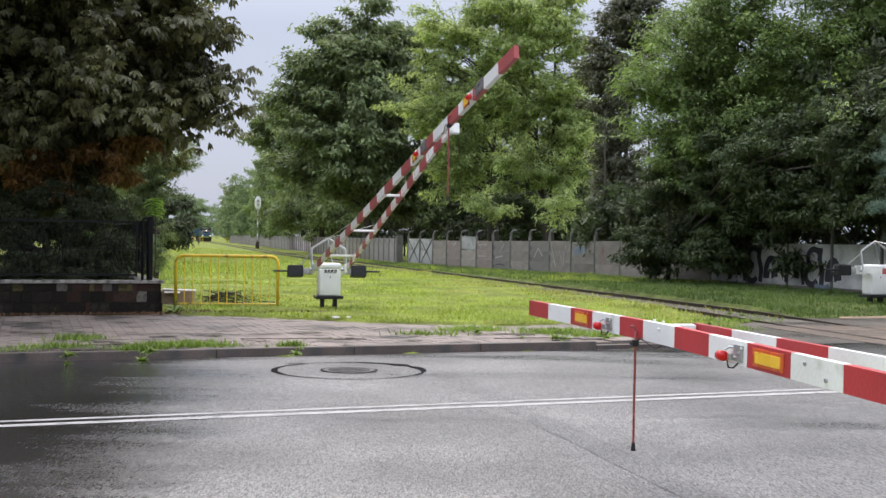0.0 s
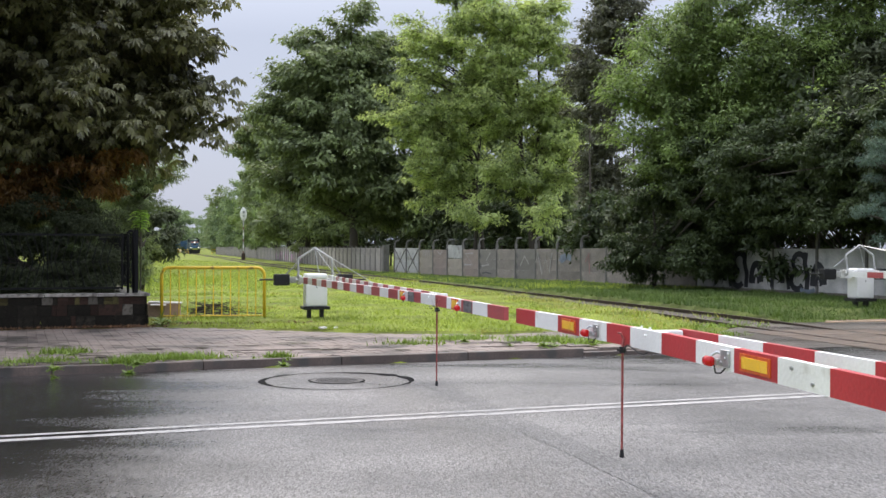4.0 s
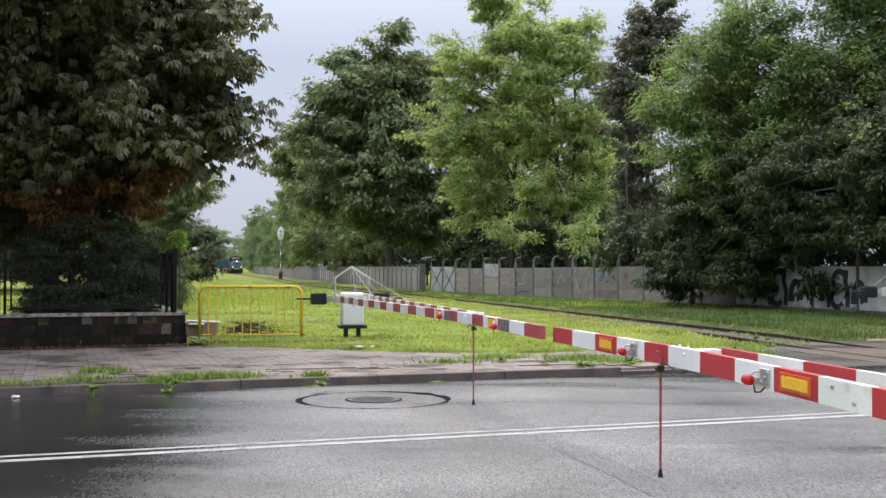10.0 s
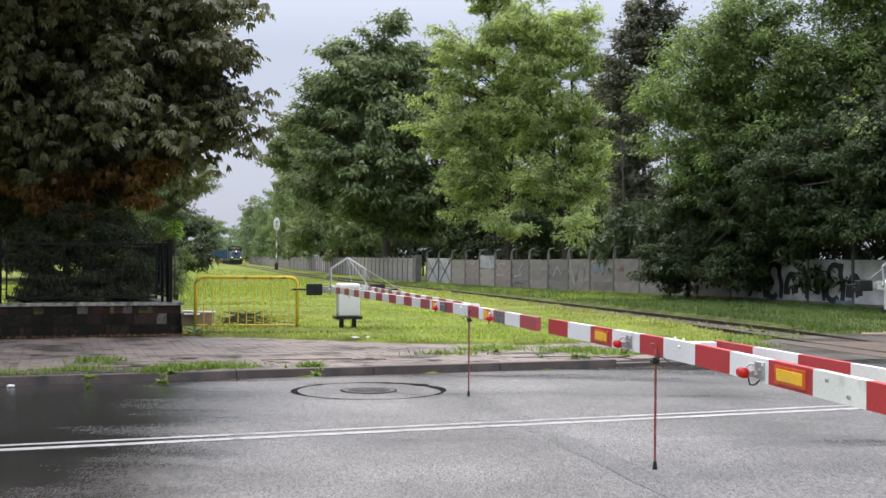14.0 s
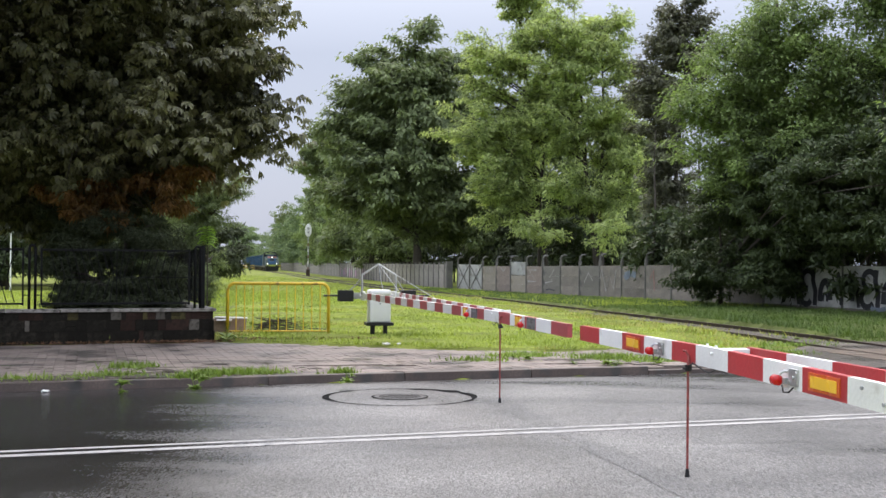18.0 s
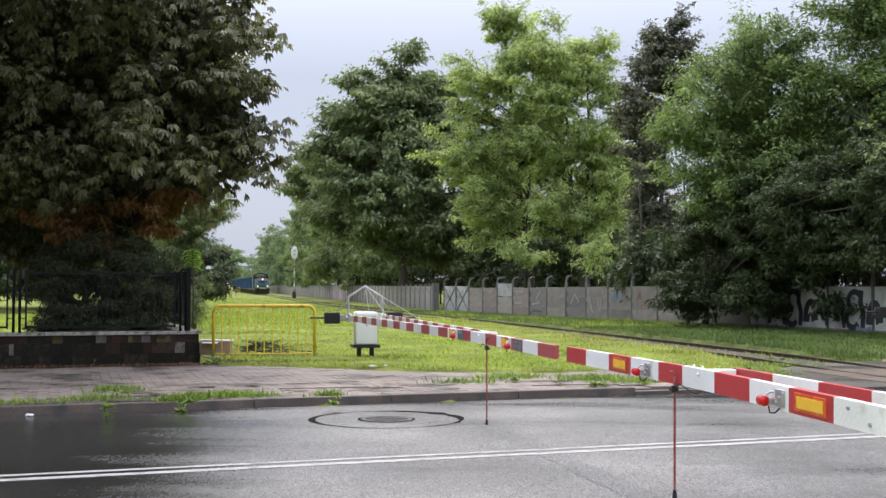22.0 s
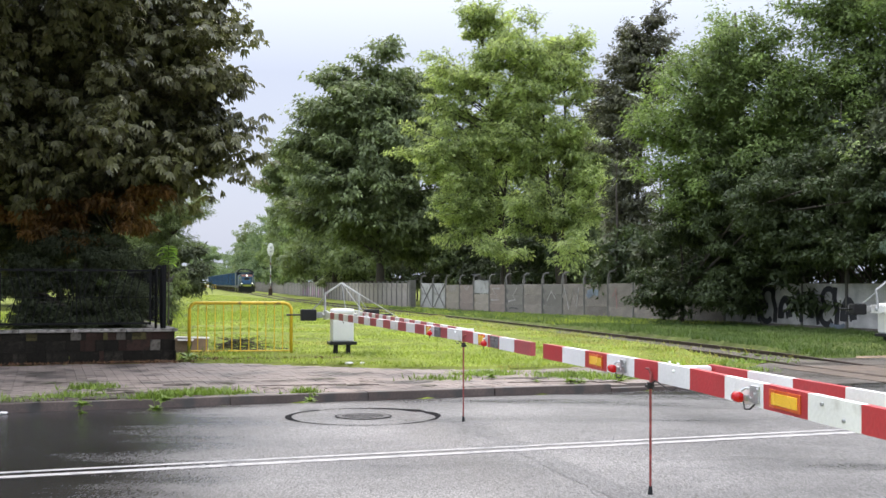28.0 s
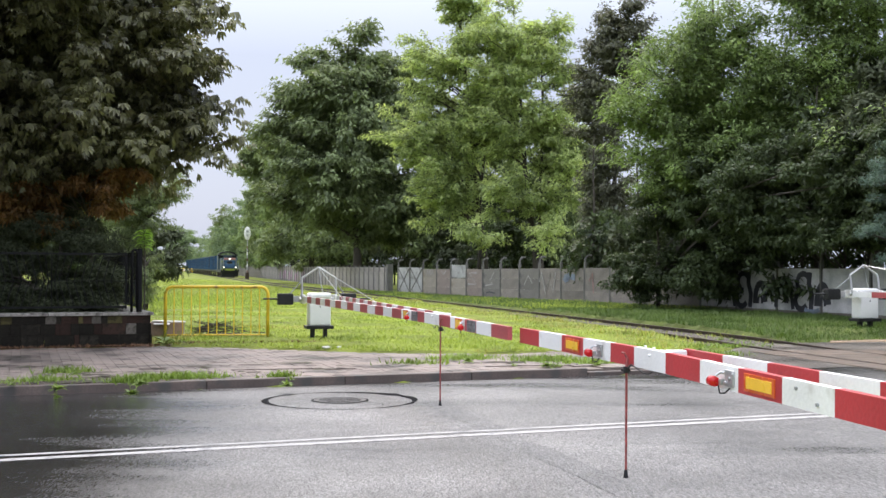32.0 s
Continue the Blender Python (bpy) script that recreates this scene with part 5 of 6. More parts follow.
    # row that runs on along the track
    for k, (x, y, h, r, n, mat) in enumerate(((-12.6, 126, 21.0, 5.0, 26000, L_MAPLE), (-8, 118, 17, 5.5, 14000, L_MAPLE), (-23.0, 177, 22.0, 3.3, 20000, L_MAPLE), (-21.0, 166, 22.5, 4.2, 20000, L_MAPLE), (3.6, 97, 15.5, 4.6, 26000, L_MAPLE), (9.8, 92, 13.5, 4.2, 22000, L_MAPLE), (-17.4, 150, 20.5, 4.2, 18000, L_MIXED), (-28.6, 200, 18.5, 3.4, 14000, L_MIXED), (-37.4, 240, 16, 4.2, 11000, L_FAR), (-48, 285, 13.5, 5, 9000, L_FAR), (-15, 148, 16, 5, 10000, L_MAPLE), (-50.6, 292, 17.0, 3.4, 12000, L_MAPLE), (-60, 340, 14, 7, 8000, L_FAR))):
        tree("row_tree", "full green tree in the row behind the slab fence", x, y, h, 0.3, [(x, y, h * 0.62, r * 0.85, r * 0.85, h * 0.38), (x - 0.3, y, h * 0.3, r, r, h * 0.3)], "", 0.5, n, mat, 40 + k, clump=1.15, clumps=420, limbs=12, taper=0.25, group="trees along the railway")
    tree("row_tree", "tall deep-green tree leaning out over the railway signal", -21.8, 165, 21.0, 0.3, [(-24.3, 165, 15.2, 2.6, 2.6, 3.2), (-22.4, 165, 17.6, 3.0, 3.0, 3.4), (-22.6, 166, 11.8, 2.4, 2.4, 2.6)], "", 0.5, 16000, L_MAPLE, 58, clump=1.1, clumps=240, limbs=12, taper=0.25, group="trees along the railway")
    # dark leaf colours here stand in for shade under the canopy
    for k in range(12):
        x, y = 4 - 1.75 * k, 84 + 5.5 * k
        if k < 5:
            tree("undergrowth_shrub", "leafy green undergrowth bush behind the fence", 3.2 + 2.6 * k, 92 - 2.5 * k, 6.5, 0.1, [(3.2 + 2.6 * k, 92 - 2.5 * k, 3.6, 2.2, 1.5, 3.3)], "", 0.34, 4000, L_MAPLE if k % 2 else L_SHADED, 220 + k, clump=0.8, clumps=110, limbs=6, category="shrub", group="bushes behind the fence", shell=0.2)
        tree("undergrowth_shrub", "dark undergrowth bush behind the fence", x + 1.5, y, 5.5, 0.1, [(x + 1.5, y, 3.8, 2.8, 1.6, 3.9)], "", 0.4, 4600, L_YEWSHADE if k % 3 else L_SHADED, 60 + k, clump=0.8, clumps=110, limbs=6, category="shrub", group="bushes behind the fence", shell=0.2)
    # thicket leaves likewise carry the trees' shade in their colour
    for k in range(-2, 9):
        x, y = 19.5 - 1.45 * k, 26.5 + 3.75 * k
        tree("thicket_shrub", "dark thicket bush close behind the concrete fence", x, y, 9.0, 0.1, [(x, y, 3.7, 2.4, 1.5, 3.7), (x + 1.5, y + 2.0, 6.6, 2.4, 1.6, 3.0)] if k < 5 else [(x + 0.8, y, 2.2, 1.6, 1.3, 2.0)], "", 0.30, 19000 if k < 5 else 5000, L_YEWSHADE if k % 2 else L_SHADED, 120 + k, clump=0.75, clumps=210, limbs=8, category="shrub", group="thicket behind the fence", shell=0.2)
    # far left side of the track, and the park behind the iron fence
    for k, (x, y, h, r) in enumerate(((-86, 395, 15, 9), (-72, 420, 13, 8), (-104, 380, 14, 9), (-62, 455, 12, 9), (-95, 470, 16, 12), (-130, 420, 17, 12))):
        tree("far_tree", "hazy pale green tree at the end of the line", x, y, h, 0.3, [(x, y, h * 0.52, r, r, h * 0.48)], "", 0.8, 9000, L_FAR, 80 + k, clump=1.6, clumps=220, limbs=8, group="far trees")
    for k, (x, y, h, r) in enumerate(((-33, 79, 13, 5), (-26, 82, 12, 4.6), (-39, 84, 14, 5), (-21.5, 77, 9, 3.0), (-46, 88, 14, 5), (-30, 90, 15, 6))):
        tree("park_tree", "shady dark green park tree", x, y, h, 0.3, [(x, y, h * 0.5, r, r, h * 0.46)], "", 0.5, 15000, L_YEWSHADE if k % 3 else L_SHADED, 90 + k, clump=1.1, clumps=240, limbs=14, group="park trees")


def build_park_hedge():
    for k in range(11):
        x, y = -46 + 2.9 * k, 69 + (k % 3) * 1.5
        tree("park_shrub", "shady green shrub at the edge of the park lawn", x, y, 5.0, 0.1, [(x, y, 2.4, 2.2, 1.5, 2.4)], "", 0.34, 6500, L_YEWSHADE if k % 3 else L_SHADED, 150 + k, clump=0.8, clumps=80, limbs=6, category="shrub", group="shrubs in the park", shell=0.2)


def blades(name, spots, mat, label, height=0.12, category="grass", kind="stuff", flop=0.0):
    """Grass blades: narrow bent triangles at spots (x, y, z, scale)."""
    rng = np.random.default_rng(len(spots))
    sp = np.array(spots, float)
    n = len(sp)
    ang = rng.uniform(0, 2 * math.pi, n)
    lean = rng.uniform(0.1, 0.7, n) + flop * rng.random(n)
    h = height * sp[:, 3] * rng.uniform(0.5, 1.3, n)
    w = 0.004 + (0.045 + 0.10 * flop) * h
    dx, dy = np.cos(ang), np.sin(ang)
    base = sp[:, :3]
    a = base + np.stack([-dy * w, dx * w, np.zeros(n)], 1)
    b = base + np.stack([dy * w, -dx * w, np.zeros(n)], 1)
    tip = base + np.stack([dx * lean * h, dy * lean * h, h], 1)
    v = np.stack([a, b, tip], 1).reshape(-1, 3)
    me = bpy.data.meshes.new(name)
    me.vertices.add(len(v))
    me.vertices.foreach_set("co", v.ravel())
    me.loops.add(3 * n)
    me.loops.foreach_set("vertex_index", np.arange(3 * n))
    me.polygons.add(n)
    me.polygons.foreach_set("loop_start", np.arange(n) * 3)
    me.update(calc_edges=True)
    me.materials.append(mat)
    ob = new(name, me)
    return tagged(ob, label, category, kind=kind)


def build_grass():
    rng = random.Random(3)
    spots, dry, verge = [], [], []
    tufts = []
    while len(spots) + len(verge) < 205000:
        y = 21 + 60 * rng.random() ** 1.6
        x = rng.uniform(-13, 14)
        s, n = x * EX.x + y * EX.y, x * EN.x + y * EN.y
        edge = pave_edge(s) + 0.3 * noise.noise(Vector((s, 0, 1))) - 0.1
        if n < edge or (s > 11.4 and n < 22.2 and n < 16.6 + (s - 10.4) * 1.1):
            continue
        if x < -5.5 - 0.26 * (y - 23.5) - 0.05 and y > 23:
            continue
        off = x - track_x(y)
        if abs(off) < 0.62 and y < 37 and rng.random() < 0.93:
            continue
        if x > 19.5 - 0.385 * (y - 23.8):
            continue
        k = 0.7 + 1.1 * max(0, noise.noise(Vector((x * 0.9, y * 0.9, 2)))) + 0.5 * max(0, noise.noise(Vector((x * 3, y * 3, 5))))
        z = ground_z(x, y) - 0.02
        if abs(off) < 1.0:
            k *= 1.3
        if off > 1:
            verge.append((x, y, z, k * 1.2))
        elif abs(off) < 3.0 and rng.random() < 0.22 or noise.noise(Vector((x * 0.45, y * 0.45, 8))) > 0.42 and rng.random() < 0.5:
            dry.append((x, y, z, k))
        elif rng.random() < 0.16:
            tufts.append((x, y, z, k))
        else:
            spots.append((x, y, z, k))
    far = []
    while len(far) < 45000:
        y = 45 + 110 * rng.random() ** 1.5
        x = track_x(y) + rng.uniform(-14, 9)
        if x > 19.5 - 0.385 * (y - 23.8) or x < -5.6 - 0.26 * (y - 23.5):
            continue
        far.append((x, y, ground_z(x, y) - 0.02, 0.8 + 0.9 * max(0, noise.noise(Vector((x * 0.3, y * 0.3, 4))))))
    blades("far_grass", far, L_GRASS, "meadow grass along the railway", 0.14, flop=0.5)
    leaves = []
    for _ in range(1500):
        q = 9.0 * rng.random() ** 1.6
        leaves.append((-5.4 - 0.93 * q + rng.gauss(0, 0.2), 23.35 - 0.3665 * q - abs(rng.gauss(0, 0.28)), 0.145, rng.uniform(0.4, 1.0)))
    for _ in range(420):
        q = 3.0 * rng.random() ** 1.4
        leaves.append((-5.2 + q + rng.gauss(0, 0.2), 23.65 + 0.22 * q + rng.gauss(0, 0.14), 0.16, rng.uniform(0.4, 1.0)))
    blades("fallen_leaves", leaves, L_LITTER, "brown fallen leaves at the wall's foot", 0.05, "leaves", flop=1.6)
    blades("grass", spots, L_GRASS, "short bright green leafy meadow turf", 0.06, flop=1.3)
    blades("grass_tufts", tufts, L_TUFT, "paler grass stalks among the meadow turf", 0.09, flop=0.6)
    blades("verge_grass", verge, L_VERGESHADE, "longer deep green grass before the concrete fence, tree shade in its colour", 0.10, flop=0.4)
    blades("dry_grass", dry, L_DRYGRASS, "yellowed grass along the rails", 0.10, flop=0.8)
    park = []
    while len(park) < 34000:
        x, y = rng.uniform(-30, -9), rng.uniform(30, 62)
        park.append((x, y, ground_z(x, y) - 0.02, 1.2))
    blades("park_lawn", park, L_GRASS, "sunny lawn behind the iron fence", 0.14)
    weeds = []
    for s0, n0, rs, rn, c in ((1.46, 18.45, 0.18, 0.12, 150), (1.1, 17.1, 0.2, 0.12, 110), (2.15, 16.5, 0.16, 0.06, 170), (2.75, 16.95, 0.34, 0.12, 520), (4.27, 16.62, 0.10, 0.06, 110), (8.15, 19.0, 0.28, 0.18, 260),
                               (9.36, 18.2, 0.3, 0.22, 330), (10.0, 17.45, 0.35, 0.15, 300), (7.0, 18.3, 0.3, 0.2, 90), (13.1, 21.9, 0.5, 0.3, 260), (13.8, 19.6, 0.35, 0.25, 160), (15.2, 21.6, 0.8, 0.25, 200), (0.1, 16.85, 0.7, 0.2, 130), (-2.0, 17.0, 1.2, 0.25, 120), (12.2, 17.4, 0.3, 0.2, 60)):
        for _ in range(int(c * 3.6)):
            p = rd(s0 + rng.gauss(0, rs), n0 + rng.gauss(0, rn), 0.10 if s0 < 11.2 else 0.0)
            weeds.append((*p, rng.uniform(0.5, 2.0)))
    blades("pavement_weeds", weeds, L_WEED, "weeds growing through the pavement joints", 0.055, "weeds", flop=0.7)


WEEDS = (
    (-5.30, 23.70, 0.12, 0.40, 18),
    (-5.10, 23.95, 0.13, 0.34, 16),
    (-5.42, 24.30, 0.13, 0.42, 16),
    (-4.75, 15.20, 0.10, 0.20, 14),
    (-5.03, 16.84, 0.14, 0.16, 14),
    (-3.93, 15.67, 0.00, 0.20, 16),
    (-3.77, 15.49, 0.14, 0.22, 16),
    (-4.73, 15.13, 0.00, 0.13, 10),
    (-4.29, 16.08, 0.13, 0.12, 8),
    (-1.90, 15.85, 0.10, 0.20, 16),
    (-1.88, 16.23, 0.14, 0.12, 8),
    (-5.41, 15.40, 0.14, 0.12, 8),
    (-2.39, 16.48, 0.14, 0.10, 8),
    (1.49, 20.78, 0.12, 0.18, 12),
    (1.93, 19.03, 0.10, 0.26, 18),
    (2.10, 19.04, 0.10, 0.18, 12),
    (2.77, 19.31, 0.08, 0.24, 18),
    (2.99, 19.71, 0.08, 0.20, 14),
    (1.21, 18.38, 0.00, 0.12, 8),
    (0.65, 19.67, 0.12, 0.20, 14),
    (0.43, 20.07, 0.12, 0.14, 10),
    (1.39, 19.18, 0.10, 0.14, 8),
    (6.96, 28.14, 0.00, 0.22, 12),
    (7.20, 27.79, 0.00, 0.22, 14),
    (7.44, 27.66, 0.00, 0.16, 10),
    (5.74, 24.16, 0.00, 0.16, 12),
    (5.58, 24.15, 0.02, 0.20, 14),
)


def build_weeds():
    """Broad-leaved weeds rooted along the kerb and between the slabs."""
    rng = random.Random(17)
    for x, y, z, size, n in WEEDS:
        size, n = size * 0.62, int(n * 1.6)
        t = thing("weed_plant", Matrix.Translation((x, y, z)), "leafy green weed rooted in the paving joints", "weed", "weeds by the kerb")
        for k in range(n):
            a, ln = k * 2.4 + rng.uniform(-0.3, 0.3), size * rng.uniform(0.55, 1.1)
            out, across = Vector((math.cos(a), math.sin(a), 0)), Vector((-math.sin(a), math.cos(a), 0))
            rise = rng.uniform(0.3, 1.1)
            bm = bmesh.new()
            last = None
            for j in range(5):
                f = j / 4
                c = out * (ln * f) + Vector((0, 0, ln * (rise * f - 0.55 * f * f) + 0.01))
                w = ln * 0.2 * math.sin(math.pi * (0.08 + 0.88 * f)) + 0.003
                row = [bm.verts.new(c - across * w), bm.verts.new(c - Vector((0, 0, 0.25 * w))), bm.verts.new(c + across * w)]
                if last:
                    bm.faces.new((last[0], last[1], row[1], row[0]))
                    bm.faces.new((last[1], last[2], row[2], row[1]))
                last = row
            part("leaf", bm, L_WEED, t, smooth=True)
        for k in range(max(1, n // 5)):
            bm = bmesh.new()
            a = rng.uniform(0, 6.28)
            tube(bm, [(0, 0, 0), (0.15 * size * math.cos(a), 0.15 * size * math.sin(a), size * 0.7), (0.3 * size * math.cos(a), 0.3 * size * math.sin(a), size * 1.25)], 0.004, 0.002, 4)
            part("stalk", bm, L_WEED, t)


# ---- level-crossing barriers ----
def barrier(at, side, length, junction, label, droop=0.0, kinked=0.0):
    """Half barrier. The main beam stands on one side of the drive box, the brace on the other."""
    t = thing("crossing_barrier", at, label, "barrier", "level-crossing barriers")
    bm = bmesh.new()
    box(bm, 0, 0, 0.26, 0.48, 0.40, 0.60, 0.035)
    part("drive_box", bm, M_WHITE, t, "white painted drive box", True)
    bm = bmesh.new()
    box(bm, 0, 0, 0.84, 0.50, 0.42, 0.14, 0.055)
    part("lid", bm, M_WHITE, t, "rounded white lid", True)
    bm = bmesh.new()
    box(bm, 0, 0, 0.19, 0.60, 0.46, 0.07, 0.01)
    part("base_plate", bm, M_DARKMETAL, t)
    for x in (-0.14, 0.14):
        bm = bmesh.new()
        box(bm, x, 0, -0.12, 0.09, 0.12, 0.33, 0.01)
        part("foot", bm, M_DARKMETAL, t)
    bm = bmesh.new()
    for x, w in ((-0.12, 0.05), (-0.045, 0.05), (0.03, 0.05), (0.10, 0.05)):
        box(bm, x, 0.203, 0.79, w, 0.006, 0.045)
    box(bm, 0, 0.203, 0.765, 0.28, 0.006, 0.012)
    part("nameplate", bm, M_DARKMETAL, t, "small black nameplate marks")
    bm = bmesh.new()
    box(bm, 0, 0.203, 0.66, 0.018, 0.012, 0.035)
    part("lock", bm, M_DARKMETAL, t)
    bm = bmesh.new()
    disc(bm, 0, 0, 0.84, 0.035, 0.86, 12, "x")
    part("axle", bm, M_STEEL, t)
    bm = bmesh.new()
    mx, bx = 0.35 * side, -0.35 * side
    half_h = 0.072 if side < 0 else 0.066
    box(bm, mx, -0.05, -0.10, 0.05, 0.5, 0.2, 0.01)
    arm = part("arm", bm, M_WHITE, t, "long red and white striped barrier arm", at=Matrix.Translation((0, 0, 0.84)))
    bm = bmesh.new()
    box(bm, bx, -0.05, -0.10, 0.05, 0.5, 0.2, 0.01)
    part("pivot_plate", bm, M_WHITE, arm)
    for x in (mx, bx):
        bm = bmesh.new()
        box(bm, x * 1.5, -0.30, -0.015, 0.34, 0.03, 0.03)
        part("weight_bar", bm, M_STEEL, arm)
    for x in (mx, bx):
        bm = bmesh.new()
        box(bm, x * 2.02, -0.30, -0.13, 0.34, 0.24, 0.25, 0.02)
        for k in range(3):
            box(bm, x * 2.02 + (k - 1) * 0.10, -0.30, -0.138, 0.012, 0.25, 0.266)
        tube(bm, [(x * 2.1, -0.3, 0.0), (x * 2.1 + math.copysign(0.46, x), -0.3, 0.0)], 0.022, None, 8)
        weight = part("counterweight", bm, M_DARKMETAL, arm, "black counterweight block with a rod")
        bm = bmesh.new()
        box(bm, x * 1.42, -0.28, -0.075, 0.26, 0.06, 0.14, 0.01)
        part("bracket", bm, M_GREYPAINT, weight, "pale grey weight bracket")

    def height(y):
        return 0.0 if y < junction else -droop * (y - junction)

    # stripes of the main beam, counted from the tip
    cuts = [0, 0.67, 1.37, 1.96, 2.62, 3.12, 3.71, 4.27, 4.81, 5.34, 5.88] if side < 0 else [0, 0.55, 1.1, 1.55, 2.18, 2.7, 3.45, 4.17]
    while cuts[-1] < length - 0.5:
        cuts.append(cuts[-1] + (0.545 if side < 0 else 0.62))
    for i, (c0, c1) in enumerate(zip(cuts, cuts[1:])):
        bm = bmesh.new()
        vs = []
        for yy in (length - c1, length - c0):
            z = height(yy)
            vs.append([bm.verts.new((mx + dx, yy, z + dz)) for dx, dz in ((-0.025, -half_h), (0.025, -half_h), (0.025, half_h), (-0.025, half_h))])
        for k in range(4):
            bm.faces.new((vs[0][k], vs[0][(k + 1) % 4], vs[1][(k + 1) % 4], vs[1][k]))
        bm.faces.new(vs[0])
        bm.faces.new(vs[1])
        bmesh.ops.recalc_face_normals(bm, faces=bm.faces)
        part("stripe", bm, (M_RED if side < 0 else M_REDFADED) if i % 2 == 0 else M_WHITE, arm)
    # brace from the other pivot to the junction
    p0, p1 = Vector((bx * (1.9 if side < 0 else 1.1), 0.2, 0.02)), Vector((mx - (0.24 if side < 0 else 0.1) * side, junction, 0.015))
    n = int((p1 - p0).length / 0.55)
    yaw = Matrix.Rotation(math.atan2(-(p1 - p0).x, (p1 - p0).y), 4, "Z")
    for i in range(n):
        c = p0.lerp(p1, (i + 0.5) / n)
        bm = bmesh.new()
        box(bm, 0, 0, -0.06, 0.04, (p1 - p0).length / n, 0.12)
        part("stripe", bm, (M_RED if side < 0 else M_REDFADED) if i % 2 == (1 if side > 0 else 0) else M_WHITE, arm, at=Matrix.Translation(c) @ yaw)
    for f in (0.16, 0.4, 0.66):
        y = junction * f
        xb = p0.lerp(p1, f).x
        bm = bmesh.new()
        tube(bm, [(mx, y, 0.0), (xb, y, 0.0)], 0.022, None, 6)
        part("cross_bar", bm, M_WHITE, arm)
    bm = bmesh.new()
    box(bm, mx - 0.11 * side, junction - 0.05, -0.06, 0.20, 0.08, 0.13, 0.008)
    part("clamp", bm, M_WHITE, arm, "white joint clamp")
    for dy, z in ((0.0, 0.078), (0.16, 0.078), (0.0, 0.03)):
        bm = bmesh.new()
        disc(bm, mx + (0.035 * side if z < 0.05 else 0), junction + dy, z, 0.010, 0.018, 8, "x" if z < 0.05 else "z")
        part("bolt", bm, M_WHITE, arm)
    # king-post frame and stay wires
    bm = bmesh.new()
    for x in (mx * 1.08, bx * 1.08):
        tube(bm, [(x, 0.05, 0.02), (x, -0.05, 0.46)], 0.026, None, 4)
        tube(bm, [(x, -0.05, 0.46), (0, -0.05, 0.70)], 0.026, None, 4)
        tube(bm, [(x + math.copysign(0.28, x), -0.35, 0.05), (x, -0.05, 0.40)], 0.014, None, 6)
    part("stay_frame", bm, M_GREYPAINT, arm, "white gable-shaped stay frame")
    bm = bmesh.new()
    for x, e in ((0, mx), (0, bx * 0.6)):
        tube(bm, [(x, -0.05, 0.70), (e, junction * 0.45, 0.06)], 0.007, None, 4)
    tube(bm, [(0, -0.05, 0.68), (-0.05, 0.0, 0.30), (-0.1, 0.03, 0.08)], 0.01, None, 5)
    part("stay_wire", bm, M_STEEL, arm)
    # reflectors and lamps on the outer side of the beam
    sgn = 1 if side > 0 else -1
    for c in (1.68, 5.08, 8.9) if side < 0 else (1.80, 4.5):
        y = length - c
        for out, mat, w, h, tag in ((0.028, M_REFLECTRED, 0.37, 0.105, "orange-red reflector plate"), (0.031, M_REFLECT, 0.31, 0.068, "amber reflector plate")) if side < 0 else ((0.030, M_REFLECTRED, 0.27, 0.125, "red reflector plate"), (0.036, M_REFLECT, 0.21, 0.09, "amber reflector plate")):
            bm = bmesh.new()
            box(bm, mx + sgn * out, y, height(y) - h / 2, 0.01, w, h, 0.003)
            part("reflector", bm, mat, arm, tag)
    for c in (2.25, 4.575, 8.3) if side < 0 else (1.55, 4.25):
        y = length - c
        bm = bmesh.new()
        lz = height(y) - 0.028
        disc(bm, mx + sgn * 0.075, y + 0.005, lz, 0.031, 0.06, 18, "y")
        bmesh.ops.create_uvsphere(bm, u_segments=16, v_segments=10, radius=0.031, matrix=Matrix.Translation((mx + sgn * 0.075, y + 0.03, lz)) @ Matrix.Diagonal((1, 0.55, 1, 1)))
        part("warning_lamp", bm, M_REDLAMP, arm, "round red warning lamp", True)
        bm = bmesh.new()
        box(bm, mx + sgn * 0.043, y - 0.05, lz - 0.02, 0.03, 0.03, 0.04, 0.006)
        tube(bm, [(mx + sgn * 0.07, y - 0.03, lz + 0.04), (mx + sgn * 0.05, y - 0.045, lz + 0.058), (mx + sgn * 0.03, y - 0.05, lz + 0.055)], 0.009, None, 6)
        part("lamp_holder", bm, M_STEEL, arm, "galvanised lamp holder")
        bm = bmesh.new()
        if side < 0:
            box(bm, mx + sgn * 0.032, y - 0.135, height(y) - 0.05, 0.014, 0.11, 0.10, 0.004)
            for dy, dz in ((-0.05, 0.03), (0.04, -0.03), (-0.01, 0.0)):
                disc(bm, mx + sgn * 0.042, y - 0.135 + dy, height(y) + dz, 0.011, 0.012, 8, "x")
        else:
            box(bm, mx + sgn * 0.032, y + 0.28, height(y) - 0.062, 0.016, 0.30, 0.124, 0.004)
            for dy in (-0.09, 0.0, 0.09):
                disc(bm, mx + sgn * 0.043, y + 0.28 + dy, height(y) + 0.02, 0.012, 0.012, 8, "x")
        part("lamp_box", bm, M_STEEL if side < 0 else M_LAMPBOX, arm, "grey connection box")
        bm = bmesh.new()
        tube(bm, [(mx + sgn * 0.065, y - 0.05, lz - 0.02), (mx + sgn * 0.06, y - 0.06, lz - 0.065), (mx + sgn * 0.045, y - 0.10, lz - 0.062), (mx + sgn * 0.035, y - 0.14, lz - 0.03)], 0.0055, None, 5)
        part("cable", bm, M_DARKMETAL, arm)
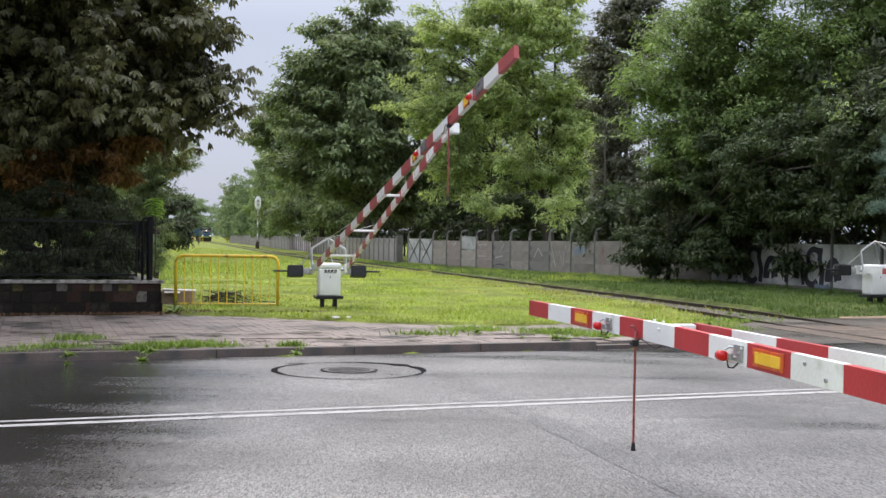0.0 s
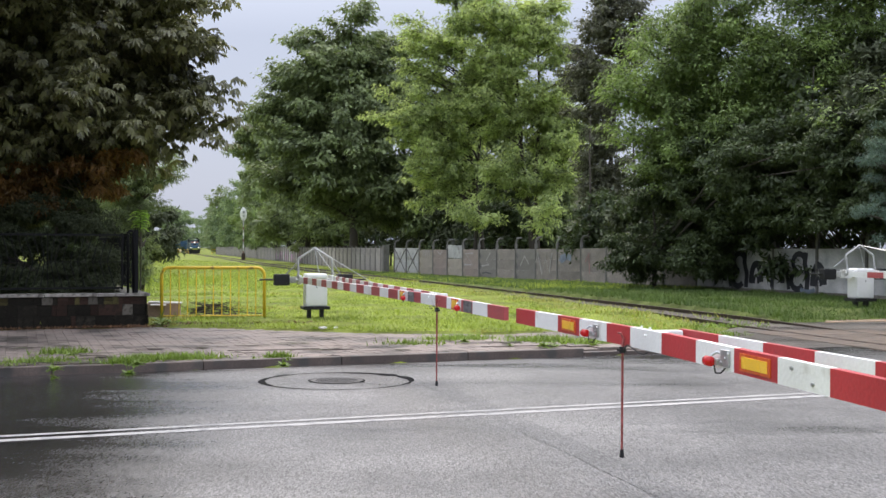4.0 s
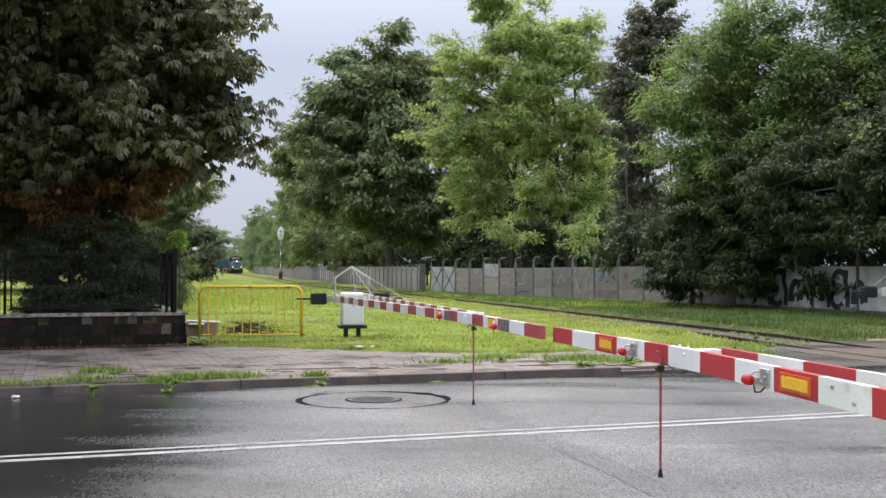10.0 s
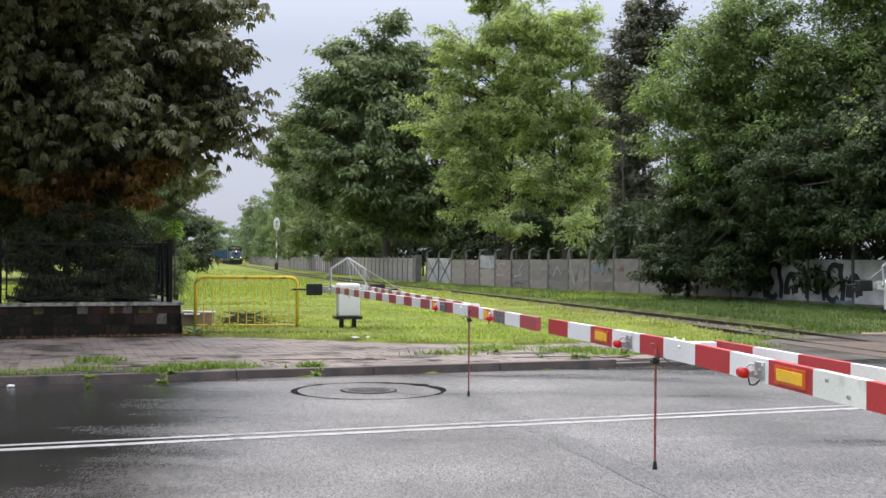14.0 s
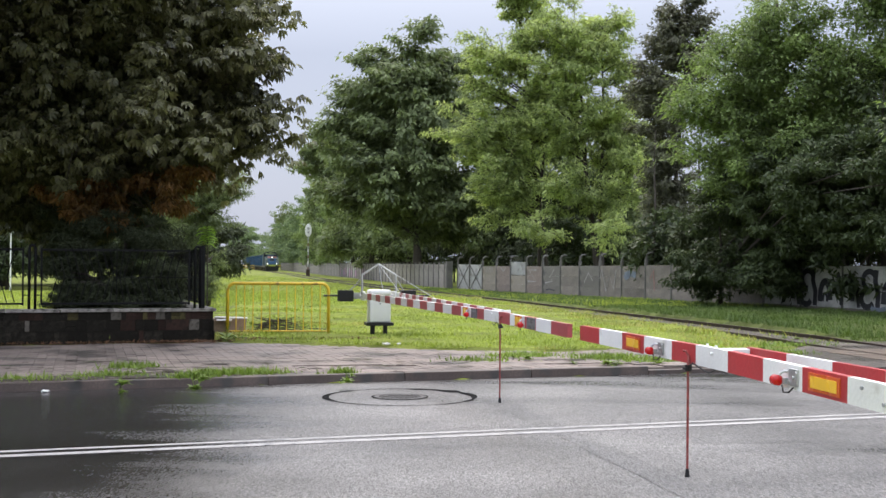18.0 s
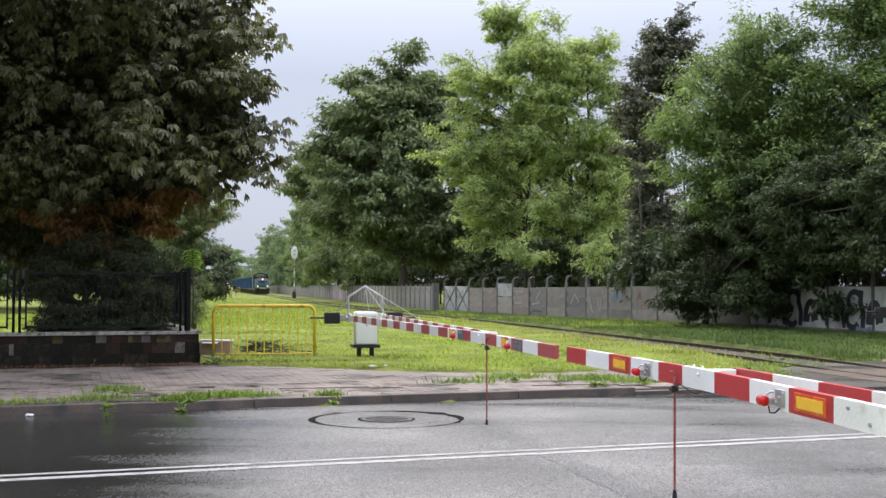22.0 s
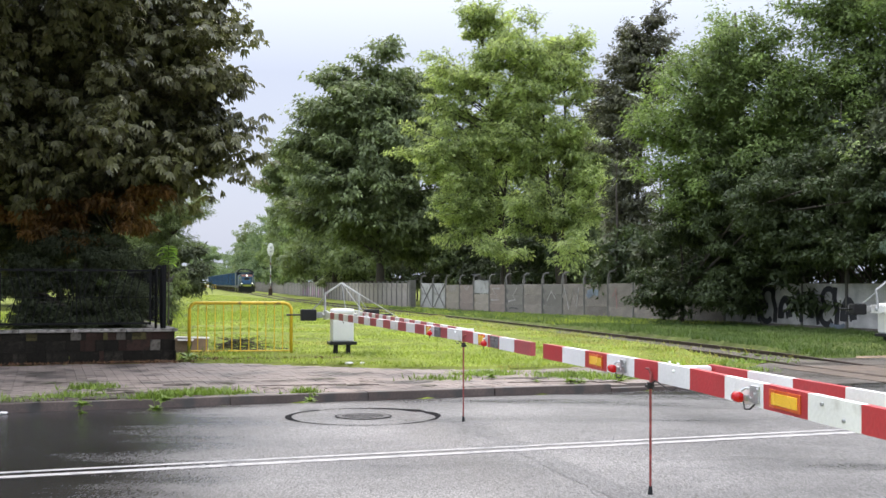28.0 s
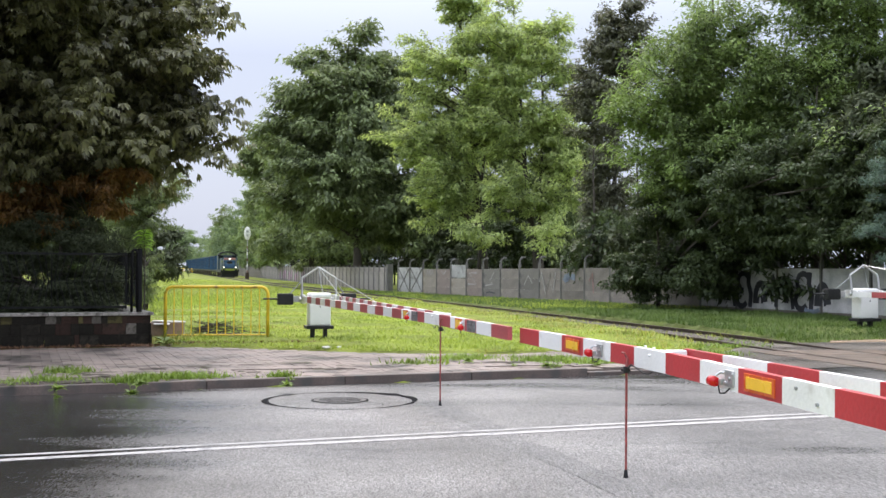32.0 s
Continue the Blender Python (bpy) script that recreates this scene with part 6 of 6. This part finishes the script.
    for c in (5.5, 5.72) if side < 0 else ():
        bm = bmesh.new()
        disc(bm, mx + sgn * 0.03, length - c, 0.03 if c < 5.6 else -0.03, 0.010, 0.014, 10, "x")
        part("bolt", bm, M_STEEL, arm)
    rod_y = length - (3.035 if side < 0 else 2.53)
    bm = bmesh.new()
    drop = 0.85 if side < 0 else 0.96
    tube(bm, [(0, 0, -0.08), (0, 0, -drop)], 0.010, 0.009, 8)
    tube(bm, [(0, 0, -0.08), (0.01, 0.015, -0.02), (-0.005, 0.03, 0.02), (-0.02, 0.045, 0.02)], 0.011, 0.009, 6)
    rod = part("support_rod", bm, material("rod_red_" + ("a" if side < 0 else "b"), (0.24, 0.05, 0.045), 0.5, vary=0.35, scale=14), arm, "thin dark red hanging support rod", at=Matrix.Translation((mx + 0.05 * (1 if side > 0 else -1), rod_y, height(rod_y))))
    bm = bmesh.new()
    bmesh.ops.create_cone(bm, cap_ends=True, segments=10, radius1=0.019, radius2=0.012, depth=0.06, matrix=Matrix.Translation((0, 0, -drop - 0.01)))
    part("ferrule", bm, M_DARKMETAL, rod, "black rubber foot")
    bm = bmesh.new()
    disc(bm, 0, 0, -0.10, 0.024, 0.045, 10)
    box(bm, 0.0, 0.02, -0.115, 0.05, 0.07, 0.02, 0.004)
    part("collar", bm, M_DARKMETAL, rod, "dark joint collar")
    bm = bmesh.new()
    tube(bm, [(mx + 0.05 * sgn, rod_y, -0.11), (mx + 0.06 * sgn, rod_y - 0.12, -0.06), (mx + 0.055 * sgn, rod_y - 0.2, -0.075), (mx + 0.04 * sgn, rod_y - 0.3, -0.10), (mx + 0.035 * sgn, rod_y - 0.38, -0.105), (mx + 0.03 * sgn, rod_y - 0.46, -0.08)], 0.005, None, 6)
    part("cable", bm, M_DARKMETAL, arm)
    return t, arm, rod


FAR_AT = pose(-2.42, 26.05, 0.15, 0, 0, 193.8)


def build_barriers():
    far = barrier(FAR_AT, 1, 14.90, 11.9, "lowered red and white level-crossing barrier on the meadow side", droop=0.011)
    other = copy_thing(far[0], pose(11.78, 31.7, 0.10, 0, 0, 193.8) @ Matrix.Scale(1.12, 4))
    other["label"] = "lowered red and white barrier across the track, white drive box"
    near = barrier(pose(3.82 + 0.33, -3.35 + 0.07, 0.1, 0, 0, 10.92), -1, 15.22, 11.78, "lowered red and white level-crossing barrier close to the viewer", droop=0.018)
    near[1].matrix_basis = pose(0, 0, 0.843, 0.59)
    return far, near


# ---- small things on the verge ----
def build_crowd_barrier():
    a, b = Vector((-5.73, 25.75, 0.15)), Vector((-3.55, 26.1, 0.15))
    w = (b - a).length
    m = Matrix.Translation(a) @ Matrix.Rotation(math.atan2((b - a).y, (b - a).x), 4, "Z")
    t = thing("crowd_barrier", m, "yellow painted tubular pedestrian barrier on the grass", "barrier")
    bm = bmesh.new()
    r, pts = 0.16, [(0, 0, -0.05), (0, 0, 1.1 - 0.16)]
    pts += [(r - r * math.cos(k * math.pi / 12), 0, 1.1 - r + r * math.sin(k * math.pi / 12)) for k in range(1, 7)]
    pts += [(w - r + r * math.sin(k * math.pi / 12), 0, 1.1 - r + r * math.cos(k * math.pi / 12)) for k in range(0, 7)]
    pts += [(w, 0, -0.05)]
    tube(bm, pts, 0.036, None, 10)
    part("frame", bm, M_YELLOW, t, smooth=True)
    bm = bmesh.new()
    tube(bm, [(0, 0, 0.05), (w, 0, 0.05)], 0.016, None, 8)
    part("bottom_rail", bm, M_YELLOW, t)
    for k in range(11):
        bm = bmesh.new()
        x = w * (k + 1) / 12
        tube(bm, [(x, 0, 0.05), (x, 0, 1.09)], 0.0125, None, 6)
        part("bar", bm, M_YELLOW, t)


def build_verge_clutter():
    t = thing("cardboard_box", pose(-5.78, 26.15, 0.13, 0, 0, 10), "soggy brown cardboard box with a white top", "box")
    bm = bmesh.new()
    box(bm, 0, 0, 0, 0.74, 0.46, 0.33, 0.012)
    part("body", bm, M_PAPER, t)
    bm = bmesh.new()
    box(bm, 0.03, 0, 0.333, 0.72, 0.46, 0.025, 0.008, Matrix.Rotation(0.03, 4, "Y"))
    box(bm, -0.10, -0.20, 0.345, 0.34, 0.16, 0.02, 0.006, Matrix.Rotation(0.2, 4, "X"))
    part("flap", bm, M_LITTER, t, "crumpled white flap")
    rng = random.Random(2)
    t = thing("brushwood_pile", pose(-4.75, 26.5, 0.15), "small heap of cut twigs on the grass", "twigs")
    for k in range(64):
        bm = bmesh.new()
        a, l = rng.uniform(0, 6.28), rng.uniform(0.3, 0.8)
        c = Vector((rng.gauss(0, 0.24), rng.gauss(0, 0.12), rng.uniform(0.02, 0.26)))
        d = Vector((math.cos(a), math.sin(a) * 0.5, rng.uniform(0.0, 0.5))) * l / 2
        tube(bm, [c - Vector((d.x, d.y, 0)), c + Vector((0, 0, 0.02)), c + d], 0.011, 0.004, 5)
        part("twig", bm, M_BARK, t)
    for x, y, s in ((-1.95, 22.5, 0.06), (-1.7, 22.6, 0.05), (-5.75, 15.15, 0.045)):
        bm = bmesh.new()
        bmesh.ops.create_icosphere(bm, subdivisions=2, radius=s, matrix=Matrix.Translation((0, 0, s * 0.35)) @ Matrix.Diagonal((1.3, 1, 0.4, 1)))
        for v in bm.verts:
            v.co += Vector((rng.uniform(-1, 1), rng.uniform(-1, 1), rng.uniform(-0.4, 0.4))) * s * 0.25
        solid("litter", bm, M_LITTER, "crumpled piece of white litter", "litter", "litter", at=Matrix.Translation((x, y, 0.15 if y > 20 else 0.0)))


def build_signal():
    y = 157.0
    x = -24.15
    t = thing("railway_signal", pose(x, y, 0, 0, 0, 14), "white oval railway signal disc on a banded post", "signal")
    bm = bmesh.new()
    tube(bm, [(0, 0, 0), (0, 0, 5.4)], 0.07, None, 10)
    part("post", bm, M_STEEL, t)
    for k in range(5):
        bm = bmesh.new()
        disc(bm, 0, 0, 1.0 + k * 0.8, 0.078, 0.4, 10)
        part("band", bm, M_WHITE if k % 2 else M_RUSTBAND, t)
    bm = bmesh.new()
    bmesh.ops.create_uvsphere(bm, u_segments=24, v_segments=14, radius=1, matrix=Matrix.Translation((0, 0, 6.1)) @ Matrix.Diagonal((0.44, 0.1, 0.9, 1)))
    part("shield", bm, M_WHITE, t, "white oval signal shield", True)
    for z, r in ((6.35, 0.16), (5.85, 0.13)):
        bm = bmesh.new()
        disc(bm, 0, -0.11, z, r, 0.1, 18, "y")
        part("lens", bm, M_STEEL, t)
    bm = bmesh.new()
    box(bm, 0, 0, 0, 0.5, 0.4, 0.9, 0.03)
    part("cabinet", bm, M_RAIL, t)


def build_far_things():
    # yellow rails and parked cars at the next crossing
    for x, y, w in ((-60.0, 285, 2.9), (-51.4, 285, 2.2)):
        t = thing("far_guard_rail", pose(x, y, 0, 0, 0, 14), "yellow guard rail at the next crossing", "guard rail", "far guard rails")
        bm = bmesh.new()
        tube(bm, [(0, 0, 0), (0, 0, 1.1), (w, 0, 1.1), (w, 0, 0)], 0.09, None, 8)
        part("frame", bm, M_YELLOW, t)
        bm = bmesh.new()
        tube(bm, [(0, 0, 0.55), (w, 0, 0.55)], 0.06, None, 8)
        part("mid_rail", bm, M_YELLOW, t)
    for x, y, col in ((-77.5, 350, (0.4, 0.45, 0.5)), (-84, 356, (0.6, 0.6, 0.6)), (-72.2, 352, (0.7, 0.68, 0.6))):
        t = thing("parked_car", pose(x, y, 0, 0, 0, 20), "pale parked car far down the line", "car", "parked cars")
        bm = bmesh.new()
        box(bm, 0, 0, 0.3, 4.2, 1.7, 0.65, 0.15)
        box(bm, -0.2, 0, 0.9, 2.3, 1.5, 0.55, 0.2)
        part("body", bm, material("car_paint", col, 0.3, vary=0.05), t, smooth=True)
        bm = bmesh.new()
        box(bm, -0.2, 0, 1.0, 2.1, 1.54, 0.3, 0.05)
        part("window", bm, M_GLASS, t)
        for wx in (-1.3, 1.3):
            for wy in (-0.75, 0.75):
                bm = bmesh.new()
                disc(bm, wx, wy, 0.32, 0.32, 0.2, 16, "y")
                part("wheel", bm, M_DARKMETAL, t)
    # park lamp and a pale building
    t = thing("park_lamp", pose(-25.5, 62, 0.05), "slim white park lamp post with a flat head", "lamp post")
    bm = bmesh.new()
    tube(bm, [(0, 0, 0), (0, 0, 3.4)], 0.045, 0.035, 10)
    part("post", bm, M_WHITE, t)
    bm = bmesh.new()
    bmesh.ops.create_cone(bm, cap_ends=True, segments=16, radius1=0.27, radius2=0.1, depth=0.12, matrix=Matrix.Translation((0, 0, 3.45)))
    part("head", bm, M_WHITE, t)
    t = thing("park_building", pose(-60.5, 112, 0), "pale plastered building behind the park trees", "building")
    bm = bmesh.new()
    box(bm, 0, 0, 0, 22, 9, 6)
    part("wall", bm, M_PLASTER, t)
    bm = bmesh.new()
    box(bm, 0, 0, 6, 23, 10, 0.5)
    part("roof", bm, M_POST, t)
    for k in range(6):
        for z in (1.0, 3.9):
            bm = bmesh.new()
            box(bm, -9 + 3.6 * k, -4.52, z, 1.4, 0.08, 1.4)
            part("window", bm, M_GLASS, t)
    t = thing("shed", pose(6.0, 93, 0, 0, 0, 14), "low pale shed behind the concrete fence", "shed")
    bm = bmesh.new()
    box(bm, 0, 0, 0, 9, 5, 2.3)
    part("wall", bm, M_PLASTER, t)
    for k in range(18):
        bm = bmesh.new()
        box(bm, -4.5 + k * 0.53, 0, 2.3 + 0.03 * (k % 2), 0.53, 6.6, 0.12)
        part("roof_sheet", bm, M_SHEET, t)


# ---- train ----
def build_locomotive():
    """Front at +y of its own space, rail top at z = 0."""
    t = thing("locomotive", Matrix(), "blue and lime diesel shunting locomotive with lit headlights", "locomotive")
    def p(name, mat, *boxes, label=""):
        bm = bmesh.new()
        for b in boxes:
            box(bm, *b)
        return part(name, bm, mat, t, label)
    p("frame", M_DARKMETAL, (0, -7, 0.75, 2.7, 14, 0.4, 0.02))
    p("hood", M_LOCOBLUE, (0, -3.2, 1.15, 2.35, 5.6, 1.75, 0.14), label="dark blue engine hood")
    p("rear_hood", M_LOCOBLUE, (0, -12, 1.15, 2.0, 3.6, 1.6, 0.12))
    p("cab", M_LOCOBLUE, (0, -7.6, 1.15, 2.9, 3.4, 2.2, 0.1), label="wide dark blue driver's cab")
    bm = bmesh.new()
    for k in range(10):
        a = math.pi * (k + 0.5) / 10
        box(bm, 1.28 * math.cos(a), -7.6, 3.3 + 0.62 * math.sin(a) - 0.12, 0.42, 3.7, 0.14)
    part("cab_roof", bm, M_DARKMETAL, t, "arched dark cab roof")
    for x in (-1.0, 1.0):
        p("cab_window", M_GLASS, (x, -5.88, 2.75, 0.6, 0.06, 0.5))
    for x in (-0.95, 0.95):
        p("stripe", M_LOCOPALE, (x, -0.39, 1.35, 0.12, 0.05, 1.4))
    p("front_panel", M_LOCOFRONT, (0, -0.385, 1.45, 1.5, 0.05, 1.1, 0.02), label="bright blue nose panel")
    p("visor", M_LOCOROSE, (0, -0.39, 2.62, 1.7, 0.05, 0.3, 0.02), label="faded red band over the nose")
    p("grille", M_DARKMETAL, (0, -0.35, 2.0, 0.8, 0.03, 0.4))
    for z in (2.0, 2.5):
        p("handrail", M_LOCOPALE, (0, -0.02, z, 2.5, 0.05, 0.05))
    for k in range(5):
        p("ladder_rung", M_LOCOLIME, (-1.42, -1.1, 0.35 + 0.35 * k, 0.08, 0.5, 0.05))
    for x in (-1.2, 1.2):
        p("marker_plate", M_LOCOLIME, (x, -0.1, 2.2, 0.22, 0.05, 0.34))
    p("front_band", M_LOCOLIME, (0, 0.0, 1.0, 2.3, 0.14, 0.3, 0.02), label="lime green buffer beam")
    for x in (-1.25, 1.25):
        p("railing", M_LOCOPALE, (x, -0.05, 1.35, 0.07, 0.06, 1.2))
    p("skirt", M_DARKMETAL, (0, -0.3, 0.12, 2.5, 0.4, 0.7))
    for x in (-0.88, 0.88):
        bm = bmesh.new()
        disc(bm, x, 0.35, 1.05, 0.2, 0.5, 16, "y")
        part("buffer", bm, M_DARKMETAL, t)
        bm = bmesh.new()
        disc(bm, x, 0.1, 1.50, 0.11, 0.14, 16, "y")
        part("headlight", bm, M_HEAD, t, "lit round headlight")
    bm = bmesh.new()
    disc(bm, 0, -0.36, 2.75, 0.13, 0.12, 16, "y")
    part("headlight", bm, M_HEAD, t, "lit round headlight")
    for y in (-2.0, -4.2, -9.8, -12.0):
        for x in (-0.76, 0.76):
            bm = bmesh.new()
            disc(bm, x, y, 0.5, 0.5, 0.14, 20, "x")
            part("wheel", bm, M_RAIL, t)
    return t


def build_wagon():
    t = thing("goods_wagon", Matrix(), "blue open steel goods wagon with ribbed sides", "wagon", "goods wagons")
    bm = bmesh.new()
    box(bm, 0, -6.6, 1.1, 2.75, 12.6, 2.1)
    part("body", bm, M_BLUE, t)
    for k in range(9):
        bm = bmesh.new()
        box(bm, 0, -0.5 - k * 1.52, 1.1, 2.95, 0.14, 2.1)
        part("rib", bm, M_BLUE, t)
    bm = bmesh.new()
    box(bm, 0, -6.6, 3.2, 2.95, 12.8, 0.12)
    part("top_rim", bm, M_BLUE, t)
    bm = bmesh.new()
    box(bm, 0, -6.6, 0.8, 2.4, 13.2, 0.3)
    part("frame", bm, M_DARKMETAL, t)
    for y in (-1.8, -3.6, -9.6, -11.4):
        for x in (-0.76, 0.76):
            bm = bmesh.new()
            disc(bm, x, y, 0.46, 0.46, 0.14, 16, "x")
            part("wheel", bm, M_RAIL, t)
    return t


build_ground()
build_road()
build_pavement()
build_dirt()
build_manhole()
build_crossing()
build_track()
build_concrete_wall()
build_pale_wall()
build_garden_wall()
build_iron_fence()
far_barrier, near_barrier = build_barriers()
build_crowd_barrier()
build_verge_clutter()
build_signal()
build_far_things()
build_trees()
build_park_hedge()
build_grass()
build_weeds()
loco = build_locomotive()
wagons = [build_wagon()]
for _ in range(9):
    wagons.append(copy_thing(wagons[0], Matrix()))


def on_track(y):
    dx = track_x(y - 5) - track_x(y + 5)
    return pose(track_x(y), y, 0.07, 0, 0, 180 + math.degrees(math.atan2(dx, 10)))


def motions():
    # the train rolls slowly towards the crossing
    for k, car in enumerate([loco] + wagons):
        back = 0 if k == 0 else 14.3 + 13.6 * (k - 1)
        walk(car, [(t, on_track(298 - 3.81 * t + back)) for t in (0, 4, 8, 12, 16, 20, 24, 28, 32)])
    # the far arm comes down in the first two seconds; its rod goes on hanging plumb
    arm, rod = far_barrier[1], far_barrier[2]
    hang = rod.matrix_basis.translation.copy()
    rows = [(0, 10.1), (0.5, 7.1), (1.0, 4.35), (1.5, 2.35), (2.0, 0.45), (2.2, 0.3), (2.5, 0.5), (3.0, 0.4), (32, 0.4)]
    walk(arm, [(t, pose(0, 0, 0.84, a)) for t, a in rows])
    walk(rod, [(t, pose(*hang, -a)) for t, a in rows])


motions()
